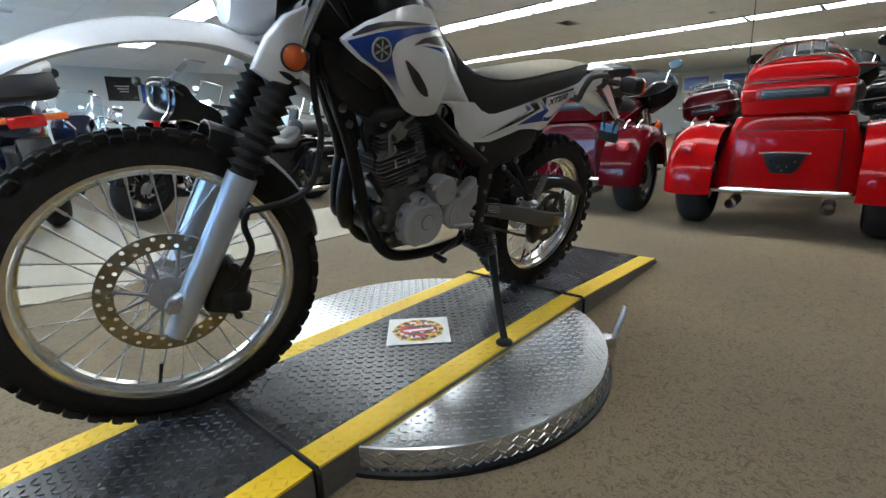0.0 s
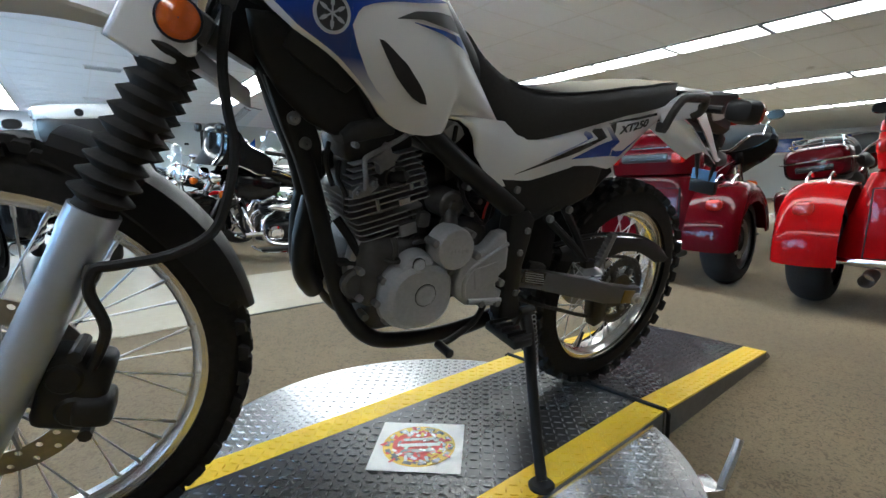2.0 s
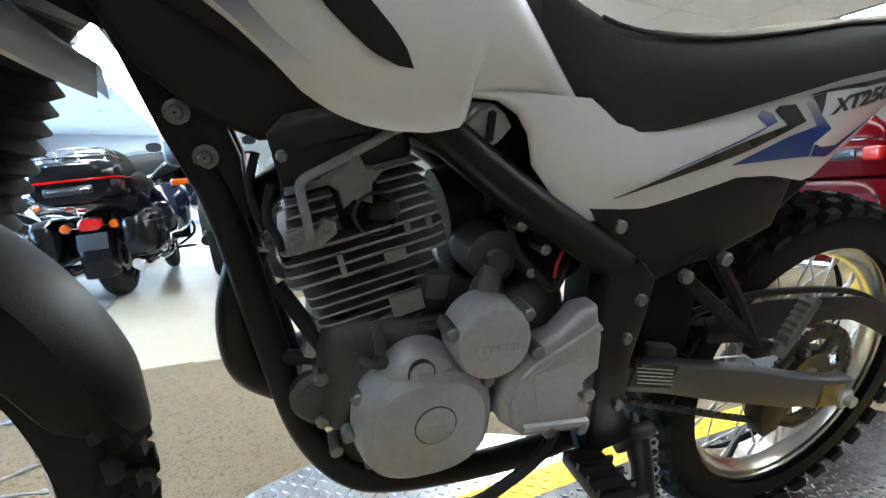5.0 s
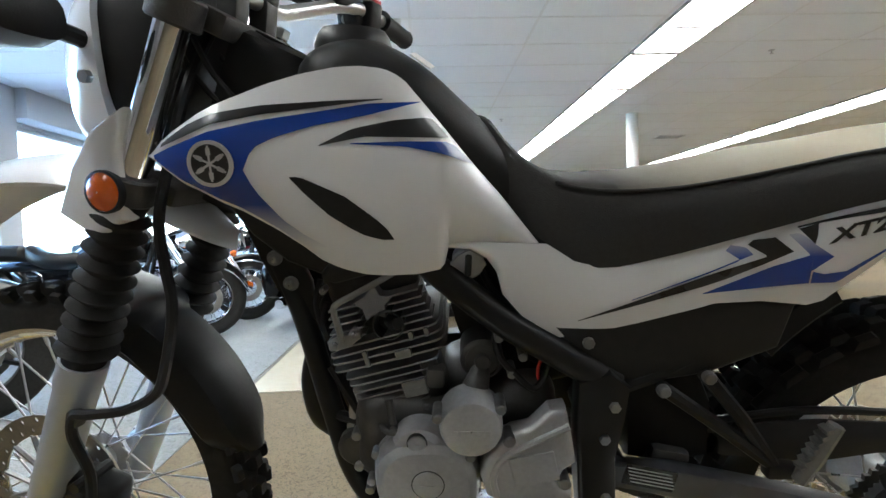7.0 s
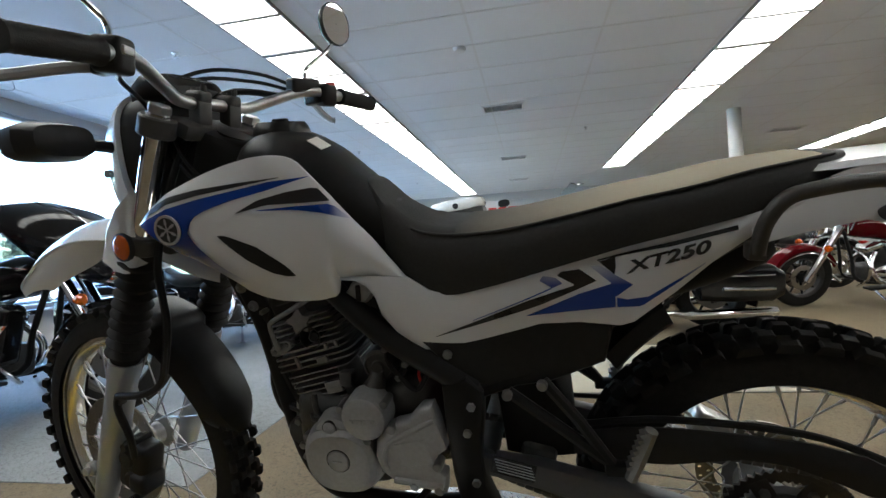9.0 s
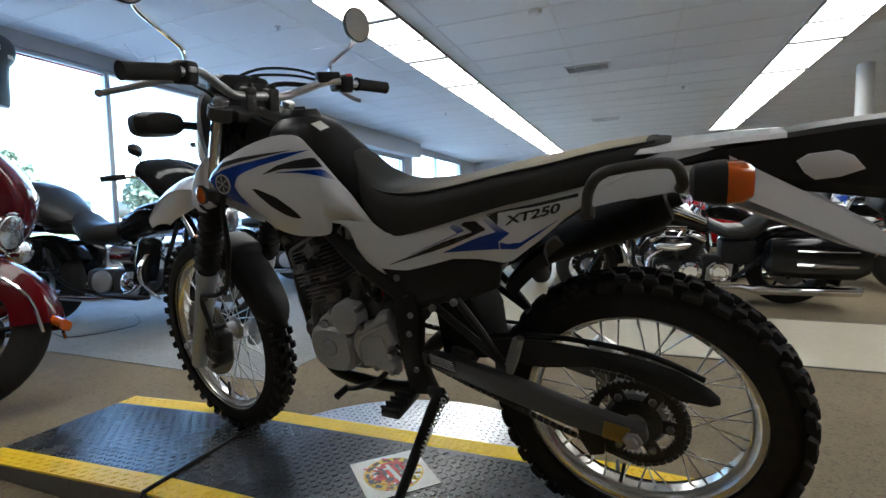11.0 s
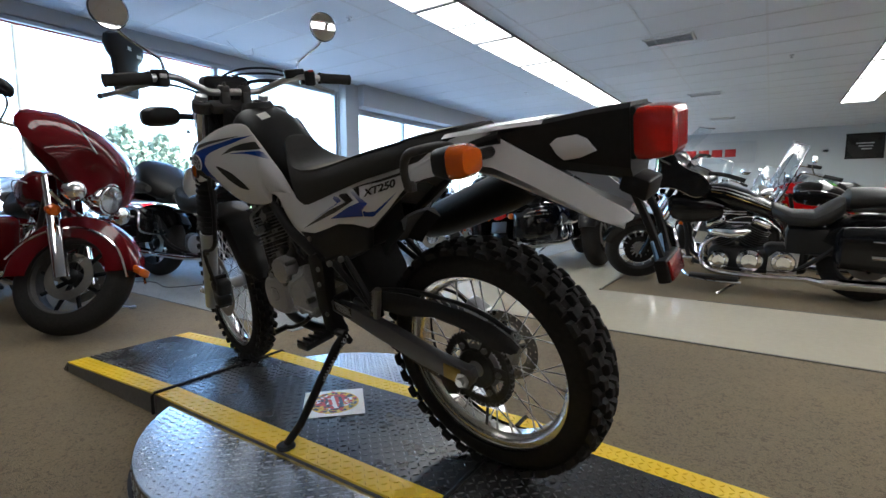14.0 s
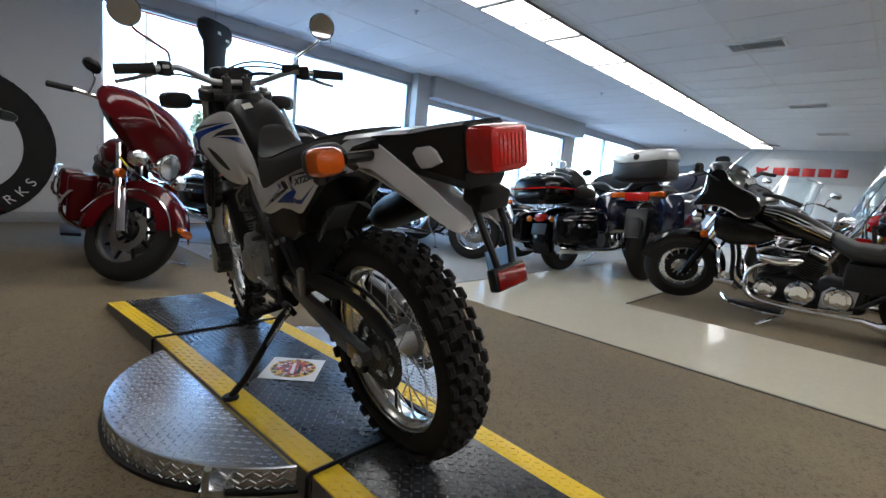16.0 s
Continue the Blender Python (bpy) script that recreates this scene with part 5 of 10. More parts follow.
# dark rubber boots, loom and bracket that fill the space behind the cylinder
bm = B()
tube(bm, spline([(0.0, 0.0, 0.64), (0.06, 0.0, 0.655), (0.13, 0.0, 0.665), (0.2, 0.0, 0.68)], 4), 0.042, 16)
bpart("intake_boot", bm, BLACK, "black rubber intake boot")
bm = B()
box(bm, (0.115, -0.01, 0.6), (0.13, 0.1, 0.13), (0, -12, 0), 0.03, 3)
box(bm, (0.055, 0.01, 0.6), (0.08, 0.1, 0.12), (0, 0, 0), 0.025, 3)
box(bm, (0.06, 0.0, 0.73), (0.14, 0.08, 0.09), (0, 12, 0), 0.025, 3)
bpart("battery_case", bm, MUFFLER, "black plastic case behind the engine")
for k_, (y_, z_) in enumerate(((-0.062, 0.645), (-0.066, 0.63), (-0.058, 0.66))):
    bm = B()
    tube(bm, spline([(0.045, y_ + 0.01, z_ + 0.05), (0.075, y_, z_), (0.11, y_ - 0.004, z_ - 0.03 - 0.01 * k_), (0.15, y_ + 0.01, z_ - 0.03)], 5), 0.005, 8)
    bpart("hose", bm, GRIP)
for x, z in ((0.058, 0.638), (0.075, 0.585), (0.09, 0.61)):
    bm = B()
    cyl(bm, (x, -0.104, z), (x, -0.07, z), 0.0065, 10, 0.0015)
    bpart("bolt", bm, BOLT)
# front sprocket cover
bm = B()
prism(bm, [(0.028, 0.455), (0.034, 0.485), (0.055, 0.51), (0.072, 0.52), (0.095, 0.525), (0.12, 0.552), (0.141, 0.555), (0.147, 0.52), (0.156, 0.474), (0.14, 0.462), (0.132, 0.445), (0.136, 0.432), (0.152, 0.425), (0.148, 0.39), (0.06, 0.405), (0.036, 0.425)], -0.105, -0.142, 0.01, 3)
spc = bpart("sprocket_cover", bm, ALLOY, "cast alloy sprocket cover")
bm = B()
tube(bm, spline([(0.05, -0.142, 0.428), (0.046, -0.142, 0.456), (0.06, -0.142, 0.485), (0.09, -0.142, 0.504), (0.144, -0.142, 0.532)], 5), 0.005, 8)
tube(bm, [(0.06, -0.1425, 0.416), (0.146, -0.1425, 0.407)], 0.006, 8)
box(bm, (0.1, -0.1425, 0.468), (0.06, 0.002, 0.045), (0, -12, 0), 0.0008, 1)
bpart("cover_rib", bm, ALLOY, parent=spc)
for x, z in ((0.067, 0.513), (0.14, 0.447), (0.138, 0.402), (0.095, 0.407)):
    bm = B()
    cyl(bm, (x, -0.149, z), (x, -0.12, z), 0.0085, 10, 0.002)
    bpart("cover_bolt", bm, BOLT, parent=spc)
# right-hand clutch cover, for the far side
bm = B()
lathe(bm, [(0.085, 0.0), (0.083, 0.03), (0.07, 0.042), (0.001, 0.046)], Matrix.Translation((0.0, 0.1, 0.47)) @ Matrix.Rotation(radians(-90), 4, "X"), 32)
bpart("clutch_cover", bm, ALLOY)
# carburettor, intake, hoses
bm = B()
cyl(bm, (0.04, -0.02, 0.66), (0.13, -0.02, 0.67), 0.03, 18, 0.004)
box(bm, (0.085, -0.03, 0.645), (0.05, 0.06, 0.08), (0, 0, 0), 0.012, 2)
cyl(bm, (0.085, -0.07, 0.65), (0.085, -0.04, 0.65), 0.018, 14, 0.003)
box(bm, (0.11, -0.06, 0.69), (0.03, 0.02, 0.03), (0, 20, 0), 0.004)
bpart("carburettor", bm, DARK_ALLOY)
bm = B()
cyl(bm, (0.02, -0.082, 0.736), (0.02, -0.04, 0.736), 0.0215, 24, 0.003)
prism(bm, [(-0.006, 0.736), (0.008, 0.75), (0.022, 0.756), (0.036, 0.748), (0.044, 0.736), (0.034, 0.724), (0.02, 0.717), (0.006, 0.723)], -0.08, -0.088, 0.002)
tap = bpart("fuel_tap", bm, ALLOY, "grey alloy fuel tap")
bm = B()
box(bm, (0.02, -0.09, 0.736), (0.009, 0.006, 0.03), (0, 4, 0), 0.003, 2)
bpart("tap_lever", bm, BLACK, "black tap lever", tap)
bm = B()
tube(bm, spline([(0.032, -0.06, 0.735), (0.05, -0.075, 0.7), (0.075, -0.07, 0.675)], 5), 0.005, 8)
bpart("fuel_hose", bm, BLACK)
bm = B()
tube(bm, spline([(0.112, -0.092, 0.572), (0.111, -0.095, 0.59), (0.117, -0.095, 0.606), (0.13, -0.09, 0.618)], 6), 0.0024, 6)
bpart("wiring", bm, RED_WIRE, "red wire")
bm = B()
tube(bm, spline([(0.14, -0.08, 0.62), (0.11, -0.1, 0.565), (0.08, -0.1, 0.585), (0.055, -0.09, 0.62), (0.06, -0.06, 0.68)], 6), 0.005, 7)
bpart("hose", bm, BLACK)
bm = B()
cyl(bm, (-0.15, -0.03, 0.42), (-0.15, 0.03, 0.42), 0.028, 18, 0.004)
box(bm, (-0.14, -0.055, 0.5), (0.05, 0.03, 0.08), (0, 12, 0), 0.012, 2)
bpart("oil_filter_housing", bm, ALLOY)
# exhaust header and muffler
bm = B()
tube(bm, spline([(-0.12, 0.015, 0.68), (-0.18, 0.02, 0.665), (-0.215, 0.03, 0.61), (-0.222, 0.04, 0.53), (-0.215, 0.055, 0.46), (-0.185, 0.085, 0.425), (-0.12, 0.12, 0.42), (0.0, 0.135, 0.45), (0.12, 0.14, 0.53), (0.24, 0.165, 0.565), (0.345, 0.195, 0.597)], 7), 0.0185, 16)
bpart("exhaust_header", bm, SATIN, "black exhaust header pipe")
bm = B()
tube(bm, spline([(-0.21, 0.0, 0.6), (-0.228, -0.01, 0.53), (-0.224, 0.0, 0.46), (-0.195, 0.03, 0.41)], 6), 0.021, 14)
bpart("header_shield", bm, SATIN)
bm = B()
d = Vector((0.42, 0.0, 0.15)).normalized()
p = Vector((0.33, 0.195, 0.592))
tube(bm, [p, p + d * 0.03, p + d * 0.1, p + d * 0.33, p + d * 0.4, p + d * 0.42, p + d * 0.425], [0.022, 0.042, 0.054, 0.056, 0.052, 0.042, 0.028], 24)
cyl(bm, p + d * 0.41, p + d * 0.45, 0.017, 16)
bpart("muffler", bm, MUFFLER, "black exhaust muffler", sharp=30)
bm = B()
tube(bm, spline([p + d * 0.12 + Vector((0, 0.052, 0.01)), p + d * 0.22 + Vector((0, 0.056, 0.015)), p + d * 0.32 + Vector((0, 0.052, 0.01))], 4), 0.02, 8)
bpart("heat_shield", bm, MUFFLER, "black heat shield")
bm = B()
tube(bm, spline([(0.385, 0.1, 0.615), (0.43, 0.104, 0.672), (0.465, 0.106, 0.715), (0.505, 0.1, 0.755)], 4), [0.008] * 3 + [0.013] * 7 + [0.01] * 3, 10)
bpart("pipe_guard", bm, CHROME, "chrome pipe guard")

# ---- tank, shrouds, seat, side panels ----
bm = B()
st = [(-0.185, 0.915, 0.05, 0.05), (-0.175, 0.93, 0.075, 0.075), (-0.14, 0.938, 0.09, 0.086), (-0.09, 0.93, 0.094, 0.096), (-0.03, 0.9, 0.09, 0.094), (0.02, 0.87, 0.082, 0.076), (0.06, 0.84, 0.075, 0.066), (0.1, 0.815, 0.062, 0.05)]
sm = spline([(a, b, c) for a, b, c, _ in st], 3)
hh = spline([(a, d, 0) for a, _, _, d in st], 3)
body(bm, [(q.x, q.y, q.z, w.y) for q, w in zip(sm, hh)], 28, 2.7)
bpart("tank_cover", bm, BLACK, "black plastic fuel tank cover")
bm = B()
lathe(bm, [(0.05, -0.02), (0.052, 0.0), (0.048, 0.012), (0.042, 0.02), (0.001, 0.021)], Matrix.Translation((-0.125, 0, 1.02)) @ Matrix.Rotation(radians(4), 4, "Y"), 32)
box(bm, (-0.125, 0, 1.043), (0.03, 0.012, 0.008), (0, 4, 0), 0.003)
bpart("fuel_cap", bm, BLACK, "black locking fuel cap")
bm = B()
box(bm, (-0.03, -0.045, 0.993), (0.03, 0.03, 0.0012), (13, 36, 0))
bpart("warning_label", bm, LABEL_WHITE, "white paper warning label")
bm = B()
box(bm, (-0.245, 0, 0.95), (0.13, 0.1, 0.16), (0, 26, 0), 0.02, 2)
box(bm, (-0.2, 0, 0.86), (0.14, 0.13, 0.13), (0, 30, 0), 0.03, 2)
bpart("tank_front", bm, BLACK)

SH_TOP = [(-0.322, 0.894), (-0.31, 0.906), (-0.29, 0.918), (-0.262, 0.934), (-0.23, 0.947), (-0.187, 0.963), (-0.15, 0.974), (-0.115, 0.981), (-0.09, 0.982), (-0.065, 0.979), (-0.046, 0.969), (-0.028, 0.946), (0.0, 0.909), (0.03, 0.868), (0.062, 0.829), (0.09, 0.791), (0.118, 0.754)]
SH_BOT = [(-0.322, 0.891), (-0.31, 0.879), (-0.283, 0.859), (-0.255, 0.845), (-0.224, 0.828), (-0.187, 0.801), (-0.165, 0.781), (-0.145, 0.76), (-0.123, 0.746), (-0.1, 0.737), (-0.075, 0.732), (-0.04, 0.73), (-0.012, 0.735), (-0.006, 0.742), (0.0, 0.766), (0.03, 0.7665), (0.06, 0.766), (0.118, 0.7525)]


def sh_y(x, s):
    base = np.interp(x, [-0.322, -0.29, -0.242, -0.18, -0.12, -0.05, 0.0, 0.06, 0.118], [0.152, 0.166, 0.174, 0.161, 0.142, 0.124, 0.114, 0.104, 0.096])
    edge = 0.024 * np.interp(x, [-0.33, -0.27, -0.05, 0.06, 0.118], [0.2, 0.6, 1, 0.6, 0.15])
    return float(base - edge * max(0.0, 2 * s - 0.9) ** 2.2 - 1.0 * edge * max(0.0, 1 - 2.6 * s) ** 2)


def on_shroud(bm, xs, top, bot, lift=0.0018, rows=9, sign=-1):
    """A decal on the shroud between two height curves."""
    zt, zb = curve1(xs, top), curve1(xs, bot)
    st, sb = curve1(xs, SH_TOP), curve1(xs, SH_BOT)
    g = []
    for i, x in enumerate(xs):
        col = []
        for j in range(rows + 1):
            z = zb[i] + (zt[i] - zb[i]) * j / rows
            s = min(1.0, max(0.0, (z - sb[i]) / max(1e-6, st[i] - sb[i])))
            col.append(bm.verts.new((x, sign * (sh_y(x, s) + 0.0035 + lift), z)))
        g.append(col)
    for i in range(len(xs) - 1):
        for j in range(rows):
            bm.faces.new((g[i][j], g[i + 1][j], g[i + 1][j + 1], g[i][j + 1]))
    return bm


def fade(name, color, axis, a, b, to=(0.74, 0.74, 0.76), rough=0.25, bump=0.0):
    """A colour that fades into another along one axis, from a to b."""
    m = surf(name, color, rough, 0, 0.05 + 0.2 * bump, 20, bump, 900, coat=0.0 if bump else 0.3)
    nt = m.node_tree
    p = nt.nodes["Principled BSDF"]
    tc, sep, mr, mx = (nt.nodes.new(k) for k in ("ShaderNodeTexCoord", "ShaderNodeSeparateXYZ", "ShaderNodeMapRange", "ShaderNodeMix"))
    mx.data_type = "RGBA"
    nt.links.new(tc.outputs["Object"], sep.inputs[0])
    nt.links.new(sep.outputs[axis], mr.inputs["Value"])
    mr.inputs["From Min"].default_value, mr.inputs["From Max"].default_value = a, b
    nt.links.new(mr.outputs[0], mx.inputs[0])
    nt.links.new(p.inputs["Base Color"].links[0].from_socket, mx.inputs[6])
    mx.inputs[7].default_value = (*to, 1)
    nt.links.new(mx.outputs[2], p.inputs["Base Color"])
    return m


BLUE_LOW = fade("blue_fading_down", (0.006, 0.042, 0.28), 2, 0.835, 0.778)
BLUE_TIP = fade("blue_fading_back", (0.006, 0.042, 0.28), 0, 0.0, 0.035)
BLUE_SIDE = fade("blue_fading_up", (0.006, 0.042, 0.28), 2, 0.745, 0.785)
L = np.linspace
for sg in (-1, 1):
    bm = B()
    xs = np.concatenate([L(-0.322, -0.26, 9), L(-0.25, 0.118, 40)])
    xs = np.unique(np.concatenate([xs, [-0.012, -0.006, 0.0]]))
    sheet(bm, xs, SH_TOP, SH_BOT, sh_y, 0.0035, 20, sg)
    sh = bpart("shroud", bm, WHITE, "white plastic tank shroud with blue and black graphics", sharp=45)
    bm = B()
    up = [(-0.312, 0.893), (-0.275, 0.9055), (-0.241, 0.916), (-0.193, 0.925), (-0.124, 0.934), (-0.081, 0.94), (-0.026, 0.941)]
    on_shroud(bm, L(-0.312, -0.21, 14), up, [(-0.312, 0.889), (-0.283, 0.865), (-0.255, 0.85), (-0.224, 0.833), (-0.21, 0.823)], sign=sg)
    on_shroud(bm, L(-0.21, -0.026, 24), up, [(-0.21, 0.874), (-0.205, 0.888), (-0.194, 0.899), (-0.176, 0.907), (-0.14, 0.917), (-0.083, 0.927), (-0.026, 0.9405)], sign=sg)
    on_shroud(bm, L(-0.21, -0.137, 14), [(-0.21, 0.874), (-0.205, 0.86), (-0.2, 0.849), (-0.178, 0.815), (-0.16, 0.797), (-0.137, 0.78)], [(-0.21, 0.823), (-0.187, 0.805), (-0.165, 0.785), (-0.15, 0.772), (-0.137, 0.766)], sign=sg)
    bpart("decal", bm, BLUE_LOW, "blue graphic fading to white", sh)
    bm = B()
    on_shroud(bm, L(-0.302, -0.066, 24), [(-0.302, 0.905), (-0.27, 0.924), (-0.238, 0.9345), (-0.19, 0.941), (-0.123, 0.944), (-0.066, 0.945)], [(-0.302, 0.901), (-0.27, 0.912), (-0.24, 0.923), (-0.192, 0.931), (-0.124, 0.938), (-0.066, 0.944)], sign=sg)
    on_shroud(bm, L(-0.133, 0.003, 18), [(-0.133, 0.897), (-0.099, 0.913), (-0.055, 0.921), (-0.015, 0.923), (0.003, 0.9)], [(-0.133, 0.896), (-0.086, 0.904), (0.003, 0.8985)], sign=sg)
    bpart("decal", bm, INK, "black graphic", sh)
    bm = B()
    on_shroud(bm, L(-0.101, 0.031, 14), [(-0.101, 0.8975), (-0.044, 0.897), (0.006, 0.894), (0.031, 0.8675)], [(-0.101, 0.8965), (-0.044, 0.891), (-0.002, 0.88), (0.031, 0.866)], sign=sg)
    bpart("decal", bm, BLUE_TIP, "blue graphic", sh)
    bm = B()
    vt = [(-0.165, 0.864), (-0.157, 0.864), (-0.15, 0.861), (-0.11, 0.838), (-0.078, 0.808), (-0.066, 0.793), (-0.062, 0.783)]
    vb = [(-0.165, 0.863), (-0.152, 0.845), (-0.128, 0.817), (-0.11, 0.802), (-0.095, 0.791), (-0.075, 0.783), (-0.062, 0.782)]
    on_shroud(bm, L(-0.165, -0.062, 18), vt, vb, 0.0016, 8, sg)
    bpart("vent", bm, BLACK, "black air vent", sh)
    # emblem: silver ring with a six-armed star on a dark ground
    em = Matrix.Translation((-0.241, sg * (sh_y(-0.241, 0.42) + 0.006), 0.8825)) @ Matrix.Rotation(radians(sg * -90), 4, "X")
    bm = B()
    lathe(bm, [(0.001, 0.0003), (0.021, 0.0003), (0.021, -0.003)], em, 28)
    eb = bpart("emblem", bm, INK, "round dark emblem", sh)
    bm = B()
    lathe(bm, [(0.0205, -0.002), (0.0205, 0.001), (0.0245, 0.001), (0.0245, -0.002)], em, 32)
    for k in range(3):
        q = em @ Matrix.Rotation(radians(60 * k + 30), 4, "Z")
        vs = [bm.verts.new(q @ Vector(p)) for p in ((-0.019, -0.0012, 0.001), (0.019, -0.0012, 0.001), (0.019, 0.0012, 0.001), (-0.019, 0.0012, 0.001))]
        bm.faces.new(vs)
        for e in (-1, 1):
            vs = [bm.verts.new(q @ Vector((e * u, v, 0.001))) for u, v in ((0.009, -0.0026), (0.0165, -0.0022), (0.0165, 0.0022), (0.009, 0.0026))]
            bm.faces.new(vs)
    bpart("emblem_ring", bm, GREY_INK, parent=sh)

# seat: long, stepped at the front, ribbed on top
SEAT = [(0.042, 0.926, 0.032, 0.84), (0.056, 0.918, 0.054, 0.82), (0.085, 0.88, 0.076, 0.79), (0.13, 0.849, 0.1, 0.757), (0.18, 0.839, 0.112, 0.735), (0.25, 0.837, 0.12, 0.748), (0.32, 0.843, 0.124, 0.766), (0.4, 0.855, 0.124, 0.786), (0.47, 0.868, 0.12, 0.804), (0.54, 0.88, 0.114, 0.82), (0.6, 0.892, 0.104, 0.833), (0.66, 0.899, 0.09, 0.85), (0.71, 0.903, 0.07, 0.868), (0.735, 0.902, 0.04, 0.882)]
tops, bots = spline([(a, b, c) for a, b, c, _ in SEAT], 3), spline([(a, d, 0) for a, _, _, d in SEAT], 3)
bm = B()
loops = []
for q, w in zip(tops, bots):
    x, zt, hw, zb = q.x, q.y, q.z, w.y
    loop = []
    for u, v in ((-1.0, 0.0), (-1.01, 0.25), (-0.99, 0.55), (-0.95, 0.78), (-0.86, 0.93), (-0.6, 0.99), (0, 1.0), (0.6, 0.99), (0.86, 0.93), (0.95, 0.78), (0.99, 0.55), (1.01, 0.25), (1.0, 0.0), (0.5, 0.0), (-0.5, 0.0)):
        loop.append((x, u * hw, zb + (zt - zb) * v))
    loops.append(loop)
rings(bm, loops)
seat = bpart("seat", bm, SEAT_SIDE, "long black vinyl seat with a ribbed top", sharp=60)
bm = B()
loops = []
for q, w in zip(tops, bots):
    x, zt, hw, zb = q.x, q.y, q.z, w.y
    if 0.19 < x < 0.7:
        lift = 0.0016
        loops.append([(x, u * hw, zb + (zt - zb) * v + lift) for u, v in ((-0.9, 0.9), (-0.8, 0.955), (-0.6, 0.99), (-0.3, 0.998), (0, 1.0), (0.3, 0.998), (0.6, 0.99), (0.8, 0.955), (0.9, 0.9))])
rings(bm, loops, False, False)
# sheen on the black vinyl painted in as a fade to beige rearwards
SEAT_SHEEN = fade("ribbed_vinyl_painted_sheen", (0.024, 0.023, 0.022), 0, 0.19, 0.5, (0.4, 0.34, 0.24), 0.8, 0.6)
bpart("seat_top", bm, SEAT_SHEEN, "ribbed grip vinyl", seat)
for sg in (-1, 1):
    bm = B()
    tube(bm, [(q.x, sg * (q.z * 0.9), w.y + (q.y - w.y) * 0.905 + 0.001) for q, w in zip(tops, bots) if 0.12 < q.x < 0.71], 0.0022, 6)
    bpart("piping", bm, SEAT_SIDE, parent=seat)

PN_TOP = [(-0.008, 0.771), (0.118, 0.766), (0.135, 0.755), (0.152, 0.743), (0.175, 0.738), (0.202, 0.74), (0.303, 0.765), (0.438, 0.799), (0.52, 0.818), (0.6, 0.838), (0.665, 0.86)]
PN_BOT = [(-0.008, 0.762), (0.025, 0.76), (0.045, 0.748), (0.057, 0.73), (0.064, 0.7), (0.09, 0.668), (0.113, 0.647), (0.136, 0.641), (0.16, 0.644), (0.23, 0.661), (0.318, 0.685), (0.375, 0.685), (0.431, 0.678), (0.45, 0.684), (0.507, 0.731), (0.554, 0.773), (0.6, 0.806), (0.665, 0.852)]


def pn_y(x, s):
    base = np.interp(x, [-0.01, 0.06, 0.12, 0.3, 0.45, 0.6, 0.67], [0.092, 0.1, 0.106, 0.116, 0.112, 0.1, 0.094])
    return float(base + 0.004 - 0.006 * (2 * s - 1) ** 2)


def on_panel(bm, xs, top, bot, sg, rows=3):
    xs = np.unique(np.concatenate([xs, [p[0] for p in top], [p[0] for p in bot if xs[0] < p[0] < xs[-1]]]))
    zt, zb = curve1(xs, top), curve1(xs, bot)
    st, sb = curve1(xs, PN_TOP), curve1(xs, PN_BOT)
    g = [[bm.verts.new((x, sg * (pn_y(x, min(1, max(0, ((zb[i] + (zt[i] - zb[i]) * j / rows) - sb[i]) / max(1e-6, st[i] - sb[i])))) + 0.0045), zb[i] + (zt[i] - zb[i]) * j / rows)) for j in range(rows + 1)] for i, x in enumerate(xs)]
    for i in range(len(xs) - 1):
        for j in range(rows):
            bm.faces.new((g[i][j], g[i + 1][j], g[i + 1][j + 1], g[i][j + 1]))
    return bm


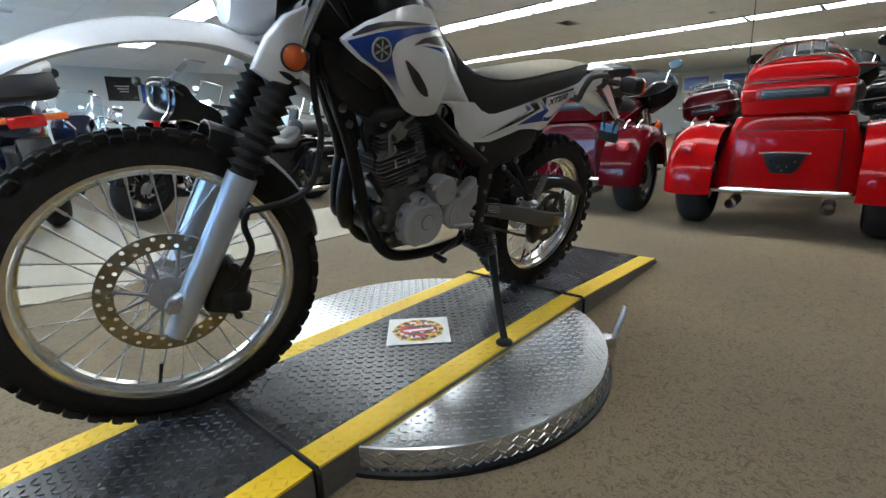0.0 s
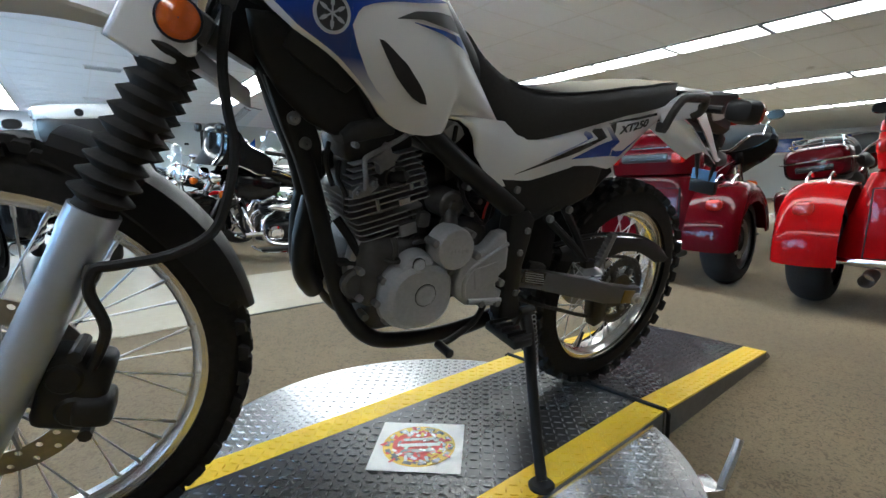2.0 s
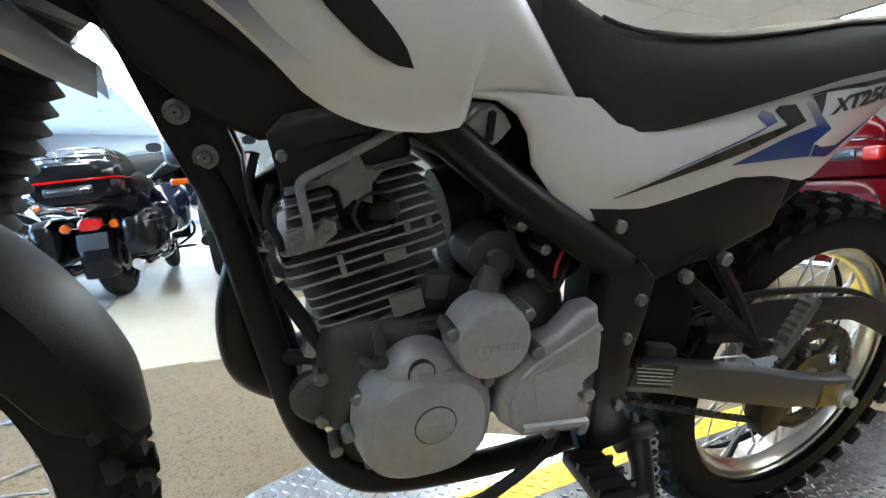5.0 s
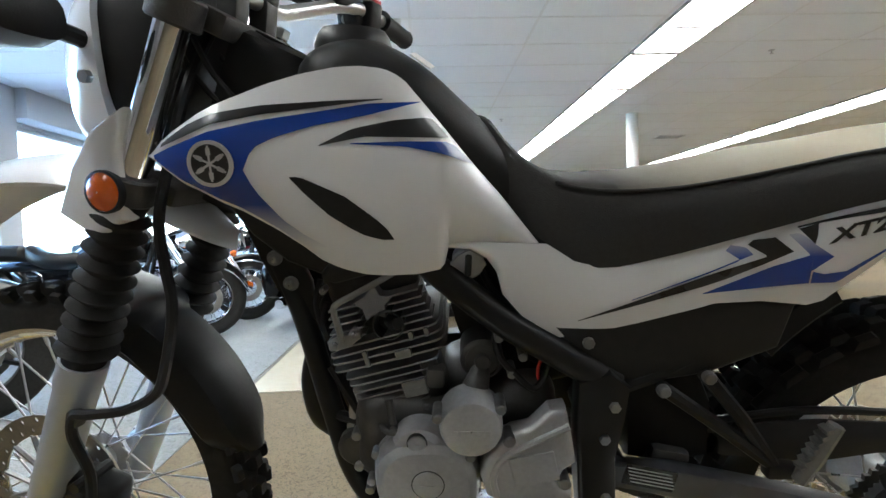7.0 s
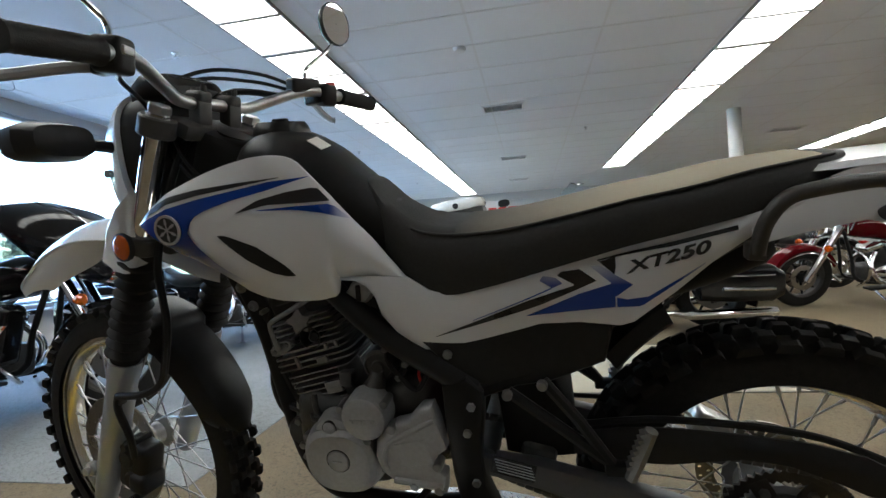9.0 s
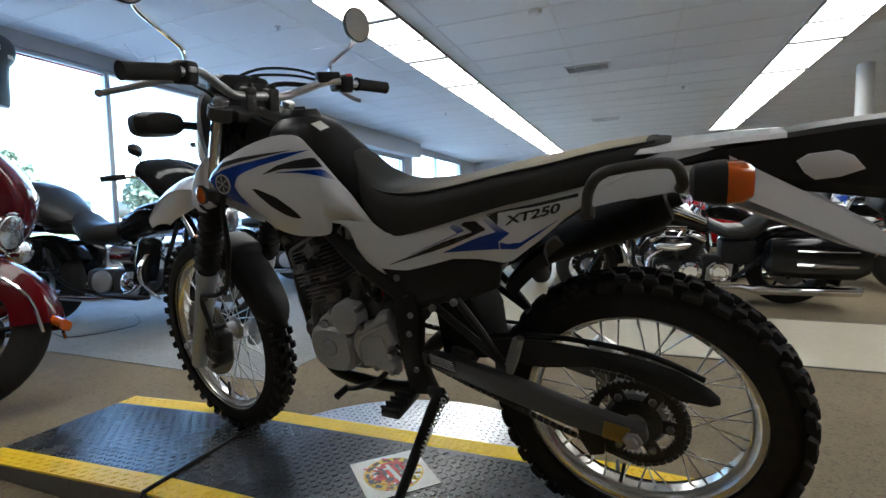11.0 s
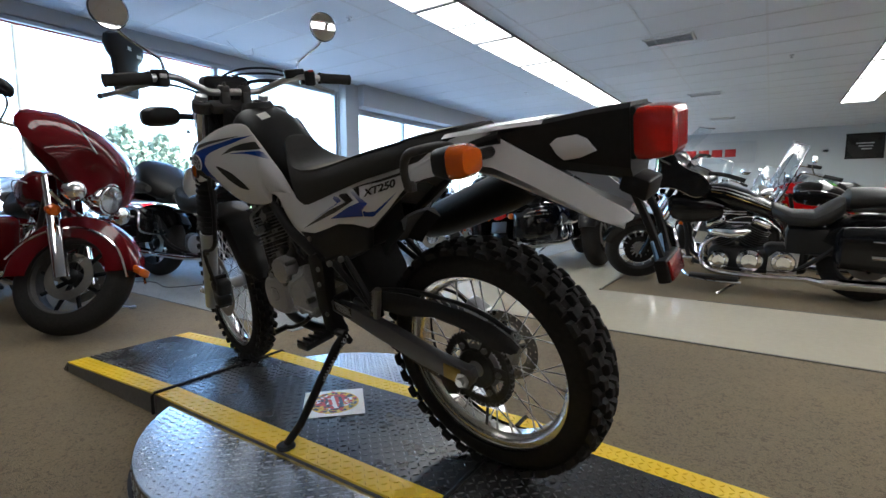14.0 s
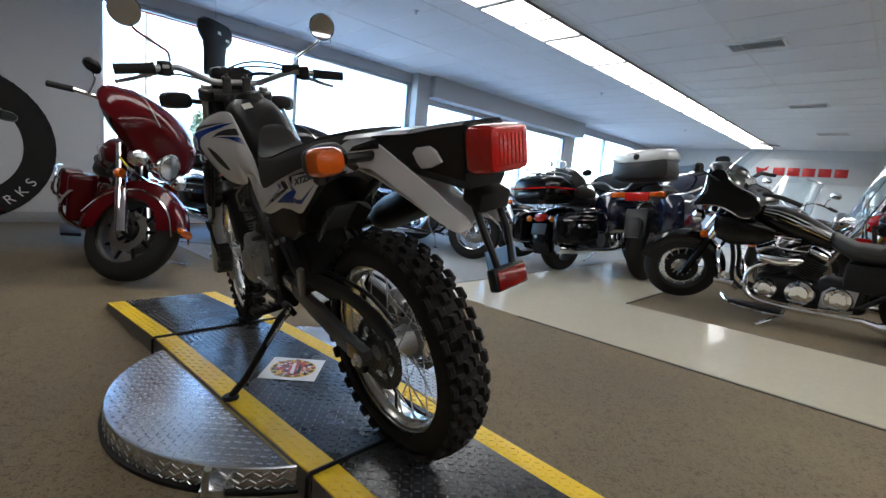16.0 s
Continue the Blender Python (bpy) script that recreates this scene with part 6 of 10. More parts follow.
for sg in (-1, 1):
    bm = B()
    xs = np.unique(np.concatenate([L(-0.008, 0.665, 50), [p[0] for p in PN_BOT], [p[0] for p in PN_TOP]]))
    sheet(bm, xs, PN_TOP, PN_BOT, pn_y, 0.0035, 8, sg)
    pn = bpart("side_panel", bm, WHITE, "white plastic side panel with blue and black graphics", sharp=45)
    bm = B()
    on_panel(bm, L(0.157, 0.37, 14), [(0.157, 0.667), (0.301, 0.724), (0.37, 0.744)], [(0.157, 0.666), (0.321, 0.717), (0.37, 0.736)], sg)
    on_panel(bm, L(0.347, 0.369, 4), [(0.347, 0.76), (0.353, 0.765), (0.369, 0.766)], [(0.347, 0.759), (0.37, 0.745)], sg)
    on_panel(bm, L(0.369, 0.401, 6), [(0.369, 0.766), (0.378, 0.767), (0.401, 0.749)], [(0.37, 0.736), (0.401, 0.749)], sg)
    on_panel(bm, L(0.403, 0.583, 8), [(0.403, 0.779), (0.499, 0.802), (0.583, 0.824)], [(0.403, 0.777), (0.499, 0.796), (0.584, 0.818)], sg)
    on_panel(bm, L(0.404, 0.427, 5), [(0.404, 0.776), (0.427, 0.782)], [(0.405, 0.776), (0.425, 0.757), (0.427, 0.768)], sg)
    bpart("decal", bm, INK, "black graphic", pn)
    bm = B()
    on_panel(bm, L(0.219, 0.337, 8), [(0.219, 0.695), (0.337, 0.742)], [(0.219, 0.694), (0.294, 0.723), (0.337, 0.74)], sg)
    on_panel(bm, L(0.322, 0.337, 3), [(0.322, 0.754), (0.327, 0.76), (0.337, 0.758)], [(0.322, 0.753), (0.337, 0.743)], sg)
    on_panel(bm, L(0.337, 0.353, 3), [(0.337, 0.758), (0.345, 0.756), (0.353, 0.748)], [(0.337, 0.741), (0.353, 0.747)], sg)
    on_panel(bm, L(0.3, 0.421, 8), [(0.3, 0.701), (0.376, 0.731), (0.421, 0.744)], [(0.3, 0.7), (0.348, 0.703), (0.422, 0.708)], sg)
    on_panel(bm, L(0.394, 0.42, 4), [(0.394, 0.77), (0.405, 0.771), (0.42, 0.762)], [(0.394, 0.769), (0.421, 0.744)], sg)
    on_panel(bm, L(0.42, 0.425, 2), [(0.42, 0.762), (0.425, 0.757)], [(0.422, 0.708), (0.428, 0.708)], sg)
    on_panel(bm, L(0.425, 0.449, 4), [(0.425, 0.757), (0.449, 0.742)], [(0.427, 0.725), (0.449, 0.742)], sg)
    on_panel(bm, L(0.427, 0.543, 8), [(0.427, 0.723), (0.441, 0.72), (0.469, 0.724), (0.543, 0.773)], [(0.428, 0.708), (0.457, 0.709), (0.464, 0.712), (0.543, 0.771)], sg)
    bpart("decal", bm, BLUE_SIDE, "blue graphic", pn)
    rot = Matrix.Rotation(radians(90), 4, "X") if sg < 0 else Matrix.Rotation(radians(180), 4, "Z") @ Matrix.Rotation(radians(90), 4, "X")
    slope = Matrix.Rotation(radians(16 if sg < 0 else -16), 4, "Z")
    tx = lettering("lettering", "XT250", 0.024, INK, pn, Matrix(), 0.0005, 0.35, "dark slanted model lettering", 0.0007)
    tx.data.transform(Matrix.Translation((0.493, 0, 0.78)) @ rot @ slope @ Matrix.Diagonal((1.6, 0.95, 1, 1)))
    for v in tx.data.vertices:
        zt, zb = float(curve1(v.co.x, PN_TOP)), float(curve1(v.co.x, PN_BOT))
        s = min(1.0, max(0.0, (v.co.z - zb) / max(1e-6, zt - zb)))
        v.co.y = sg * (pn_y(v.co.x, s) + 0.0048) + v.co.y

# ---- rear: swingarm, chain, tail, lights ----
for sg in (-1, 1):
    bm = B()
    prism(bm, [(0.2, 0.452), (0.3, 0.441), (0.45, 0.406), (0.57, 0.372), (0.66, 0.352), (0.70, 0.348), (0.705, 0.322), (0.695, 0.304), (0.655, 0.303), (0.55, 0.32), (0.4, 0.365), (0.28, 0.4), (0.2, 0.418)], sg * 0.088, sg * 0.117, 0.006, 2)
    arm = bpart("swingarm", bm, SWING, "box-section alloy swingarm")
    bm = B()
    cyl(bm, (RX, sg * 0.118, RZ), (RX, sg * 0.126, RZ), 0.019, 6, 0.002)
    cyl(bm, (RX, sg * 0.126, RZ), (RX, sg * 0.136, RZ), 0.01, 14)
    bpart("axle_nut", bm, STEEL, parent=arm)
    bm = B()
    box(bm, (0.645, sg * 0.1185, 0.328), (0.05, 0.004, 0.038), (0, 8, 0), 0.001)
    bpart("chain_adjuster", bm, GOLD, "gold anodised adjuster plate", arm)
bm = B()
box(bm, (0.262, -0.1178, 0.432), (0.072, 0.0012, 0.032), (0, 13, 0))
lb = bpart("arm_label", bm, INK, "dark printed tyre-pressure label")
bm = B()
for k in range(5):
    box(bm, (0.262 + 0.001 * k, -0.1188, 0.443 - 0.0056 * k), (0.062, 0.0006, 0.0014), (0, 13, 0))
bpart("bar", bm, GREY_INK, parent=lb)
bm = B()
cyl(bm, (0, -0.105, 0), (0, 0.105, 0), 0.02, 16)
bmesh.ops.translate(bm, vec=(0.215, 0, 0.44), verts=bm.verts)
box(bm, (0.3, 0, 0.43), (0.06, 0.18, 0.045), (0, 13, 0), 0.01, 2)
bpart("swingarm_pivot", bm, DARK_ALLOY)
# chain as links
link = B()
box(link, (0, 0.004, 0), (0.0145, 0.0022, 0.0095), bevel=0.003, segs=1)
box(link, (0, -0.004, 0), (0.0145, 0.0022, 0.0095), bevel=0.003, segs=1)
cyl(link, (-0.0045, -0.0055, 0), (-0.0045, 0.0055, 0), 0.0036, 8)
chain_me = finish(link, DARK_ALLOY)
path = []
for k in range(40):
    a = radians(80 - 165 * k / 39)
    path.append((RX + 0.1 * math.cos(a), RZ + 0.1 * math.sin(a)))
top_run = [(0.1, 0.508), (0.3, 0.478), (0.5, 0.45), (RX + 0.01, RZ + 0.101)]
bot_run = [(RX + 0.005, RZ - 0.101), (0.5, 0.275), (0.3, 0.345), (0.1, 0.425)]
full = [Vector((x, -0.06, z)) for x, z in top_run] + [Vector((x, -0.06, z)) for x, z in path] + [Vector((x, -0.06, z)) for x, z in bot_run]
ch = new("chain")
ch.parent = bike
tagged(ch, "steel drive chain")
run = 0.0
for a, b in zip(full, full[1:]):
    d = b - a
    while run < d.length:
        p = a + d * (run / d.length)
        share("link", chain_me, ch, Matrix.Translation(p) @ d.to_track_quat("X", "Z").to_matrix().to_4x4())
        run += 0.0159
    run -= d.length
# chain guard with its slots, and slider
bm = B()
sheet(bm, L(0.36, 0.825, 30), [(0.36, 0.5), (0.43, 0.512), (0.5, 0.515), (0.6, 0.508), (0.69, 0.499), (0.76, 0.48), (0.815, 0.448), (0.825, 0.436)], [(0.36, 0.47), (0.43, 0.46), (0.5, 0.458), (0.6, 0.474), (0.66, 0.468), (0.72, 0.445), (0.76, 0.425), (0.81, 0.422), (0.825, 0.43)], lambda x, s: 0.098 - 0.025 * max(0, s - 0.6), 0.004, 6, -1)
tube(bm, spline([(0.36, -0.07, 0.5), (0.5, -0.07, 0.516), (0.69, -0.07, 0.5), (0.8, -0.075, 0.46)], 6), 0.006, 8)
bmesh.ops.translate(bm, vec=(0, 0, -0.013), verts=bm.verts)
bpart("chain_guard", bm, BLACK, "black plastic chain guard")
bm = B()
prism(bm, [(0.55, 0.335), (0.6, 0.315), (0.62, 0.29), (0.615, 0.235), (0.585, 0.225), (0.565, 0.26)], -0.045, -0.078, 0.004)
bpart("chain_slider", bm, BLACK)
# shock
bm = B()
tube(bm, [(0.3, 0.0, 0.45), (0.27, 0.0, 0.62)], 0.026, 14)
shock = bpart("shock_absorber", bm, STEEL)
bm = B()
tube(bm, [(0.3 - 0.03 * k / 96 + 0.036 * math.cos(k * 0.55), 0.036 * math.sin(k * 0.55), 0.46 + 0.15 * k / 96) for k in range(97)], 0.005, 6)
bpart("spring", bm, SATIN, parent=shock)
bm = B()
prism(bm, [(0.235, 0.58), (0.32, 0.61), (0.36, 0.52), (0.365, 0.43), (0.3, 0.42), (0.245, 0.43)], -0.075, 0.075, 0.012, 2)
bpart("mud_flap", bm, MUFFLER, "black plastic mud flap before the rear wheel")
# footrests and hangers
for sg in (-1, 1):
    bm = B()
    tube(bm, [(0.265, sg * 0.118, 0.574), (0.34, sg * 0.125, 0.52), (0.415, sg * 0.128, 0.462)], 0.0095, 8)
    tube(bm, [(0.32, sg * 0.115, 0.592), (0.37, sg * 0.122, 0.53), (0.415, sg * 0.128, 0.462)], 0.0095, 8)
    box(bm, (0.425, sg * 0.13, 0.455), (0.04, 0.02, 0.02), (0, 0, 0), 0.004)
    hg = bpart("footrest_hanger", bm, SATIN, "black footrest hanger")
    for x, z in ((0.265, 0.574), (0.32, 0.592)):
        bm = B()
        cyl(bm, (x, sg * 0.124, z), (x, sg * 0.136, z), 0.0085, 10, 0.002)
        bpart("bolt", bm, BOLT, parent=hg)
    bm = B()
    a, b = Vector((0.44, sg * 0.145, 0.45)), Vector((0.47, sg * 0.15, 0.535))
    tube(bm, [a, a + (b - a) * 0.4, b], [0.009, 0.011, 0.0095], 8)
    fr_ = bpart("passenger_footrest", bm, BOLT, "folded alloy passenger footrest")
    for k in range(7):
        q = a + (b - a) * (0.25 + 0.11 * k)
        bm = B()
        box(bm, q + Vector((-0.009, 0, 0.002)), (0.008, 0.016, 0.006), (0, -20, 0))
        bpart("rib", bm, BOLT, parent=fr_)
    bm = B()
    box(bm, (0.165, sg * 0.165, 0.335), (0.05, 0.1, 0.018), (0, 0, 0), 0.004)
    for k in range(5):
        box(bm, (0.165, sg * (0.128 + 0.02 * k), 0.347), (0.05, 0.004, 0.01))
    tube(bm, [(0.18, sg * 0.09, 0.35), (0.17, sg * 0.125, 0.335)], 0.012, 8)
    bpart("footrest", bm, SATIN, "black steel footrest")
bm = B()
tube(bm, spline([(0.12, -0.125, 0.4), (0.09, -0.14, 0.37), (0.03, -0.15, 0.345), (-0.005, -0.155, 0.34)], 5), 0.007, 8)
cyl(bm, (-0.005, -0.15, 0.34), (-0.005, -0.195, 0.34), 0.0095, 12, 0.002)
bpart("gear_lever", bm, SATIN, "black gear lever")
# side stand
bm = B()
pts = [(0.25, -0.12, 0.345), (0.24, -0.15, 0.32), (0.215, -0.21, 0.235), (0.185, -0.285, 0.13), (0.165, -0.33, 0.084)]
tube(bm, pts, [0.017, 0.0145, 0.0125, 0.0115, 0.0115], 12)
box(bm, (0.245, -0.122, 0.345), (0.045, 0.02, 0.05), (25, 0, 0), 0.006)
stand = bpart("side_stand", bm, SATIN, "black steel side stand")
bm = B()
foot = Matrix.Translation((0.162, -0.334, 0.0765)) @ Matrix.Rotation(radians(-12.5), 4, "X")
lathe(bm, [(0.001, -0.003), (0.026, -0.003), (0.027, 0.003), (0.022, 0.008), (0.001, 0.01)], foot, 22)
bpart("stand_foot", bm, SATIN, parent=stand)
bm = B()
a, b = Vector((0.268, -0.13, 0.35)), Vector((0.225, -0.212, 0.24))
coil = []
for k in range(97):
    t = k / 96
    q = a + (b - a) * t
    coil.append(q + 0.008 * Vector((math.cos(k * 0.9), 0.4 * math.sin(k * 0.9), math.sin(k * 0.9) * 0.9)))
tube(bm, coil, 0.0018, 5)
bpart("stand_spring", bm, STEEL, parent=stand)

# tail: white rear fender, black undertray, lamp, indicators, rails
for sg in (-1, 1):
    bm = B()
    sheet(bm, L(0.60, 1.055, 30), [(0.60, 0.832), (0.66, 0.868), (0.718, 0.893), (0.776, 0.902), (0.797, 0.899), (0.868, 0.854), (0.939, 0.811), (0.998, 0.774), (1.04, 0.756), (1.055, 0.744)], [(0.60, 0.798), (0.646, 0.811), (0.736, 0.83), (0.799, 0.835), (0.83, 0.82), (0.866, 0.802), (0.925, 0.77), (0.989, 0.743), (1.016, 0.731), (1.045, 0.732), (1.055, 0.74)], lambda x, s: float(np.interp(x, [0.6, 0.7, 0.8, 0.95, 1.055], [0.112, 0.1, 0.088, 0.066, 0.05])) - 0.012 * s, 0.0045, 6, sg)
    bpart("tail_side", bm, WHITE, "white plastic tail fender side")
bm = B()
loops = []
for x, z, w in [(0.5, 0.745, 0.08), (0.6, 0.802, 0.084), (0.68, 0.815, 0.086)]:
    loops.append([(x, t * w, z + 0.03 * (1 - t * t) + o) for t, o in ((-1, 0.004), (-0.6, 0.004), (0, 0.004), (0.6, 0.004), (1, 0.004), (1, 0), (0.6, 0), (0, 0), (-0.6, 0), (-1, 0))])
rings(bm, loops)
bpart("fender_liner", bm, BLACK, "black plastic fender liner")
bm = B()
loops = []
for x, z, w in [(0.68, 0.8125, 0.087), (0.74, 0.826, 0.086), (0.8, 0.812, 0.08), (0.9, 0.768, 0.068), (0.98, 0.738, 0.058), (1.04, 0.722, 0.048)]:
    loops.append([(x, t * w, z + 0.03 * (1 - t * t) + o) for t, o in ((-1, 0.004), (-0.6, 0.004), (0, 0.004), (0.6, 0.004), (1, 0.004), (1, 0), (0.6, 0), (0, 0), (-0.6, 0), (-1, 0))])
rings(bm, loops)
bpart("rear_fender", bm, WHITE, "white plastic rear fender")
bm = B()
loops = []
for x, z, w in [(0.64, 0.893, 0.07), (0.7, 0.9, 0.092), (0.78, 0.907, 0.086), (0.84, 0.9105, 0.075), (0.9, 0.911, 0.06)]:
    loops.append([(x, -w, z - 0.008), (x, -w * 0.9, z), (x, 0, z + 0.004), (x, w * 0.9, z), (x, w, z - 0.008), (x, 0, z - 0.006)])
rings(bm, loops)
bpart("tail_top", bm, WHITE, "white plastic tail top")
bm = B()
loops = []
for x, z0, z1, w in [(0.7, 0.86, 0.894, 0.085), (0.8, 0.835, 0.902, 0.078), (0.9, 0.82, 0.914, 0.06), (0.98, 0.806, 0.922, 0.054), (1.055, 0.795, 0.926, 0.052)]:
    loops.append([(x, -w, z0 + 0.02), (x, -w, z1 - 0.012), (x, -w * 0.85, z1 - 0.004), (x, w * 0.85, z1 - 0.004), (x, w, z1 - 0.012), (x, w, z0 + 0.02), (x, w * 0.7, z0), (x, -w * 0.7, z0)])
rings(bm, loops)
tray = bpart("undertray", bm, BLACK, "black plastic undertray")
for sg in (-1, 1):
    bm = B()
    prism(bm, [(0.914, 0.866), (0.928, 0.876), (0.966, 0.879), (0.984, 0.87), (1.0, 0.849), (0.97, 0.838), (0.94, 0.835), (0.926, 0.846)], sg * 0.0535, sg * 0.0615, 0.002)
    bpart("cutout_window", bm, WHITE, "pale inner fender seen through a cut-out", tray)
bm = B()
box(bm, (1.05, 0, 0.872), (0.03, 0.1, 0.088), (0, 0, 0), 0.006, 2)
bpart("tail_lamp_base", bm, BLACK)
bm = B()
body(bm, [(1.06, 0.87, 0.05, 0.042), (1.075, 0.87, 0.052, 0.044), (1.105, 0.87, 0.05, 0.042), (1.118, 0.87, 0.046, 0.038), (1.122, 0.87, 0.036, 0.03)], 24, 8)
tl = bpart("tail_lamp", bm, RED_LENS, "square red tail lamp lens")
bm = B()
for k in range(7):
    box(bm, (1.1215, -0.03 + 0.01 * k, 0.87), (0.003, 0.004, 0.056), (0, 0, 0), 0.001, 1)
bpart("lens_rib", bm, RED_LENS, parent=tl)
for sg in (-1, 1):
    bm = B()
    tube(bm, [(0.8, sg * 0.06, 0.862), (0.802, sg * 0.15, 0.862)], 0.011, 10)
    body(bm, [(0.764, 0.862, 0.02, 0.016, sg * 0.195), (0.77, 0.862, 0.03, 0.025, sg * 0.2), (0.8, 0.862, 0.037, 0.03, sg * 0.203), (0.81, 0.862, 0.037, 0.03, sg * 0.203)], 20, 3.4)
    ind = bpart("indicator", bm, BLACK, "black indicator body")
    bm = B()
    body(bm, [(0.81, 0.862, 0.0365, 0.0295, sg * 0.203), (0.83, 0.862, 0.035, 0.028, sg * 0.203), (0.841, 0.862, 0.029, 0.021, sg * 0.202), (0.844, 0.862, 0.013, 0.009, sg * 0.2)], 20, 3.4)
    bpart("indicator_lens", bm, AMBER, "amber indicator lens", ind)
    bm = B()
    tube(bm, spline([(0.6, sg * 0.125, 0.79), (0.605, sg * 0.135, 0.83), (0.625, sg * 0.14, 0.862), (0.66, sg * 0.14, 0.874), (0.72, sg * 0.134, 0.882), (0.745, sg * 0.13, 0.876), (0.755, sg * 0.118, 0.85), (0.752, sg * 0.1, 0.835)], 5), 0.0096, 12)
    box(bm, (0.6, sg * 0.118, 0.792), (0.024, 0.02, 0.024), (0, 0, 0), 0.004)
    bpart("grab_rail", bm, DARK_ALLOY, "alloy grab rail")
# number plate holder with a red reflector, no plate on it
bm = B()
tube(bm, [(1.04, -0.03, 0.8), (1.075, -0.03, 0.73), (1.095, -0.02, 0.662)], 0.0075, 8)
tube(bm, [(1.04, 0.03, 0.8), (1.075, 0.03, 0.73), (1.095, 0.02, 0.662)], 0.0075, 8)
box(bm, (1.055, 0, 0.785), (0.05, 0.08, 0.03), (0, 20, 0), 0.006)
holder = bpart("plate_holder", bm, BLACK, "black plate holder")
bm = B()
box(bm, (1.1, 0, 0.644), (0.024, 0.086, 0.045), (0, -12, 0), 0.006, 2)
bpart("reflector_base", bm, BLACK, parent=holder)
bm = B()
box(bm, (1.1125, 0, 0.646), (0.006, 0.076, 0.036), (0, -12, 0), 0.002, 2)
bpart("reflector", bm, lens_plastic("dark_red_reflector", (0.26, 0.01, 0.008)), "dark red reflector", holder)
bm = B()
box(bm, (1.0865, 0, 0.646), (0.004, 0.08, 0.038), (0, -12, 0), 0.001, 2)
bpart("reflector_backing", bm, surf("pale_blue_film", (0.12, 0.24, 0.42), 0.4, 0, 0.06, 40), "pale blue backing film", holder)
bm = B()
tube(bm, spline([(0.64, 0.06, 0.36), (0.56, 0.085, 0.41), (0.5, 0.09, 0.44), (0.35, 0.09, 0.45)], 5), 0.005, 8)
bpart("rear_brake_hose", bm, BLACK)
bm = B()
box(bm, (0.6, 0.075, 0.405), (0.07, 0.045, 0.05), (0, 30, 0), 0.012, 3)
bpart("rear_caliper", bm, STEEL, "bright alloy rear caliper")

# bodywork settled along its length: the shrouds a little forward, the tail a little down
BODYWORK = {"shroud", "decal", "vent", "emblem", "emblem_ring", "side_panel", "lettering", "seat", "seat_top", "piping", "tail_side", "rear_fender", "tail_top", "undertray", "cutout_window", "tail_lamp_base", "tail_lamp", "lens_rib", "indicator", "indicator_lens", "plate_holder", "reflector_base", "reflector", "grab_rail", "fender_liner", "tank_cover"}


def eased(v):
    v = min(1.0, max(0.0, v))
    return v * v * (3 - 2 * v)


# the front end as it stands: bars a little askew, cowl and fender slightly forward and down
BARS = {"handlebar", "grip", "switch_housing", "stop_switch", "switch_button", "brake_lever", "clutch_lever", "mirror", "mirror_shell", "mirror_glass"}
COWL = {"headlamp_cowl", "headlamp_bucket", "headlamp", "cowl_cheek", "side_reflector", "reflector_ring", "cowl_bolt", "front_fender"}
for ob in bike.children_recursive:
    kind_ = ob.name.split(".")[0]
    front_lamp = kind_ in ("indicator", "indicator_lens") and ob.data.vertices[0].co.x < 0
    if kind_ in BARS:
        for v in ob.data.vertices:
            v.co.z += 0.02 * v.co.y
            v.co.y *= 0.972
    elif kind_ in COWL or front_lamp:
        for v in ob.data.vertices:
            v.co += Vector((-0.006, (-0.05 if front_lamp else 0.09) * v.co.y, -0.009))

for ob in bike.children_recursive:
    if ob.name.split(".")[0] in BODYWORK and ob.matrix_basis == Matrix():
        for v in ob.data.vertices:
            x = v.co.x
            if x > -0.35:
                v.co.x += -0.010 * eased((0.12 - x) / 0.3) + 0.006 * eased((x - 0.12) / 0.25) * (1 - eased((x - 0.5) / 0.3))
                v.co.z += -(0.007 if ob.name.split(".")[0] in ("seat", "seat_top", "piping") else 0.019) * eased((x - 0.42) / 0.4) - 0.014 * eased((x - 0.9) / 0.15) * eased((0.8 - v.co.z) / 0.06) + 0.003 * eased((x - 0.2) / 0.2) * (1 - eased((x - 0.42) / 0.1))

# ---- road motorcycles round the showroom ----
LEATHER = surf("black_leather", (0.01, 0.0095, 0.009), 0.45, 0, 0.25, 120, 0.35, 300)
GLOSS_BLACK = surf("gloss_black_paint", (0.006, 0.006, 0.0065), 0.12, 0.0, 0.1, 30, coat=0.0)
GLOSS_BLACK.node_tree.nodes["Principled BSDF"].inputs["Specular IOR Level"].default_value = 0.25
MAROON = surf("maroon_paint", (0.075, 0.0025, 0.005), 0.2, 0.0, 0.08, 500, coat=0.4)
BRIGHT_RED = surf("bright_red_paint", (0.33, 0.002, 0.003), 0.2, 0.0, 0.06, 500, coat=0.3)
DARK_RED = surf("dark_red_paint", (0.075, 0.0012, 0.004), 0.2, 0.0, 0.08, 500, coat=0.3)
for m_ in (MAROON, BRIGHT_RED, DARK_RED):
    p_ = m_.node_tree.nodes["Principled BSDF"].inputs
    p_["Specular IOR Level"].default_value, p_["Coat Weight"].default_value, p_["Coat Roughness"].default_value = 0.06, 0.22 if m_ is not MAROON else 0.5, 0.02
NAVY = surf("navy_paint", (0.006, 0.012, 0.04), 0.16, 0.2, 0.1, 300, coat=1.0)
GREY_PLASTIC = surf("grey_plastic", (0.018, 0.018, 0.02), 0.45, 0, 0.2, 90, 0.2, 400)
CREAM = surf("cream_paint", (0.6, 0.56, 0.46), 0.2, 0, 0.05, coat=0.8)
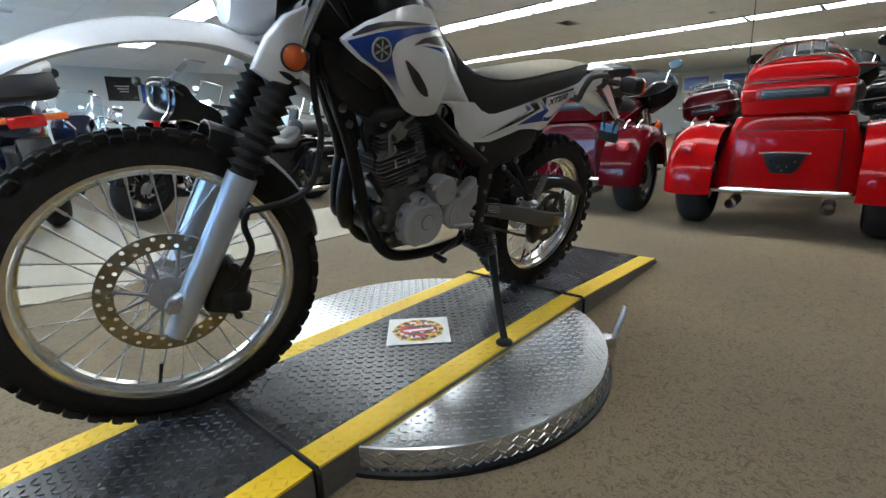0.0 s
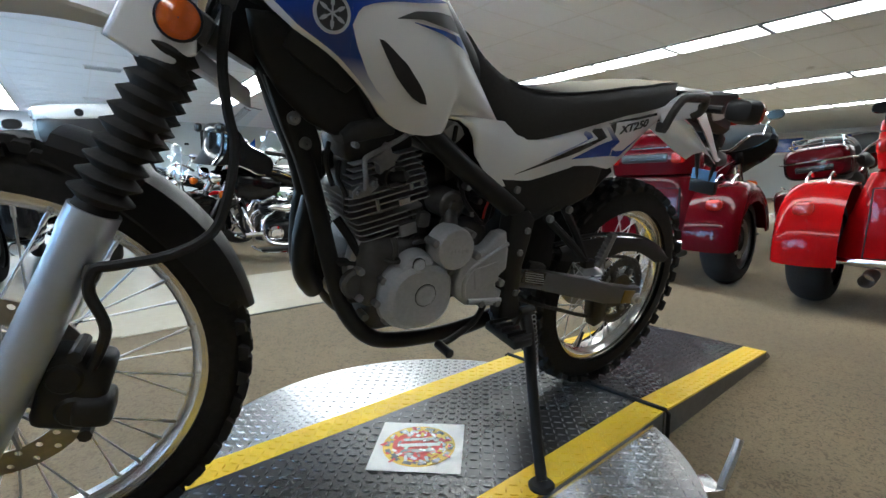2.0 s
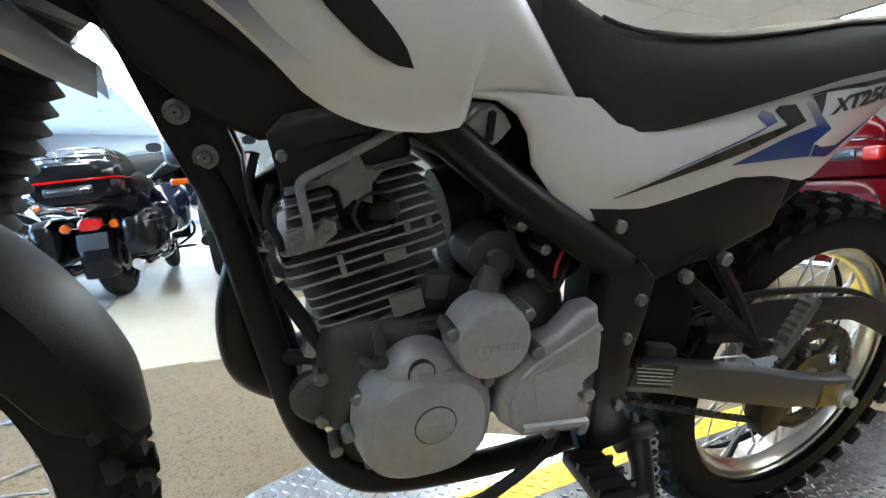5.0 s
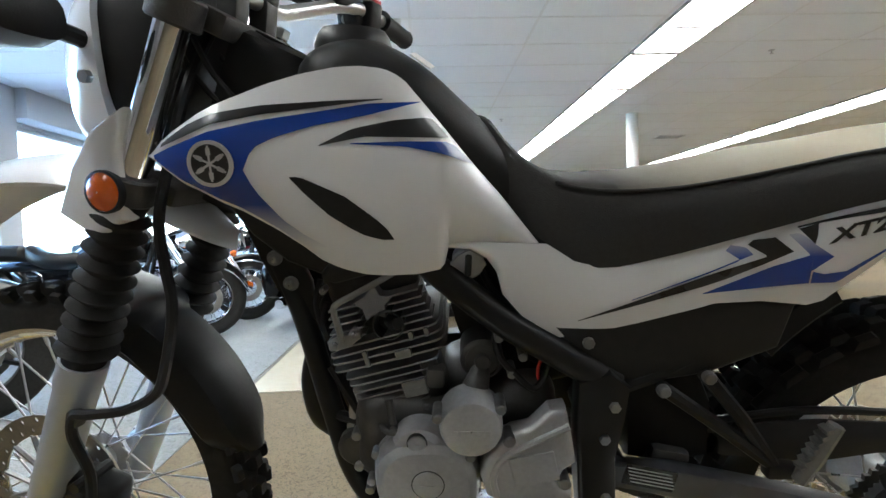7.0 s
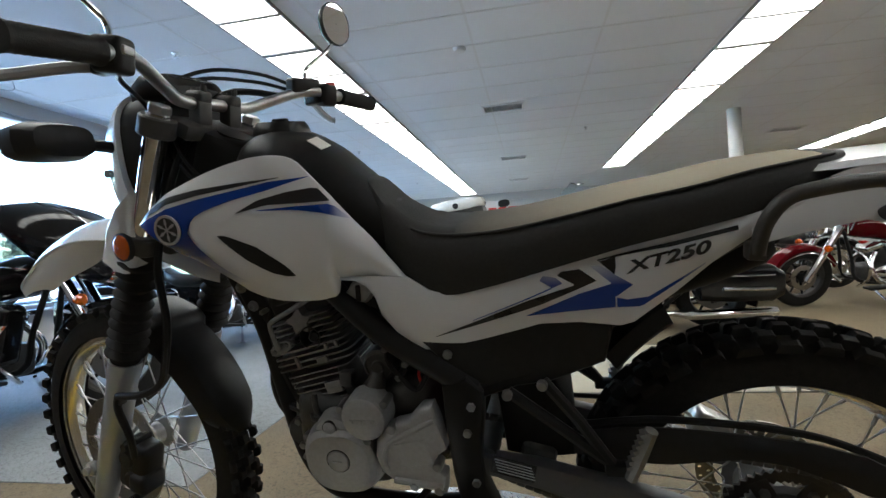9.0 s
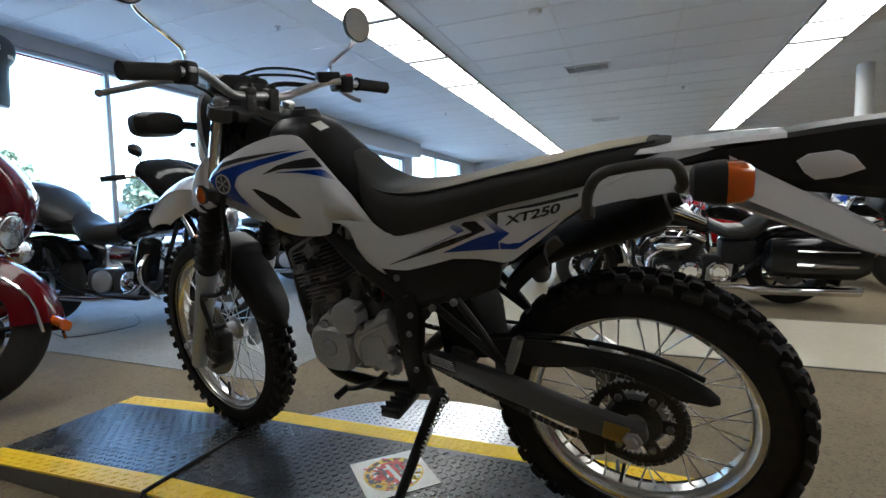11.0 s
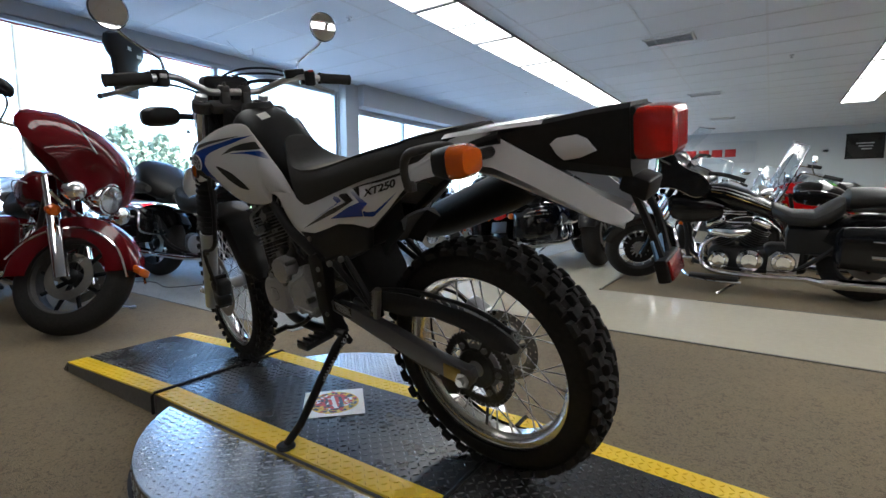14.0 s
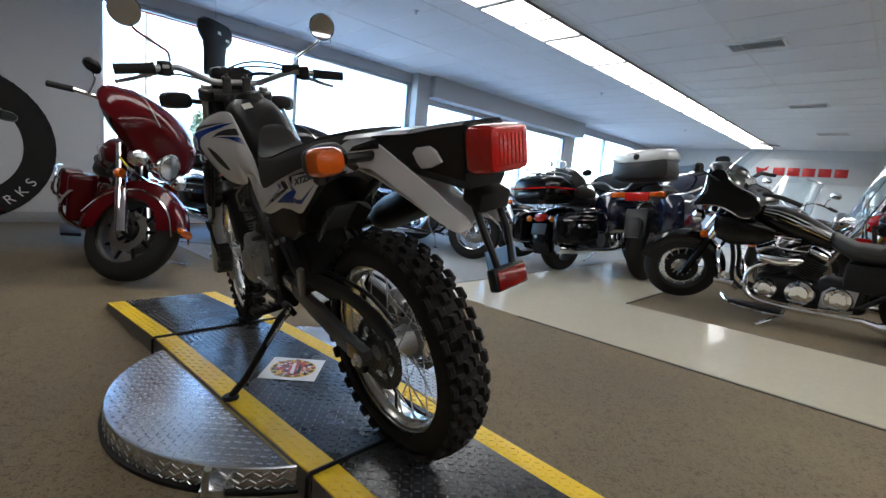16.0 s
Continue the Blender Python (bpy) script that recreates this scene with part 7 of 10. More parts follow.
GREEN = surf("lime_green_paint", (0.12, 0.5, 0.03), 0.18, 0, 0.06, coat=0.8)
WHITE_GLOSS = surf("gloss_white_paint", (0.75, 0.75, 0.75), 0.14, 0, 0.04, coat=0.8)
ROYAL = surf("royal_blue_paint", (0.015, 0.07, 0.42), 0.18, 0, 0.06, coat=0.8)


def road_wheel(parent, name, x, R, half, style="cast", steer=None, z=None, y=0.0, white=False):
    """A road wheel: tyre, rim with cast or wire spokes, and brake disc."""
    z = R if z is None else z
    w = new(name)
    w.parent = parent
    m = Matrix.Translation((x, y, z)) @ Matrix.Rotation(radians(90), 4, "X")
    w.matrix_basis = steer @ m if steer else m
    rr = R * 0.66
    bm = B()
    sec = []
    for k in range(11):
        a = math.pi * k / 10
        sec.append((rr + (R - rr) * math.sin(a) ** 0.6, half * math.cos(a)))
    lathe(bm, sec, None, 44)
    part("tyre", bm, RUBBER, w)
    if white:
        bm = B()
        lathe(bm, [(rr + 0.02, half * 0.985), (rr + 0.05, half * 0.97)], None, 44)
        part("white_wall", bm, CREAM, w)
    bm = B()
    lathe(bm, [(rr + 0.008, half * 0.8), (rr - 0.006, half * 0.76), (rr - 0.02, half * 0.5), (rr - 0.02, -half * 0.5), (rr - 0.006, -half * 0.76), (rr + 0.008, -half * 0.8)], None, 40)
    part("rim", bm, CHROME if style == "wire" else GREY_PLASTIC if style == "thin" else DARK_ALLOY, w)
    bm = B()
    n = {"cast": 9, "thin": 14}.get(style, 28)
    for k in range(n):
        a = 2 * math.pi * k / n
        if style != "wire":
            tube(bm, [(0.04 * math.cos(a), 0.04 * math.sin(a), 0), (rr * 0.96 * math.cos(a), rr * 0.96 * math.sin(a), 0)], [0.014, 0.011] if style == "cast" else [0.007, 0.006], 6)
        else:
            b = a + (0.5 if k % 2 else -0.5)
            tube(bm, [(0.04 * math.cos(b), 0.04 * math.sin(b), 0.03 if k % 4 < 2 else -0.03), (rr * 0.97 * math.cos(a), rr * 0.97 * math.sin(a), 0)], 0.0025, 4)
    lathe(bm, [(0.02, half * 0.8), (0.05, half * 0.6), (0.045, -half * 0.6), (0.02, -half * 0.8)], None, 18, True)
    part("spokes", bm, CHROME if style == "wire" else SATIN if style == "cast" else STEEL, w)
    for s in (-1, 1):
        bm = B()
        lathe(bm, [(0.085, s * half * 0.72), (0.135, s * half * 0.72), (0.135, s * (half * 0.72 + 0.005)), (0.085, s * (half * 0.72 + 0.005))], None, 28)
        part("brake_disc", bm, SATIN if style == "thin" else DISC_STEEL, w)
    return w


def stack(bm, levels, power=5.0, n=36):
    """A boxy hull from rounded outlines (height, centre x, half length, half width)."""
    loops = []
    for z, xc, hx, hy in levels:
        loop = []
        for k in range(n):
            a = 2 * math.pi * k / n
            c, sn = math.cos(a), math.sin(a)
            loop.append((xc + hx * math.copysign(abs(c) ** (2 / power), c), hy * math.copysign(abs(sn) ** (2 / power), sn), z))
        loops.append(loop)
    rings(bm, loops)
    return bm


def arc_fender(bm, x, z, r, half, a0, a1, n=16, skirt=0.06):
    loops = []
    for k in range(n + 1):
        a = radians(a0 + (a1 - a0) * k / n)
        c, s = math.cos(a), math.sin(a)
        loop = []
        for t, o in ((-1, -skirt), (-1, -0.02), (-0.85, 0.0), (-0.4, 0.012), (0.4, 0.012), (0.85, 0.0), (1, -0.02), (1, -skirt), (0.95, -skirt), (0.9, -0.012), (0, 0.004), (-0.9, -0.012), (-0.95, -skirt)):
            loop.append((x + (r + o) * c, t * half, z + (r + o) * s))
        loops.append(loop)
    return rings(bm, loops)


def cruiser(label, x, y, heading, paint, *, wb=1.62, fairing=None, screen=False, bags=False, trunk=False, trike=False, pillion=True, wire=False, white=False, spots=False, stripe=None, lean=7, steer=8, sissy=False, group="parked motorcycles", category="motorcycle", R=0.325, crash=True, big=1.0, antenna=False):
    """A large road motorcycle whose front tyre stands at x, y and which points along heading (degrees from +x)."""
    hd = radians(heading)
    fwd = Vector((math.cos(hd), math.sin(hd), 0))
    mid = Vector((x, y, 0)) - fwd * (wb / 2)
    m = Matrix.Translation((mid.x, mid.y, 0.001)) @ Matrix.Rotation(hd + math.pi, 4, "Z") @ Matrix.Rotation(radians(0 if trike else lean), 4, "X")
    t = thing("three_wheeler" if trike else "road_motorcycle", label, "trike" if trike else category, m, group)
    fx, rx = -wb / 2, wb / 2
    ax = Vector((0.5, 0, 0.866)).normalized()
    hp = Vector((fx + 0.33, 0, 0.86))
    S = Matrix.Translation(hp) @ Matrix.Rotation(radians(steer), 4, ax) @ Matrix.Translation(-hp)

    def fp(name, bm, mat, label="", parent=None):
        bmesh.ops.transform(bm, matrix=S, verts=bm.verts)
        return part(name, bm, mat, parent or t, label)

    road_wheel(t, "front_wheel", fx, R, 0.065, "wire" if wire else "cast", S, None, 0, white)
    if not trike:
        road_wheel(t, "rear_wheel", rx, R, 0.08, "wire" if wire else "cast", None, None, 0, white)
    # front end
    bm = arc_fender(B(), fx, R, R + 0.025, 0.085, 165, -12 if fairing else 20, 18, 0.135 if fairing else 0.05)
    fp("front_fender", bm, paint, "painted front fender")
    bm = B()
    for s in (-1, 1):
        tube(bm, spline([(fx + (R + 0.045) * math.cos(radians(a)), s * 0.088, R - 0.09 + (R + 0.04) * math.sin(radians(a))) for a in (158, 130, 100, 70, 40, 18)], 3), 0.007, 6)
    fp("fender_trim", bm, CHROME, "chrome fender trim")
    for s in (-1, 1):
        a = Vector((fx, s * 0.105, R))
        bm = B()
        tube(bm, [a - ax * 0.03, a + ax * 0.28, a + ax * 0.3, a + ax * 0.62], [0.038, 0.041, 0.034, 0.034], 14)
        fp("fork_leg", bm, CHROME, "chrome fork leg")
        bm = B()
        lathe(bm, [(0.001, 0.03), (0.03, 0.024), (0.036, 0.0), (0.02, -0.03), (0.001, -0.035)], Matrix.Translation((fx + 0.12, s * 0.2, 0.66)) @ Matrix.Rotation(radians(-90), 4, "Y"), 16)
        fp("indicator", bm, AMBER, "amber indicator")
    # headlamp and spots
    lx = 0.0 if fairing else 0.1
    bm = B()
    lathe(bm, [(0.088, 0.022), (0.097, 0.02), (0.1, 0.0), (0.1, -0.04), (0.06, -0.12), (0.001, -0.13)], Matrix.Translation((fx + lx, 0, 0.83)) @ Matrix.Rotation(radians(-90), 4, "Y"), 28)
    lamp = fp("headlamp_shell", bm, CHROME, "headlamp shell")
    bm = B()
    lathe(bm, [(0.001, 0.032), (0.05, 0.03), (0.08, 0.024), (0.088, 0.008)], Matrix.Translation((fx + lx - 0.002, 0, 0.83)) @ Matrix.Rotation(radians(-90), 4, "Y"), 28)
    fp("headlamp_lens", bm, LAMP_GLASS, parent=lamp)
    if spots:
        bm = B()
        body(bm, [(fx - 0.385, 0.425, 0.03, 0.014), (fx - 0.378, 0.428, 0.05, 0.024), (fx - 0.34, 0.44, 0.06, 0.026), (fx - 0.325, 0.45, 0.04, 0.016)], 12, 3)
        fp("fender_lamp", bm, AMBER, "amber fender tip lamp")
        for s in (-1, 1):
            bm = B()
            lathe(bm, [(0.001, 0.03), (0.04, 0.024), (0.055, 0.005), (0.06, -0.01), (0.05, -0.05), (0.001, -0.07)], Matrix.Translation((fx + lx + 0.03, s * 0.2, 0.79)) @ Matrix.Rotation(radians(-90), 4, "Y"), 22)
            sp = fp("spot_lamp", bm, CHROME, "chrome spot lamp")
            bm = B()
            lathe(bm, [(0.001, 0.034), (0.03, 0.03), (0.048, 0.016)], Matrix.Translation((fx + lx + 0.027, s * 0.2, 0.79)) @ Matrix.Rotation(radians(-90), 4, "Y"), 22)
            fp("spot_lens", bm, LAMP_GLASS, parent=sp)
        bm = B()
        tube(bm, spline([(fx + 0.16, -0.22, 0.76), (fx + 0.13, -0.1, 0.71), (fx + 0.12, 0, 0.7), (fx + 0.13, 0.1, 0.71), (fx + 0.16, 0.22, 0.76)], 4), 0.012, 8)
        fp("lamp_bar", bm, CHROME)
    if fairing:
        bm = B()
        loops = []
        for px, zc, w, h in ((fx + 0.01, 0.86, 0.13, 0.1), (fx + 0.02, 0.875, 0.24, 0.15), (fx + 0.055, 0.905, 0.33, 0.19), (fx + 0.12, 0.945, 0.39, 0.225), (fx + 0.22, 0.995, 0.42, 0.215), (fx + 0.31, 1.055, 0.4, 0.145)):
            loop = []
            for k in range(28):
                a = 2 * math.pi * k / 28
                c, s = math.cos(a), math.sin(a)
                wing = 1.0 if s > -0.2 else 1.0 - 0.3 * (-s - 0.2)
                loop.append((px + 0.05 * c * c, w * wing * math.copysign(abs(c) ** 0.8, c), zc + h * math.copysign(abs(s) ** 0.85, s)))
            loops.append(loop)
        for loop in loops:
            for k, (a_, b_, c_) in enumerate(loop):
                loop[k] = (fx + 0.03 + (a_ - fx - 0.03) * big, b_ * (0.5 + 0.5 * big), 1.02 + (c_ - 0.97) * 0.9 + (c_ - 1.08) * 0.25 * (big - 1))
        rings(bm, loops)
        fr = fp("fairing", bm, fairing, "glossy bat-wing fairing")
        bm = B()
        rear = [Vector(p) for p in loops[-1]]
        mid_ = sum(rear, Vector()) / len(rear)
        rings(bm, [[mid_ + (p - mid_) * k_ + Vector((o_, 0, 0)) for p in rear] for k_, o_ in ((0.97, 0.003), (0.96, 0.02), (0.7, 0.03))])
        fp("inner_fairing", bm, LEATHER, "black inner fairing", fr)
        for s in (-1, 1):
            bm = B()
            kk = 4 if s > 0 else 10
            mid_ = Vector((fx + 0.3, 0, 1.0))
            tube(bm, spline([p + (p - mid_).normalized() * 0.002 for p in (Vector(loop[kk]) for loop in loops[1:])], 4), 0.0028, 6)
            fp("fairing_stripe", bm, stripe or CHROME, "pinstripe", fr)
        bm = B()
        sc = []
        for j in range(8):
            u = j / 7
            row = []
            for k in range(13):
                v = (k - 6) / 6
                row.append((fx + 0.16 + 0.16 * u + 0.1 * v * v, v * (0.3 - 0.06 * u), 1.1 + 0.16 * u - 0.05 * v * v))
            sc.append(row)
        rings(bm, sc, False, False)
        fp("windscreen", bm, SMOKE, "low smoked windscreen").visible_shadow = False
    elif screen:
        bm = B()
        sc = []
        for j in range(9):
            u = j / 8
            sc.append([(fx + 0.16 + 0.2 * u + 0.1 * v * v, v * (0.28 - 0.05 * u * u), 0.88 + 0.5 * u - 0.03 * v * v) for v in ((k - 6) / 6 for k in range(13))])
        rings(bm, sc, False, False)
        ws = fp("windscreen", bm, GLASS, "tall clear windscreen")
        ws.visible_shadow = False
        bm = B()
        tube(bm, spline([sc[j][0] for j in range(9)] + [sc[8][k] for k in range(1, 13)] + [sc[j][12] for j in range(7, -1, -1)], 1), 0.008, 6)
        for s in (-1, 1):
            tube(bm, [(fx + 0.3, s * 0.2, 0.8), (fx + 0.28, s * 0.2, 1.1)], 0.008, 6)
        fp("screen_frame", bm, CHROME, parent=ws)
    # bars, grips, mirrors
    bm = B()
    tube(bm, spline([(fx + 0.68, -0.42, 1.04), (fx + 0.56, -0.36, 1.07), (fx + 0.42, -0.22, 1.09), (fx + 0.4, -0.08, 0.99), (fx + 0.4, 0, 0.98), (fx + 0.4, 0.08, 0.99), (fx + 0.42, 0.22, 1.09), (fx + 0.56, 0.36, 1.07), (fx + 0.68, 0.42, 1.04)], 4), 0.014, 8)
    fp("handlebar", bm, CHROME, "chrome handlebar")
    for s in (-1, 1):
        bm = B()
        tube(bm, [(fx + 0.57, s * 0.365, 1.068), (fx + 0.7, s * 0.43, 1.036)], 0.02, 10)
        fp("grip", bm, GRIP)
        bm = B()
        tube(bm, spline([(fx + 0.5, s * 0.33, 1.08), (fx + 0.47, s * 0.36, 1.17), (fx + 0.48, s * 0.4, 1.22)], 4), 0.006, 6)
        mi = fp("mirror", bm, CHROME, "chrome mirror")
        bm = B()
        body(bm, [(fx + 0.455, 1.24, 0.035, 0.025, s * 0.42), (fx + 0.465, 1.24, 0.065, 0.042, s * 0.42), (fx + 0.485, 1.24, 0.06, 0.038, s * 0.42)], 16, 2.4)
        fp("mirror_shell", bm, GLOSS_BLACK if fairing else CHROME, parent=mi)
    # tank, seat
    bm = B()
    body(bm, [(fx + 0.4, 0.84, 0.06, 0.06), (fx + 0.43, 0.84, 0.11, 0.1), (fx + 0.52, 0.84, 0.155, 0.125), (fx + 0.66, 0.82, 0.165, 0.125), (fx + 0.8, 0.77, 0.14, 0.105), (fx + 0.92, 0.71, 0.09, 0.07), (fx + 0.97, 0.69, 0.04, 0.03)], 24, 2.3)
    tk = part("tank", bm, paint, t, "painted fuel tank")
    bm = B()
    body(bm, [(fx + 0.5, 0.955, 0.03, 0.012), (fx + 0.6, 0.95, 0.05, 0.016), (fx + 0.78, 0.88, 0.04, 0.016), (fx + 0.85, 0.83, 0.02, 0.01)], 14, 2.5)
    part("console", bm, CHROME, tk)
    for s in (-1, 1):
        bm = B()
        tube(bm, spline([(fx + 0.45, s * 0.13, 0.87), (fx + 0.58, s * 0.172, 0.885), (fx + 0.75, s * 0.16, 0.84), (fx + 0.9, s * 0.1, 0.75)], 4), 0.004, 5)
        part("pinstripe", bm, stripe or CHROME, tk)
    bm = B()
    body(bm, [(fx + 0.84, 0.715, 0.06, 0.04), (fx + 0.9, 0.71, 0.12, 0.06), (fx + 1.02, 0.695, 0.175, 0.062), (fx + 1.14, 0.71, 0.17, 0.07), (fx + 1.22, 0.76, 0.13, 0.075), (fx + 1.26, 0.775, 0.06, 0.05)], 20, 2.6)
    if trunk and not trike:
        bmesh.ops.transform(bm, matrix=Matrix.Translation((fx + 1.05, 0, 0.7)) @ Matrix.Diagonal((1.1, 1.1, 1.35, 1)) @ Matrix.Translation((-fx - 1.05, 0, -0.69)), verts=bm.verts)
    part("seat", bm, LEATHER, t, "black leather rider seat")
    if pillion:
        bm = B()
        body(bm, [(fx + 1.22, 0.75, 0.08, 0.05), (fx + 1.27, 0.765, 0.14, 0.065), (fx + 1.4, 0.775, 0.155, 0.06), (fx + 1.52, 0.77, 0.13, 0.055), (fx + 1.56, 0.765, 0.07, 0.035)], 18, 2.6)
        part("pillion_seat", bm, LEATHER, t, "black leather pillion seat")
    if sissy:
        bm = B()
        tube(bm, spline([(fx + 1.5, -0.13, 0.7), (fx + 1.58, -0.12, 1.0), (fx + 1.6, 0, 1.1), (fx + 1.58, 0.12, 1.0), (fx + 1.5, 0.13, 0.7)], 5), 0.01, 8)
        part("sissy_bar", bm, CHROME, t, "chrome backrest bar")
        bm = B()
        box(bm, (fx + 1.56, 0, 0.98), (0.06, 0.2, 0.17), (0, 8, 0), 0.025, 3)
        part("backrest", bm, LEATHER, t)
    # engine: V-twin
    ex, ez = fx + 0.74, 0.4
    bm = B()
    box(bm, (ex, 0, ez - 0.06), (0.36, 0.22, 0.2), (0, 0, 0), 0.05, 3)
    box(bm, (ex + 0.3, 0, ez - 0.05), (0.26, 0.2, 0.18), (0, 0, 0), 0.05, 3)
    part("crankcase", bm, DARK_ALLOY, t, "dark polished engine case")
    for a in (-23, 23):
        cy = thing("cylinder", "", "")
        cy.parent = t
        for k_ in ("label", "category", "group"):
            if k_ in cy:
                del cy[k_]
        Mx = Matrix.Translation((ex + 0.02, 0, ez)) @ Matrix.Rotation(radians(a), 4, "Y")
        bm = B()
        lathe(bm, [(0.065, 0.02), (0.065, 0.2)], Mx, 18, True)
        part("barrel", bm, GLOSS_BLACK, cy)
        for k in range(8):
            bm = B()
            lathe(bm, [(0.06, 0.05 + 0.018 * k), (0.09, 0.05 + 0.018 * k), (0.09, 0.055 + 0.018 * k), (0.06, 0.055 + 0.018 * k)], Mx, 18)
            part("fin", bm, DARK_ALLOY, cy)
        bm = B()
        box(bm, (0, 0, 0.225), (0.17, 0.15, 0.07), (0, 0, 0), 0.025, 3)
        bmesh.ops.transform(bm, matrix=Mx, verts=bm.verts)
        part("rocker_box", bm, CHROME, cy)
    for s in (-1, 1):
        bm = B()
        lathe(bm, [(0.001, 0.04), (0.07, 0.036), (0.095, 0.02), (0.1, 0.0)], Matrix.Translation((ex - 0.02, s * 0.11, ez - 0.07)) @ Matrix.Rotation(radians(90 if s < 0 else -90), 4, "X"), 26)
        part("engine_cover", bm, CHROME, t, "chrome engine cover")
        bm = B()
        lathe(bm, [(0.001, 0.035), (0.06, 0.03), (0.085, 0.015), (0.09, 0.0)], Matrix.Translation((ex + 0.25, s * 0.11, ez - 0.06)) @ Matrix.Rotation(radians(90 if s < 0 else -90), 4, "X"), 26)
        part("engine_cover", bm, CHROME if s < 0 else ALLOY, t)
        bm = B()
        box(bm, (fx + 0.62, s * 0.3, 0.25), (0.36, 0.12, 0.025), (0, -4, 0), 0.01, 2)
        part("footboard", bm, SATIN, t, "rubber topped footboard")
        if (trunk and not trike) or (spots and fairing):
            bm = B()
            box(bm, (fx + 0.46, s * 0.25, 0.5), (0.1, 0.17, 0.34), (0, -8, 0), 0.04, 3)
            part("leg_shield", bm, paint, t, "painted leg shield")
        if crash:
            bm = B()
            tube(bm, spline([(fx + 0.44, s * 0.08, 0.62), (fx + 0.42, s * 0.26, 0.58), (fx + 0.42, s * 0.36, 0.47), (fx + 0.43, s * 0.33, 0.34), (fx + 0.48, s * 0.12, 0.22)], 5), 0.014, 8)
            part("crash_bar", bm, CHROME, t, "chrome crash bar")
    bm = B()
    body(bm, [(ex - 0.1, ez + 0.15, 0.03, 0.04, 0.14), (ex - 0.08, ez + 0.15, 0.05, 0.07, 0.15), (ex + 0.1, ez + 0.15, 0.05, 0.07, 0.15), (ex + 0.12, ez + 0.15, 0.03, 0.04, 0.14)], 18, 2.6)
    part("air_cleaner", bm, CHROME, t, "chrome air cleaner")
    for k, s in enumerate((1, -1) if trunk or bags else (1,)):
        bm = B()
        tube(bm, spline([(ex - 0.08, s * 0.08, ez + 0.16), (ex - 0.16, s * 0.15, ez + 0.02), (ex - 0.06, s * 0.18, ez - 0.14), (ex + 0.25, s * 0.2, ez - 0.18), (rx - 0.12, s * 0.23, 0.24)], 5), 0.024, 12)
        part("exhaust_pipe", bm, CHROME, t, "chrome exhaust pipe")
        if not trike:
            bm = B()
            tube(bm, [(rx - 0.2, s * 0.23, 0.24), (rx - 0.14, s * 0.235, 0.24), (rx + 0.36, s * 0.245, 0.26), (rx + 0.38, s * 0.245, 0.26)], [0.028, 0.046, 0.05, 0.04], 16)
            part("silencer", bm, CHROME, t, "long chrome silencer")
    bm = B()
    for s in (-1, 1):
        tube(bm, spline([(fx + 0.38, s * 0.05, 0.8), (fx + 0.44, s * 0.09, 0.5), (fx + 0.5, s * 0.1, 0.28), (ex + 0.2, s * 0.1, 0.24), (rx - 0.25, s * 0.11, 0.34), (rx - 0.1, s * 0.11, 0.6)], 4), 0.017, 8)
    tube(bm, [(fx + 0.36, 0, 0.82), (fx + 0.9, 0, 0.66), (rx - 0.05, 0, 0.64)], 0.022, 8)
    part("frame", bm, SATIN, t)
    if not trike:
        bm = arc_fender(B(), rx, R, R + 0.05, 0.11, 150, -20, 16, 0.08)
        part("rear_fender", bm, paint, t, "painted rear fender")
        bm = B()
        body(bm, [(rx + 0.3, 0.6, 0.04, 0.03), (rx + 0.34, 0.59, 0.075, 0.045), (rx + 0.38, 0.58, 0.07, 0.042), (rx + 0.39, 0.58, 0.04, 0.025)], 16, 3)
        part("tail_lamp", bm, RED_LENS, t, "red tail lamp")
        bm = B()
        box(bm, (rx + 0.385, 0, 0.46), (0.012, 0.19, 0.12), (0, -12, 0), 0.004)
        part("plate_panel", bm, GREY_PLASTIC, t, "blank plate panel")
        for s in (-1, 1):
            bm = B()
            lathe(bm, [(0.001, 0.03), (0.028, 0.024), (0.034, 0.0), (0.02, -0.03), (0.001, -0.035)], Matrix.Translation((rx + 0.36, s * 0.15, 0.57)) @ Matrix.Rotation(radians(90), 4, "Y"), 16)
            part("indicator", bm, AMBER, t)
            bm = B()
            tube(bm, [(rx + 0.33, s * 0.02, 0.57), (rx + 0.34, s * 0.15, 0.57)], 0.008, 6)
            part("indicator_stem", bm, CHROME, t)
        bm = B()
        tube(bm, [(fx + 0.6, -0.12, 0.22), (fx + 0.66, -0.3, 0.07)], 0.011, 8)
        box(bm, (fx + 0.67, -0.32, 0.05), (0.07, 0.03, 0.014), (20, 0, 0), 0.003)
        part("side_stand", bm, CHROME, t)
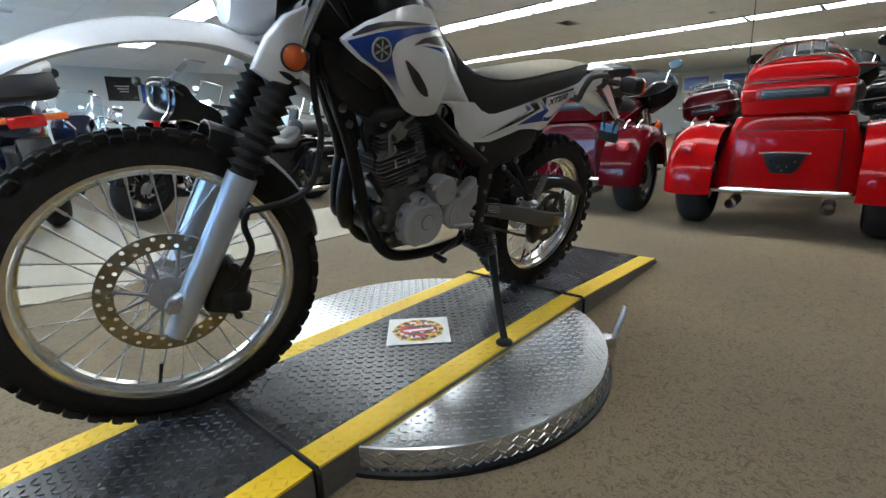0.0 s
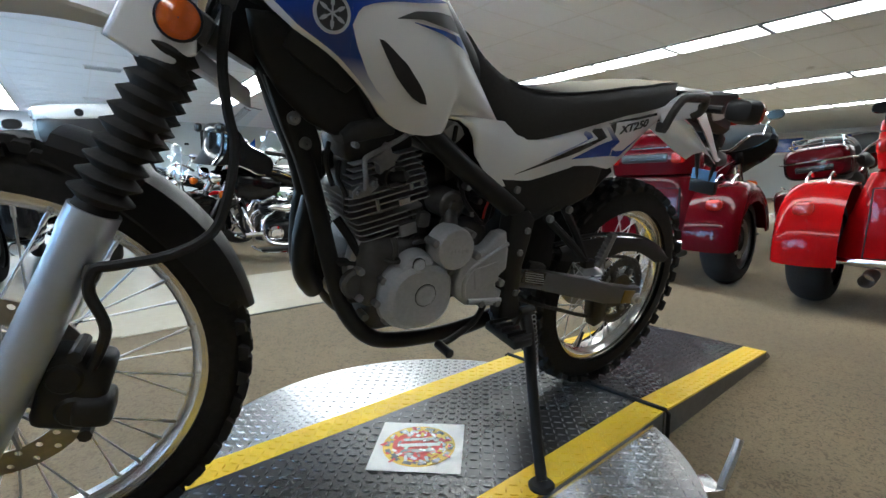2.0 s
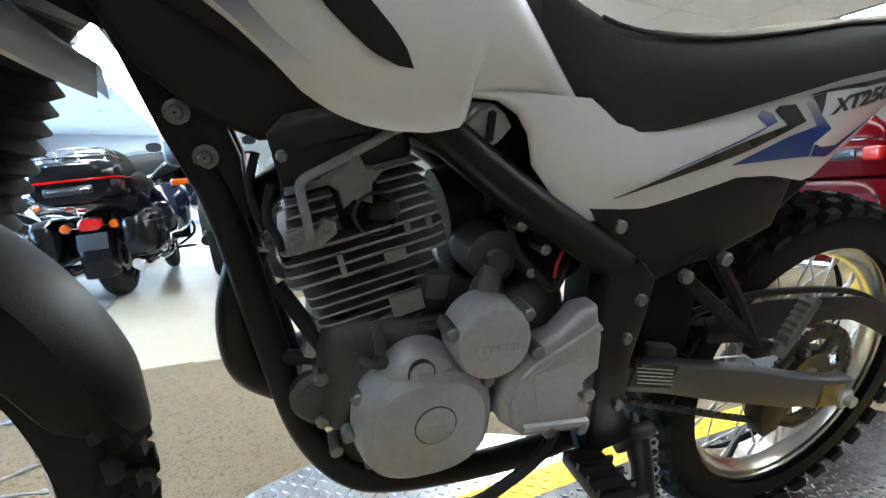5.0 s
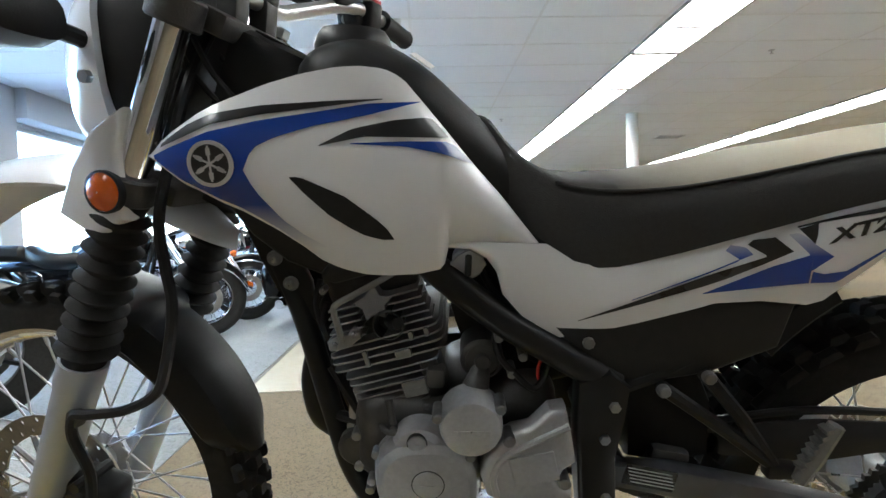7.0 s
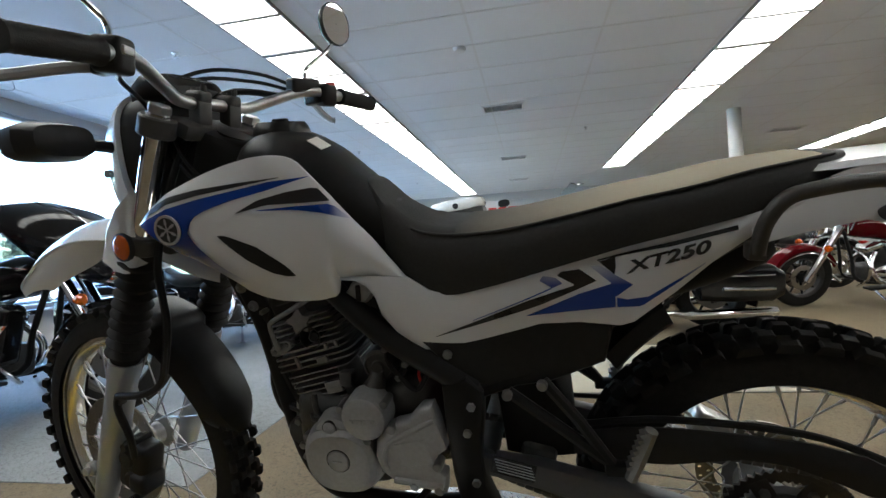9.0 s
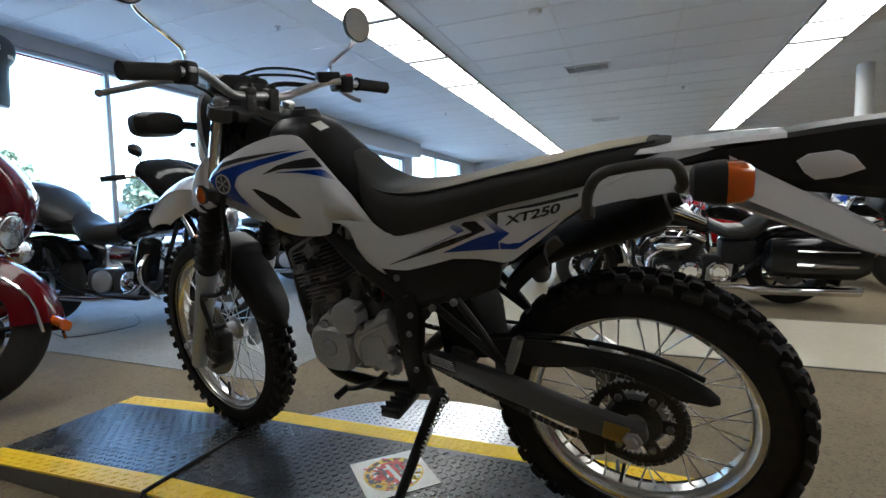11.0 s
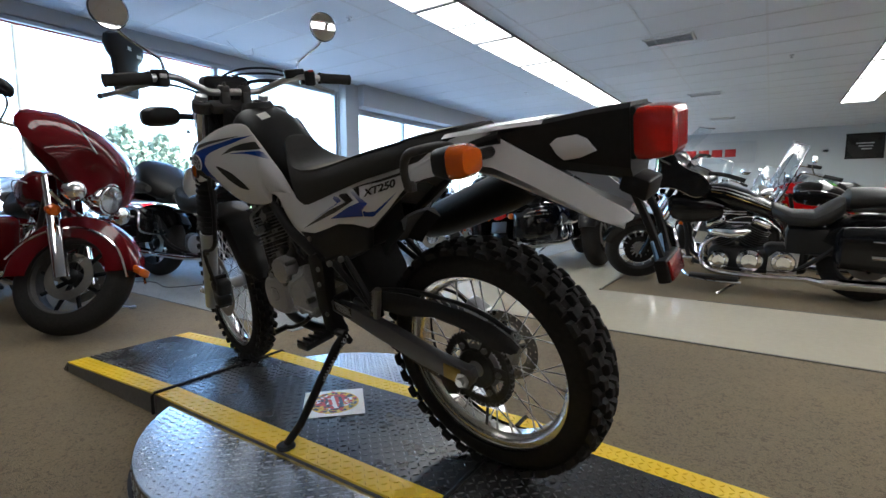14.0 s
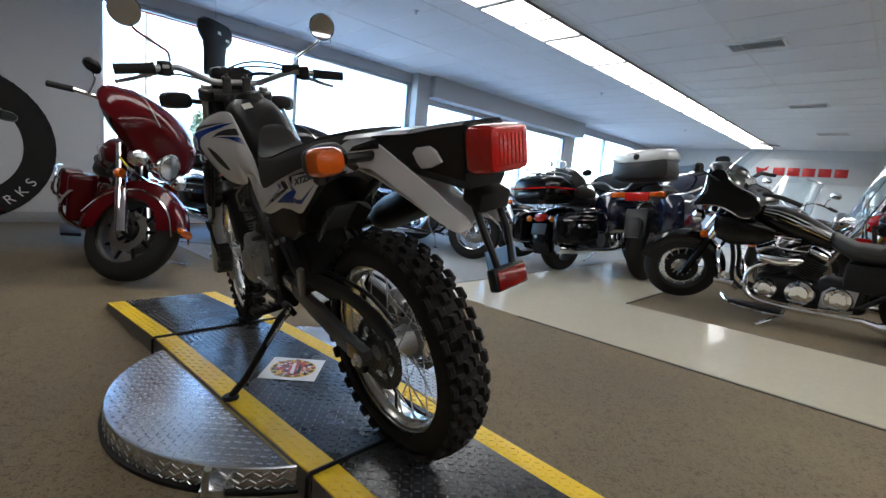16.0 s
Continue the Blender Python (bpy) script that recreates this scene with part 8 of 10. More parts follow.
    if bags and not trike:
        for s in (-1, 1):
            bm = B()
            body(bm, [(rx - 0.22, 0.5, 0.04, 0.1, s * 0.27), (rx - 0.18, 0.5, 0.085, 0.16, s * 0.28), (rx + 0.05, 0.49, 0.1, 0.175, s * 0.285), (rx + 0.34, 0.48, 0.095, 0.165, s * 0.285), (rx + 0.42, 0.47, 0.07, 0.13, s * 0.28), (rx + 0.44, 0.47, 0.03, 0.08, s * 0.28)], 22, 4)
            bg = part("saddlebag", bm, paint, t, "hard saddlebag")
            bm = B()
            tube(bm, spline([(rx - 0.16, s * 0.366, 0.575), (rx + 0.05, s * 0.387, 0.57), (rx + 0.36, s * 0.38, 0.56), (rx + 0.43, s * 0.345, 0.555)], 4), 0.008, 6)
            part("bag_trim", bm, CHROME, bg)
            bm = B()
            box(bm, (rx + 0.12, s * 0.385, 0.5), (0.22, 0.008, 0.04), (0, 0, 0), 0.004)
            part("badge_plate", bm, CHROME, bg)
            bm = B()
            tube(bm, spline([(rx - 0.3, s * 0.18, 0.42), (rx - 0.28, s * 0.4, 0.45), (rx - 0.26, s * 0.4, 0.62), (rx - 0.1, s * 0.4, 0.68), (rx + 0.1, s * 0.36, 0.68)], 4), 0.011, 8)
            part("bag_guard", bm, CHROME, t, "chrome saddlebag guard")
    if trunk and not trike:
        tx = rx + 0.3
        tz = 0.87
        bm = B()
        body(bm, [(tx - 0.25, tz, 0.14, 0.09), (tx - 0.22, tz, 0.22, 0.13), (tx, tz + 0.01, 0.255, 0.155), (tx + 0.2, tz, 0.245, 0.15), (tx + 0.26, tz - 0.01, 0.21, 0.125), (tx + 0.28, tz - 0.01, 0.1, 0.06)], 26, 4)
        tb = part("trunk", bm, paint, t, "painted hard trunk")
        bm = B()
        tube(bm, spline([(tx - 0.2, -0.26, tz + 0.02), (tx + 0.2, -0.272, tz + 0.015), (tx + 0.285, -0.18, tz + 0.01), (tx + 0.292, 0, tz + 0.01), (tx + 0.285, 0.18, tz + 0.01), (tx + 0.2, 0.272, tz + 0.015), (tx - 0.2, 0.26, tz + 0.02)], 4), 0.008, 6)
        part("trunk_trim", bm, stripe or CHROME, tb)
        bm = B()
        body(bm, [(tx - 0.62, tz - 0.08, 0.1, 0.06), (tx - 0.54, tz - 0.03, 0.2, 0.11), (tx - 0.38, tz + 0.06, 0.25, 0.17), (tx - 0.27, tz + 0.1, 0.25, 0.17), (tx - 0.18, tz + 0.1, 0.2, 0.14)], 20, 2.6)
        part("backrest", bm, LEATHER, t, "padded black backrest")
        for s in (-1, 1):
            bm = B()
            body(bm, [(tx - 0.5, tz - 0.03, 0.03, 0.03, s * 0.27), (tx - 0.44, tz - 0.02, 0.05, 0.05, s * 0.28), (tx - 0.28, tz, 0.05, 0.07, s * 0.27), (tx - 0.2, tz, 0.03, 0.04, s * 0.26)], 14, 2.6)
            part("armrest", bm, LEATHER, t)
        bm = B()
        for z_, w_ in ((tz + 0.175, 0.22), (tz + 0.225, 0.19)):
            tube(bm, spline([(tx - 0.15, -w_, z_ - 0.02), (tx + 0.05, -w_, z_), (tx + 0.17, -w_ * 0.8, z_), (tx + 0.19, 0, z_), (tx + 0.17, w_ * 0.8, z_), (tx + 0.05, w_, z_), (tx - 0.15, w_, z_ - 0.02)], 4), 0.007, 6)
        for s in (-1, 1):
            tube(bm, [(tx + 0.1, s * 0.19, tz + 0.13), (tx + 0.1, s * 0.19, tz + 0.22)], 0.007, 6)
            tube(bm, [(tx + 0.16, s * 0.06, tz + 0.13), (tx + 0.17, s * 0.06, tz + 0.22)], 0.006, 6)
        part("luggage_rail", bm, CHROME, tb, "chrome luggage rail")
        bm = B()
        box(bm, (tx + 0.272, 0, tz - 0.055), (0.02, 0.28, 0.055), (0, 0, 0), 0.006, 2)
        pl_ = part("light_bar", bm, INK, tb, "black lamp strip")
        bm = B()
        box(bm, (tx + 0.283, 0, tz - 0.05), (0.004, 0.24, 0.01), (0, 0, 0), 0.002, 1)
        part("light_bar_lens", bm, CHROME, pl_)
    if trike:
        # flared rear body with a tailgate, hard trunk with lid and rack, two wheels under round fenders
        bm = stack(B(), [(0.25, rx - 0.02, 0.25, 0.385), (0.262, rx, 0.27, 0.408), (0.3, rx, 0.272, 0.414), (0.5, rx - 0.01, 0.266, 0.375), (0.68, rx - 0.02, 0.258, 0.322), (0.735, rx - 0.025, 0.25, 0.304), (0.748, rx - 0.03, 0.225, 0.278)])
        box(bm, (rx - 0.36, 0, 0.46), (0.3, 0.44, 0.36), (0, 0, 0), 0.06, 3)
        tb = part("rear_body", bm, paint, t, "painted rear body")
        gate = Matrix.Translation((rx + 0.259, 0, 0.48)) @ Matrix.Rotation(radians(-4), 4, "Y")
        for name_, mat_, dx, hw, hh in (("door_seal", SATIN, 0.001, 0.281, 0.181), ("tailgate", paint, 0.005, 0.275, 0.175)):
            bm = B()
            prism(bm, [(-hw, -hh), (hw, -hh), (hw * 0.955, hh), (-hw * 0.955, hh)], -0.007, 0.007, 0.006 if hw < 0.28 else 0.001, 3)
            bmesh.ops.transform(bm, matrix=gate @ Matrix.Translation((dx, 0, 0)) @ Matrix.Rotation(radians(90), 4, "Z"), verts=bm.verts)
            dr = part(name_, bm, mat_, tb, "dark seal round the tailgate" if mat_ is SATIN else "tailgate panel")
        bm = B()
        prism(bm, [(-0.125, 0.03), (0.125, 0.03), (0.1, 0.0), (0.085, -0.05), (0.055, -0.095), (-0.055, -0.095), (-0.085, -0.05), (-0.1, 0.0)], -0.005, 0.006, 0.002)
        bmesh.ops.transform(bm, matrix=gate @ Matrix.Translation((0.017, 0, 0.01)) @ Matrix.Rotation(radians(90), 4, "Z"), verts=bm.verts)
        br_ = part("plate_bracket", bm, SATIN, dr, "black plate bracket")
        bm = B()
        tube(bm, [(rx + 0.275, -0.13, 0.517), (rx + 0.285, -0.05, 0.523), (rx + 0.285, 0.05, 0.523), (rx + 0.275, 0.13, 0.517)], 0.0075, 8)
        part("badge_bar", bm, CHROME, dr, "chrome badge bar")
        for y_, z_ in ((-0.06, 0.47), (0.06, 0.47), (-0.02, 0.44), (0.02, 0.44), (0, 0.415)):
            bm = B()
            cyl(bm, (rx + 0.274, y_, z_), (rx + 0.292, y_, z_), 0.0065, 8)
            part("bolt", bm, CHROME, dr)
        bm = B()
        tube(bm, spline([(rx + 0.16, -0.47, 0.29), (rx + 0.28, -0.43, 0.287), (rx + 0.315, 0, 0.284), (rx + 0.28, 0.43, 0.287), (rx + 0.16, 0.47, 0.29)], 5), 0.02, 12)
        part("bumper", bm, CHROME, t, "chrome rear bumper")
        bm = stack(B(), [(0.742, rx + 0.02, 0.19, 0.25), (0.756, rx + 0.02, 0.215, 0.277), (0.84, rx + 0.02, 0.226, 0.286), (0.93, rx + 0.02, 0.226, 0.286), (0.937, rx + 0.02, 0.222, 0.282)])
        tk_ = part("trunk", bm, paint, t, "painted hard trunk")
        bm = stack(B(), [(0.936, rx + 0.02, 0.216, 0.276), (0.946, rx + 0.02, 0.216, 0.276)])
        part("trunk_seam", bm, INK, tk_, "dark seam under the lid")
        bm = stack(B(), [(0.945, rx + 0.02, 0.225, 0.284), (0.99, rx + 0.018, 0.222, 0.282), (1.035, rx + 0.01, 0.206, 0.25), (1.075, rx, 0.175, 0.19), (1.095, rx - 0.005, 0.13, 0.13), (1.1, rx - 0.01, 0.08, 0.08)])
        part("trunk_lid", bm, paint, tk_, "domed painted trunk lid")
        bm = B()
        box(bm, (rx + 0.243, 0, 0.868), (0.02, 0.335, 0.06), (0, 0, 0), 0.008, 2)
        pl_ = part("light_bar", bm, INK, tk_, "black lamp strip")
        bm = B()
        box(bm, (rx + 0.254, 0, 0.868), (0.004, 0.29, 0.024), (0, 0, 0), 0.002, 1)
        part("light_bar_lens", bm, GREY_PLASTIC, pl_, "smoked strip lens")
        for s in (-1, 1):
            bm = B()
            box(bm, (rx + 0.225, s * 0.232, 0.866), (0.05, 0.095, 0.075), (0, 0, s * -16), 0.016, 3)
            part("trunk_lamp", bm, RED_LENS, tk_, "red trunk lamp")
            bm = B()
            body(bm, [(rx - 0.48, 0.86, 0.03, 0.03, s * 0.27), (rx - 0.42, 0.87, 0.05, 0.05, s * 0.28), (rx - 0.28, 0.88, 0.05, 0.07, s * 0.27), (rx - 0.2, 0.88, 0.03, 0.04, s * 0.26)], 14, 2.6)
            part("armrest", bm, LEATHER, t, "black armrest")
        bm = B()
        tube(bm, spline([(rx - 0.16, -0.25, 1.02), (rx + 0.06, -0.245, 1.04), (rx + 0.15, -0.19, 1.1), (rx + 0.14, -0.1, 1.16), (rx + 0.135, 0.1, 1.16), (rx + 0.15, 0.19, 1.1), (rx + 0.06, 0.245, 1.04), (rx - 0.16, 0.25, 1.02)], 4), 0.0085, 8)
        tube(bm, spline([(rx + 0.19, -0.2, 1.04), (rx + 0.2, -0.1, 1.075), (rx + 0.2, 0.1, 1.075), (rx + 0.19, 0.2, 1.04)], 4), 0.0075, 8)
        for y_ in (-0.11, -0.03, 0.05, 0.12):
            tube(bm, [(rx + 0.17, y_, 1.07), (rx + 0.137, y_ * 0.9, 1.16)], 0.006, 6)
        part("luggage_rail", bm, CHROME, tk_, "chrome luggage rail")
        bm = B()
        body(bm, [(rx - 0.36, 0.95, 0.12, 0.1), (rx - 0.32, 1.0, 0.2, 0.16), (rx - 0.24, 1.03, 0.2, 0.17), (rx - 0.2, 1.03, 0.14, 0.12)], 20, 2.8)
        part("backrest", bm, LEATHER, t, "padded black backrest")
        for s in (-1, 1):
            road_wheel(t, "rear_wheel", rx, 0.31, 0.1, "cast", None, None, s * 0.51)
            bm = B()
            loops = []
            for k in range(19):
                a = radians(172 - 180 * k / 18)
                rr_ = 0.397 - 0.02 * math.sin(math.radians(180 * k / 18)) ** 8
                loops.append([(rx + (rr_ + o) * math.cos(a), s * yy, 0.31 + (rr_ + o) * math.sin(a)) for yy, o in ((0.36, 0), (0.42, 0.012), (0.5, 0.02), (0.58, 0.014), (0.63, -0.008), (0.655, -0.045), (0.66, -0.12), (0.65, -0.12), (0.62, -0.03), (0.5, 0.0), (0.37, -0.015))])
            rings(bm, loops)
            fd = part("rear_fender", bm, paint, t, "round painted rear fender")
            bm = B()
            body(bm, [(rx + 0.315, 0.553, 0.042, 0.03, s * 0.525), (rx + 0.345, 0.553, 0.05, 0.037, s * 0.525), (rx + 0.365, 0.549, 0.046, 0.033, s * 0.525), (rx + 0.375, 0.548, 0.03, 0.02, s * 0.525)], 18, 3)
            part("tail_lamp", bm, RED_LENS, fd, "red tail lamp")
            for y_ in (0.46, 0.56):
                bm = B()
                tube(bm, spline([(rx + 0.02, s * y_, 0.722), (rx + 0.06, s * y_, 0.745), (rx + 0.13, s * y_, 0.722), (rx + 0.17, s * y_, 0.682)], 4), 0.007, 6)
                part("fender_rail", bm, CHROME, fd, "chrome fender rail")
            bm = B()
            tube(bm, [(rx + 0.1, s * 0.25, 0.2), (rx + 0.3, s * 0.25, 0.19)], 0.034, 14, False)
            part("tail_pipe", bm, BOLT, t, "dull steel tail pipe")
        if antenna:
            bm = B()
            tube(bm, [(rx + 0.2, -0.255, 0.95), (rx + 0.22, -0.26, 1.6)], [0.004, 0.0015], 6)
            part("antenna", bm, SATIN, t)
    return t


def wing_tourer(label, x, y, heading, lean=6, steer=26):
    """A long black touring cruiser with a tall concave wing fairing; its front tyre stands at x, y."""
    hd = radians(heading)
    t = thing("road_motorcycle", label, "motorcycle", Matrix.Translation((x, y, 0.001)) @ Matrix.Rotation(hd + math.pi, 4, "Z") @ Matrix.Rotation(radians(lean), 4, "X"), "parked motorcycles")
    R, rx = 0.31, 1.65
    ax = Vector((0.47, 0, 0.88)).normalized()
    hp = Vector((0.3, 0, 0.88))
    S = Matrix.Translation(hp) @ Matrix.Rotation(radians(steer), 4, ax) @ Matrix.Translation(-hp)

    def fp(name, bm, mat, label="", parent=None):
        bmesh.ops.transform(bm, matrix=S, verts=bm.verts)
        return part(name, bm, mat, parent or t, label)

    road_wheel(t, "front_wheel", 0.0, R, 0.062, "thin", S)
    road_wheel(t, "rear_wheel", rx, R, 0.085, "cast")
    bm = arc_fender(B(), 0.0, R, R + 0.03, 0.08, 160, 0, 18, 0.07)
    fp("front_fender", bm, GLOSS_BLACK, "black front fender")
    for sg in (-1, 1):
        a = Vector((0.02, sg * 0.1, R))
        bm = B()
        tube(bm, [a - ax * 0.03, a + ax * 0.26, a + ax * 0.28, a + ax * 0.66], [0.032, 0.034, 0.027, 0.027], 14)
        fp("fork_leg", bm, GLOSS_BLACK, "black fork leg")
        bm = B()
        cyl(bm, a + ax * 0.36, a + ax * 0.52, 0.036, 14, 0.006)
        fp("fork_sleeve", bm, CHROME, "chrome fork sleeve")
        bm = B()
        lathe(bm, [(0.001, 0.03), (0.028, 0.022), (0.034, 0.0), (0.02, -0.03), (0.001, -0.035)], Matrix.Translation((0.13, sg * 0.2, 0.7)) @ Matrix.Rotation(radians(-90), 4, "Y"), 16)
        fp("indicator", bm, AMBER, "amber indicator")
        bm = B()
        lathe(bm, [(0.001, 0.03), (0.04, 0.024), (0.055, 0.005), (0.06, -0.01), (0.05, -0.05), (0.001, -0.07)], Matrix.Translation((0.14, sg * 0.21, 0.8)) @ Matrix.Rotation(radians(-90), 4, "Y"), 20)
        part("spot_lamp", bm, CHROME, t, "chrome spot lamp")
    # wing fairing: one outline lofted across the bike, swept back and drawn in towards its edges
    side = spline([(0.1, 0, 0.9), (0.175, 0, 1.0), (0.2, 0, 1.1), (0.205, 0, 1.19), (0.23, 0, 1.235), (0.29, 0, 1.245), (0.335, 0, 1.21), (0.38, 0, 1.13), (0.47, 0, 1.065), (0.56, 0, 1.025), (0.63, 0, 0.96), (0.635, 0, 0.88), (0.6, 0, 0.835), (0.51, 0, 0.822), (0.42, 0, 0.87), (0.31, 0, 0.91), (0.2, 0, 0.91)], 3)
    loops = []
    for k in range(15):
        v = -1 + k / 7
        q = abs(v) ** 3
        c = Vector((0.42, 0, 0.98))
        loops.append([c + (p - c) * (1 - 0.16 * q) + Vector((0.06 * v * v - 0.06, v * 0.33, -0.01 * q)) for p in side])
    bm = B()
    rings(bm, loops)
    fr = part("fairing", bm, GLOSS_BLACK, t, "glossy black wing fairing")
    for sg in (-1, 1):
        edge = loops[1 if sg < 0 else 13]
        n = len(edge)
        bm = B()
        tube(bm, [edge[k % n] + Vector((0, sg * 0.012, 0)) for k in range(n - 12, n + 12)], 0.008, 6)
        part("fairing_trim", bm, CHROME, fr, "chrome edge trim")
        bm = B()
        tube(bm, [edge[k] + Vector((0, sg * 0.008, 0.004)) for k in range(19, 31)], 0.006, 6)
        part("dash_trim", bm, CHROME, fr, "chrome dash edge")
        bm = B()
        body(bm, [(0.14, 1.2, 0.045, 0.028, sg * 0.41), (0.16, 1.2, 0.065, 0.042, sg * 0.41), (0.19, 1.2, 0.055, 0.036, sg * 0.41)], 14, 2.6)
        tube(bm, [(0.19, sg * 0.4, 1.18), (0.34, sg * 0.3, 1.08)], 0.008, 6)
        part("mirror", bm, SATIN, t, "black mirror")
        bm = B()
        tube(bm, [(0.5, sg * 0.24, 1.06), (0.58, sg * 0.36, 1.07), (0.7, sg * 0.43, 1.03)], 0.017, 10)
        fp("grip", bm, GRIP, "black grip")
        bm = B()
        body(bm, [(0.28, 0.76, 0.02, 0.05, sg * 0.2), (0.32, 0.74, 0.05, 0.1, sg * 0.22), (0.42, 0.72, 0.06, 0.12, sg * 0.22), (0.6, 0.71, 0.05, 0.09, sg * 0.2), (0.7, 0.71, 0.02, 0.04, sg * 0.19)], 18, 3.4)
        part("lower_fairing", bm, GLOSS_BLACK, t, "black lower fairing panel")
        for dz in (0.0, 0.022):
            bm = B()
            tube(bm, spline([(0.46, sg * 0.2, 0.69 + dz), (0.6, sg * 0.205, 0.685 + dz), (0.86, sg * 0.17, 0.675 + dz)], 4), 0.0045, 6)
            part("side_strip", bm, CHROME, t, "chrome strip")
    bm = B()
    sc = [[(0.27 + 0.2 * u + 0.1 * v * v, v * (0.22 - 0.05 * u), 1.2 + 0.2 * u - 0.02 * v * v) for v in ((k - 6) / 6 for k in range(13))] for u in (0, 0.25, 0.5, 0.75, 1)]
    rings(bm, sc, False, False)
    ws = part("windscreen", bm, GLASS, t, "low clear windscreen")
    ws.visible_shadow = False
    bm = B()
    tube(bm, [p for p in sc[-1]], 0.006, 6)
    part("screen_edge", bm, CHROME, ws, "bright screen edge")
    for y_ in (-0.12, -0.04, 0.04, 0.12):
        bm = B()
        lathe(bm, [(0.03, 0.0), (0.034, 0.012), (0.03, 0.016), (0.001, 0.014)], Matrix.Translation((0.44, y_, 1.09)) @ Matrix.Rotation(radians(55), 4, "Y"), 16)
        part("gauge", bm, CHROME, fr, "chrome ringed gauge")
    # tank with twin stripes, deep seat, pillion
    bm = B()
    body(bm, [(0.52, 0.84, 0.08, 0.05), (0.57, 0.83, 0.15, 0.09), (0.7, 0.81, 0.185, 0.105), (0.85, 0.76, 0.175, 0.1), (1.0, 0.695, 0.13, 0.07), (1.1, 0.66, 0.06, 0.04)], 24, 2.4)
    tk = part("tank", bm, GLOSS_BLACK, t, "long black fuel tank")
    for sg in (-1, 1):
        for k in range(3):
            bm = B()
            tube(bm, spline([(0.6, sg * (0.13 + 0.012 * k), 0.9 - 0.02 * k), (0.72, sg * (0.15 + 0.014 * k), 0.885 - 0.025 * k), (0.88, sg * (0.145 + 0.012 * k), 0.822 - 0.025 * k), (1.02, sg * (0.1 + 0.01 * k), 0.745 - 0.018 * k)], 4), 0.005 if k < 2 else 0.003, 5)
            part("pinstripe", bm, GREY_INK if k < 2 else GOLD, tk, "silver stripe" if k < 2 else "gold pinstripe")
    bm = B()
    body(bm, [(0.98, 0.7, 0.06, 0.04), (1.04, 0.7, 0.12, 0.06), (1.16, 0.64, 0.18, 0.06), (1.3, 0.63, 0.2, 0.065), (1.4, 0.68, 0.19, 0.09), (1.47, 0.74, 0.14, 0.08), (1.5, 0.76, 0.06, 0.04)], 22, 2.6)
    part("seat", bm, LEATHER, t, "wide black leather rider seat")
    bm = B()
    body(bm, [(1.46, 0.77, 0.08, 0.05), (1.5, 0.79, 0.15, 0.08), (1.62, 0.8, 0.17, 0.075), (1.8, 0.79, 0.15, 0.065), (1.86, 0.78, 0.08, 0.04)], 20, 2.6)
    part("pillion_seat", bm, LEATHER, t, "black leather pillion seat")
    # V-twin with chrome covers
    bm = B()
    box(bm, (0.82, 0, 0.28), (0.46, 0.22, 0.22), (0, 0, 0), 0.06, 3)
    box(bm, (1.14, 0, 0.3), (0.3, 0.22, 0.24), (0, 0, 0), 0.05, 3)
    part("crankcase", bm, SATIN, t, "black engine case")
    for a, xc in ((-24, 0.74), (24, 0.86)):
        Mx = Matrix.Translation((xc, 0, 0.34)) @ Matrix.Rotation(radians(a), 4, "Y")
        cy = new("cylinder")
        cy.parent = t
        bm = B()
        lathe(bm, [(0.07, 0.02), (0.07, 0.26)], Mx, 18, True)
        part("barrel", bm, SATIN, cy)
        for k in range(9):
            bm = B()
            lathe(bm, [(0.06, 0.06 + 0.019 * k), (0.098, 0.06 + 0.019 * k), (0.098, 0.066 + 0.019 * k), (0.06, 0.066 + 0.019 * k)], Mx, 18)
            part("fin", bm, BLACK_ALLOY, cy)
        bm = B()
        box(bm, (0, 0, 0.27), (0.15, 0.17, 0.06), (0, 0, 0), 0.024, 3)
        bmesh.ops.transform(bm, matrix=Mx, verts=bm.verts)
        part("rocker_box", bm, CHROME, cy, "chrome rocker cover")
    for sg in (-1, 1):
        bm = B()
        body(bm, [(0.6, 0.53, 0.015, 0.015, sg * 0.17), (0.63, 0.53, 0.035, 0.035, sg * 0.175), (0.76, 0.515, 0.045, 0.045, sg * 0.18), (0.87, 0.53, 0.03, 0.03, sg * 0.175), (0.9, 0.535, 0.012, 0.012, sg * 0.17)], 18, 2.2)
        part("intake_cover", bm, CHROME, t, "long chrome intake cover")
        MS = Matrix.Rotation(radians(90 if sg < 0 else -90), 4, "X")
        for x_, z_, r_, h_ in ((0.68, 0.27, 0.085, 0.04), (0.9, 0.285, 0.105, 0.06), (1.13, 0.28, 0.09, 0.03)):
            bm = B()
            lathe(bm, [(0.001, h_), (r_ * 0.55, h_ * 0.96), (r_ * 0.6, h_ * 0.8), (r_ * 0.85, h_ * 0.7), (r_ * 0.97, h_ * 0.3), (r_, 0.0)], Matrix.Translation((x_, sg * 0.11, z_)) @ MS, 28)
            part("engine_cover", bm, CHROME, t, "round chrome engine cover")
        bm = B()
        prism(bm, [(1.02, 0.18), (1.22, 0.19), (1.235, 0.36), (1.08, 0.37), (1.03, 0.32)], sg * 0.09, sg * 0.116, 0.008, 2)
        part("transmission_cover", bm, STEEL, t, "bright transmission cover")
        bm = B()
        tube(bm, spline([(0.42, sg * 0.27, 0.2), (0.5, sg * 0.33, 0.155), (0.68, sg * 0.34, 0.14), (0.86, sg * 0.32, 0.135)], 4), [0.012] * 13, 8)
        part("footboard_rail", bm, CHROME, t, "chrome footboard rail")
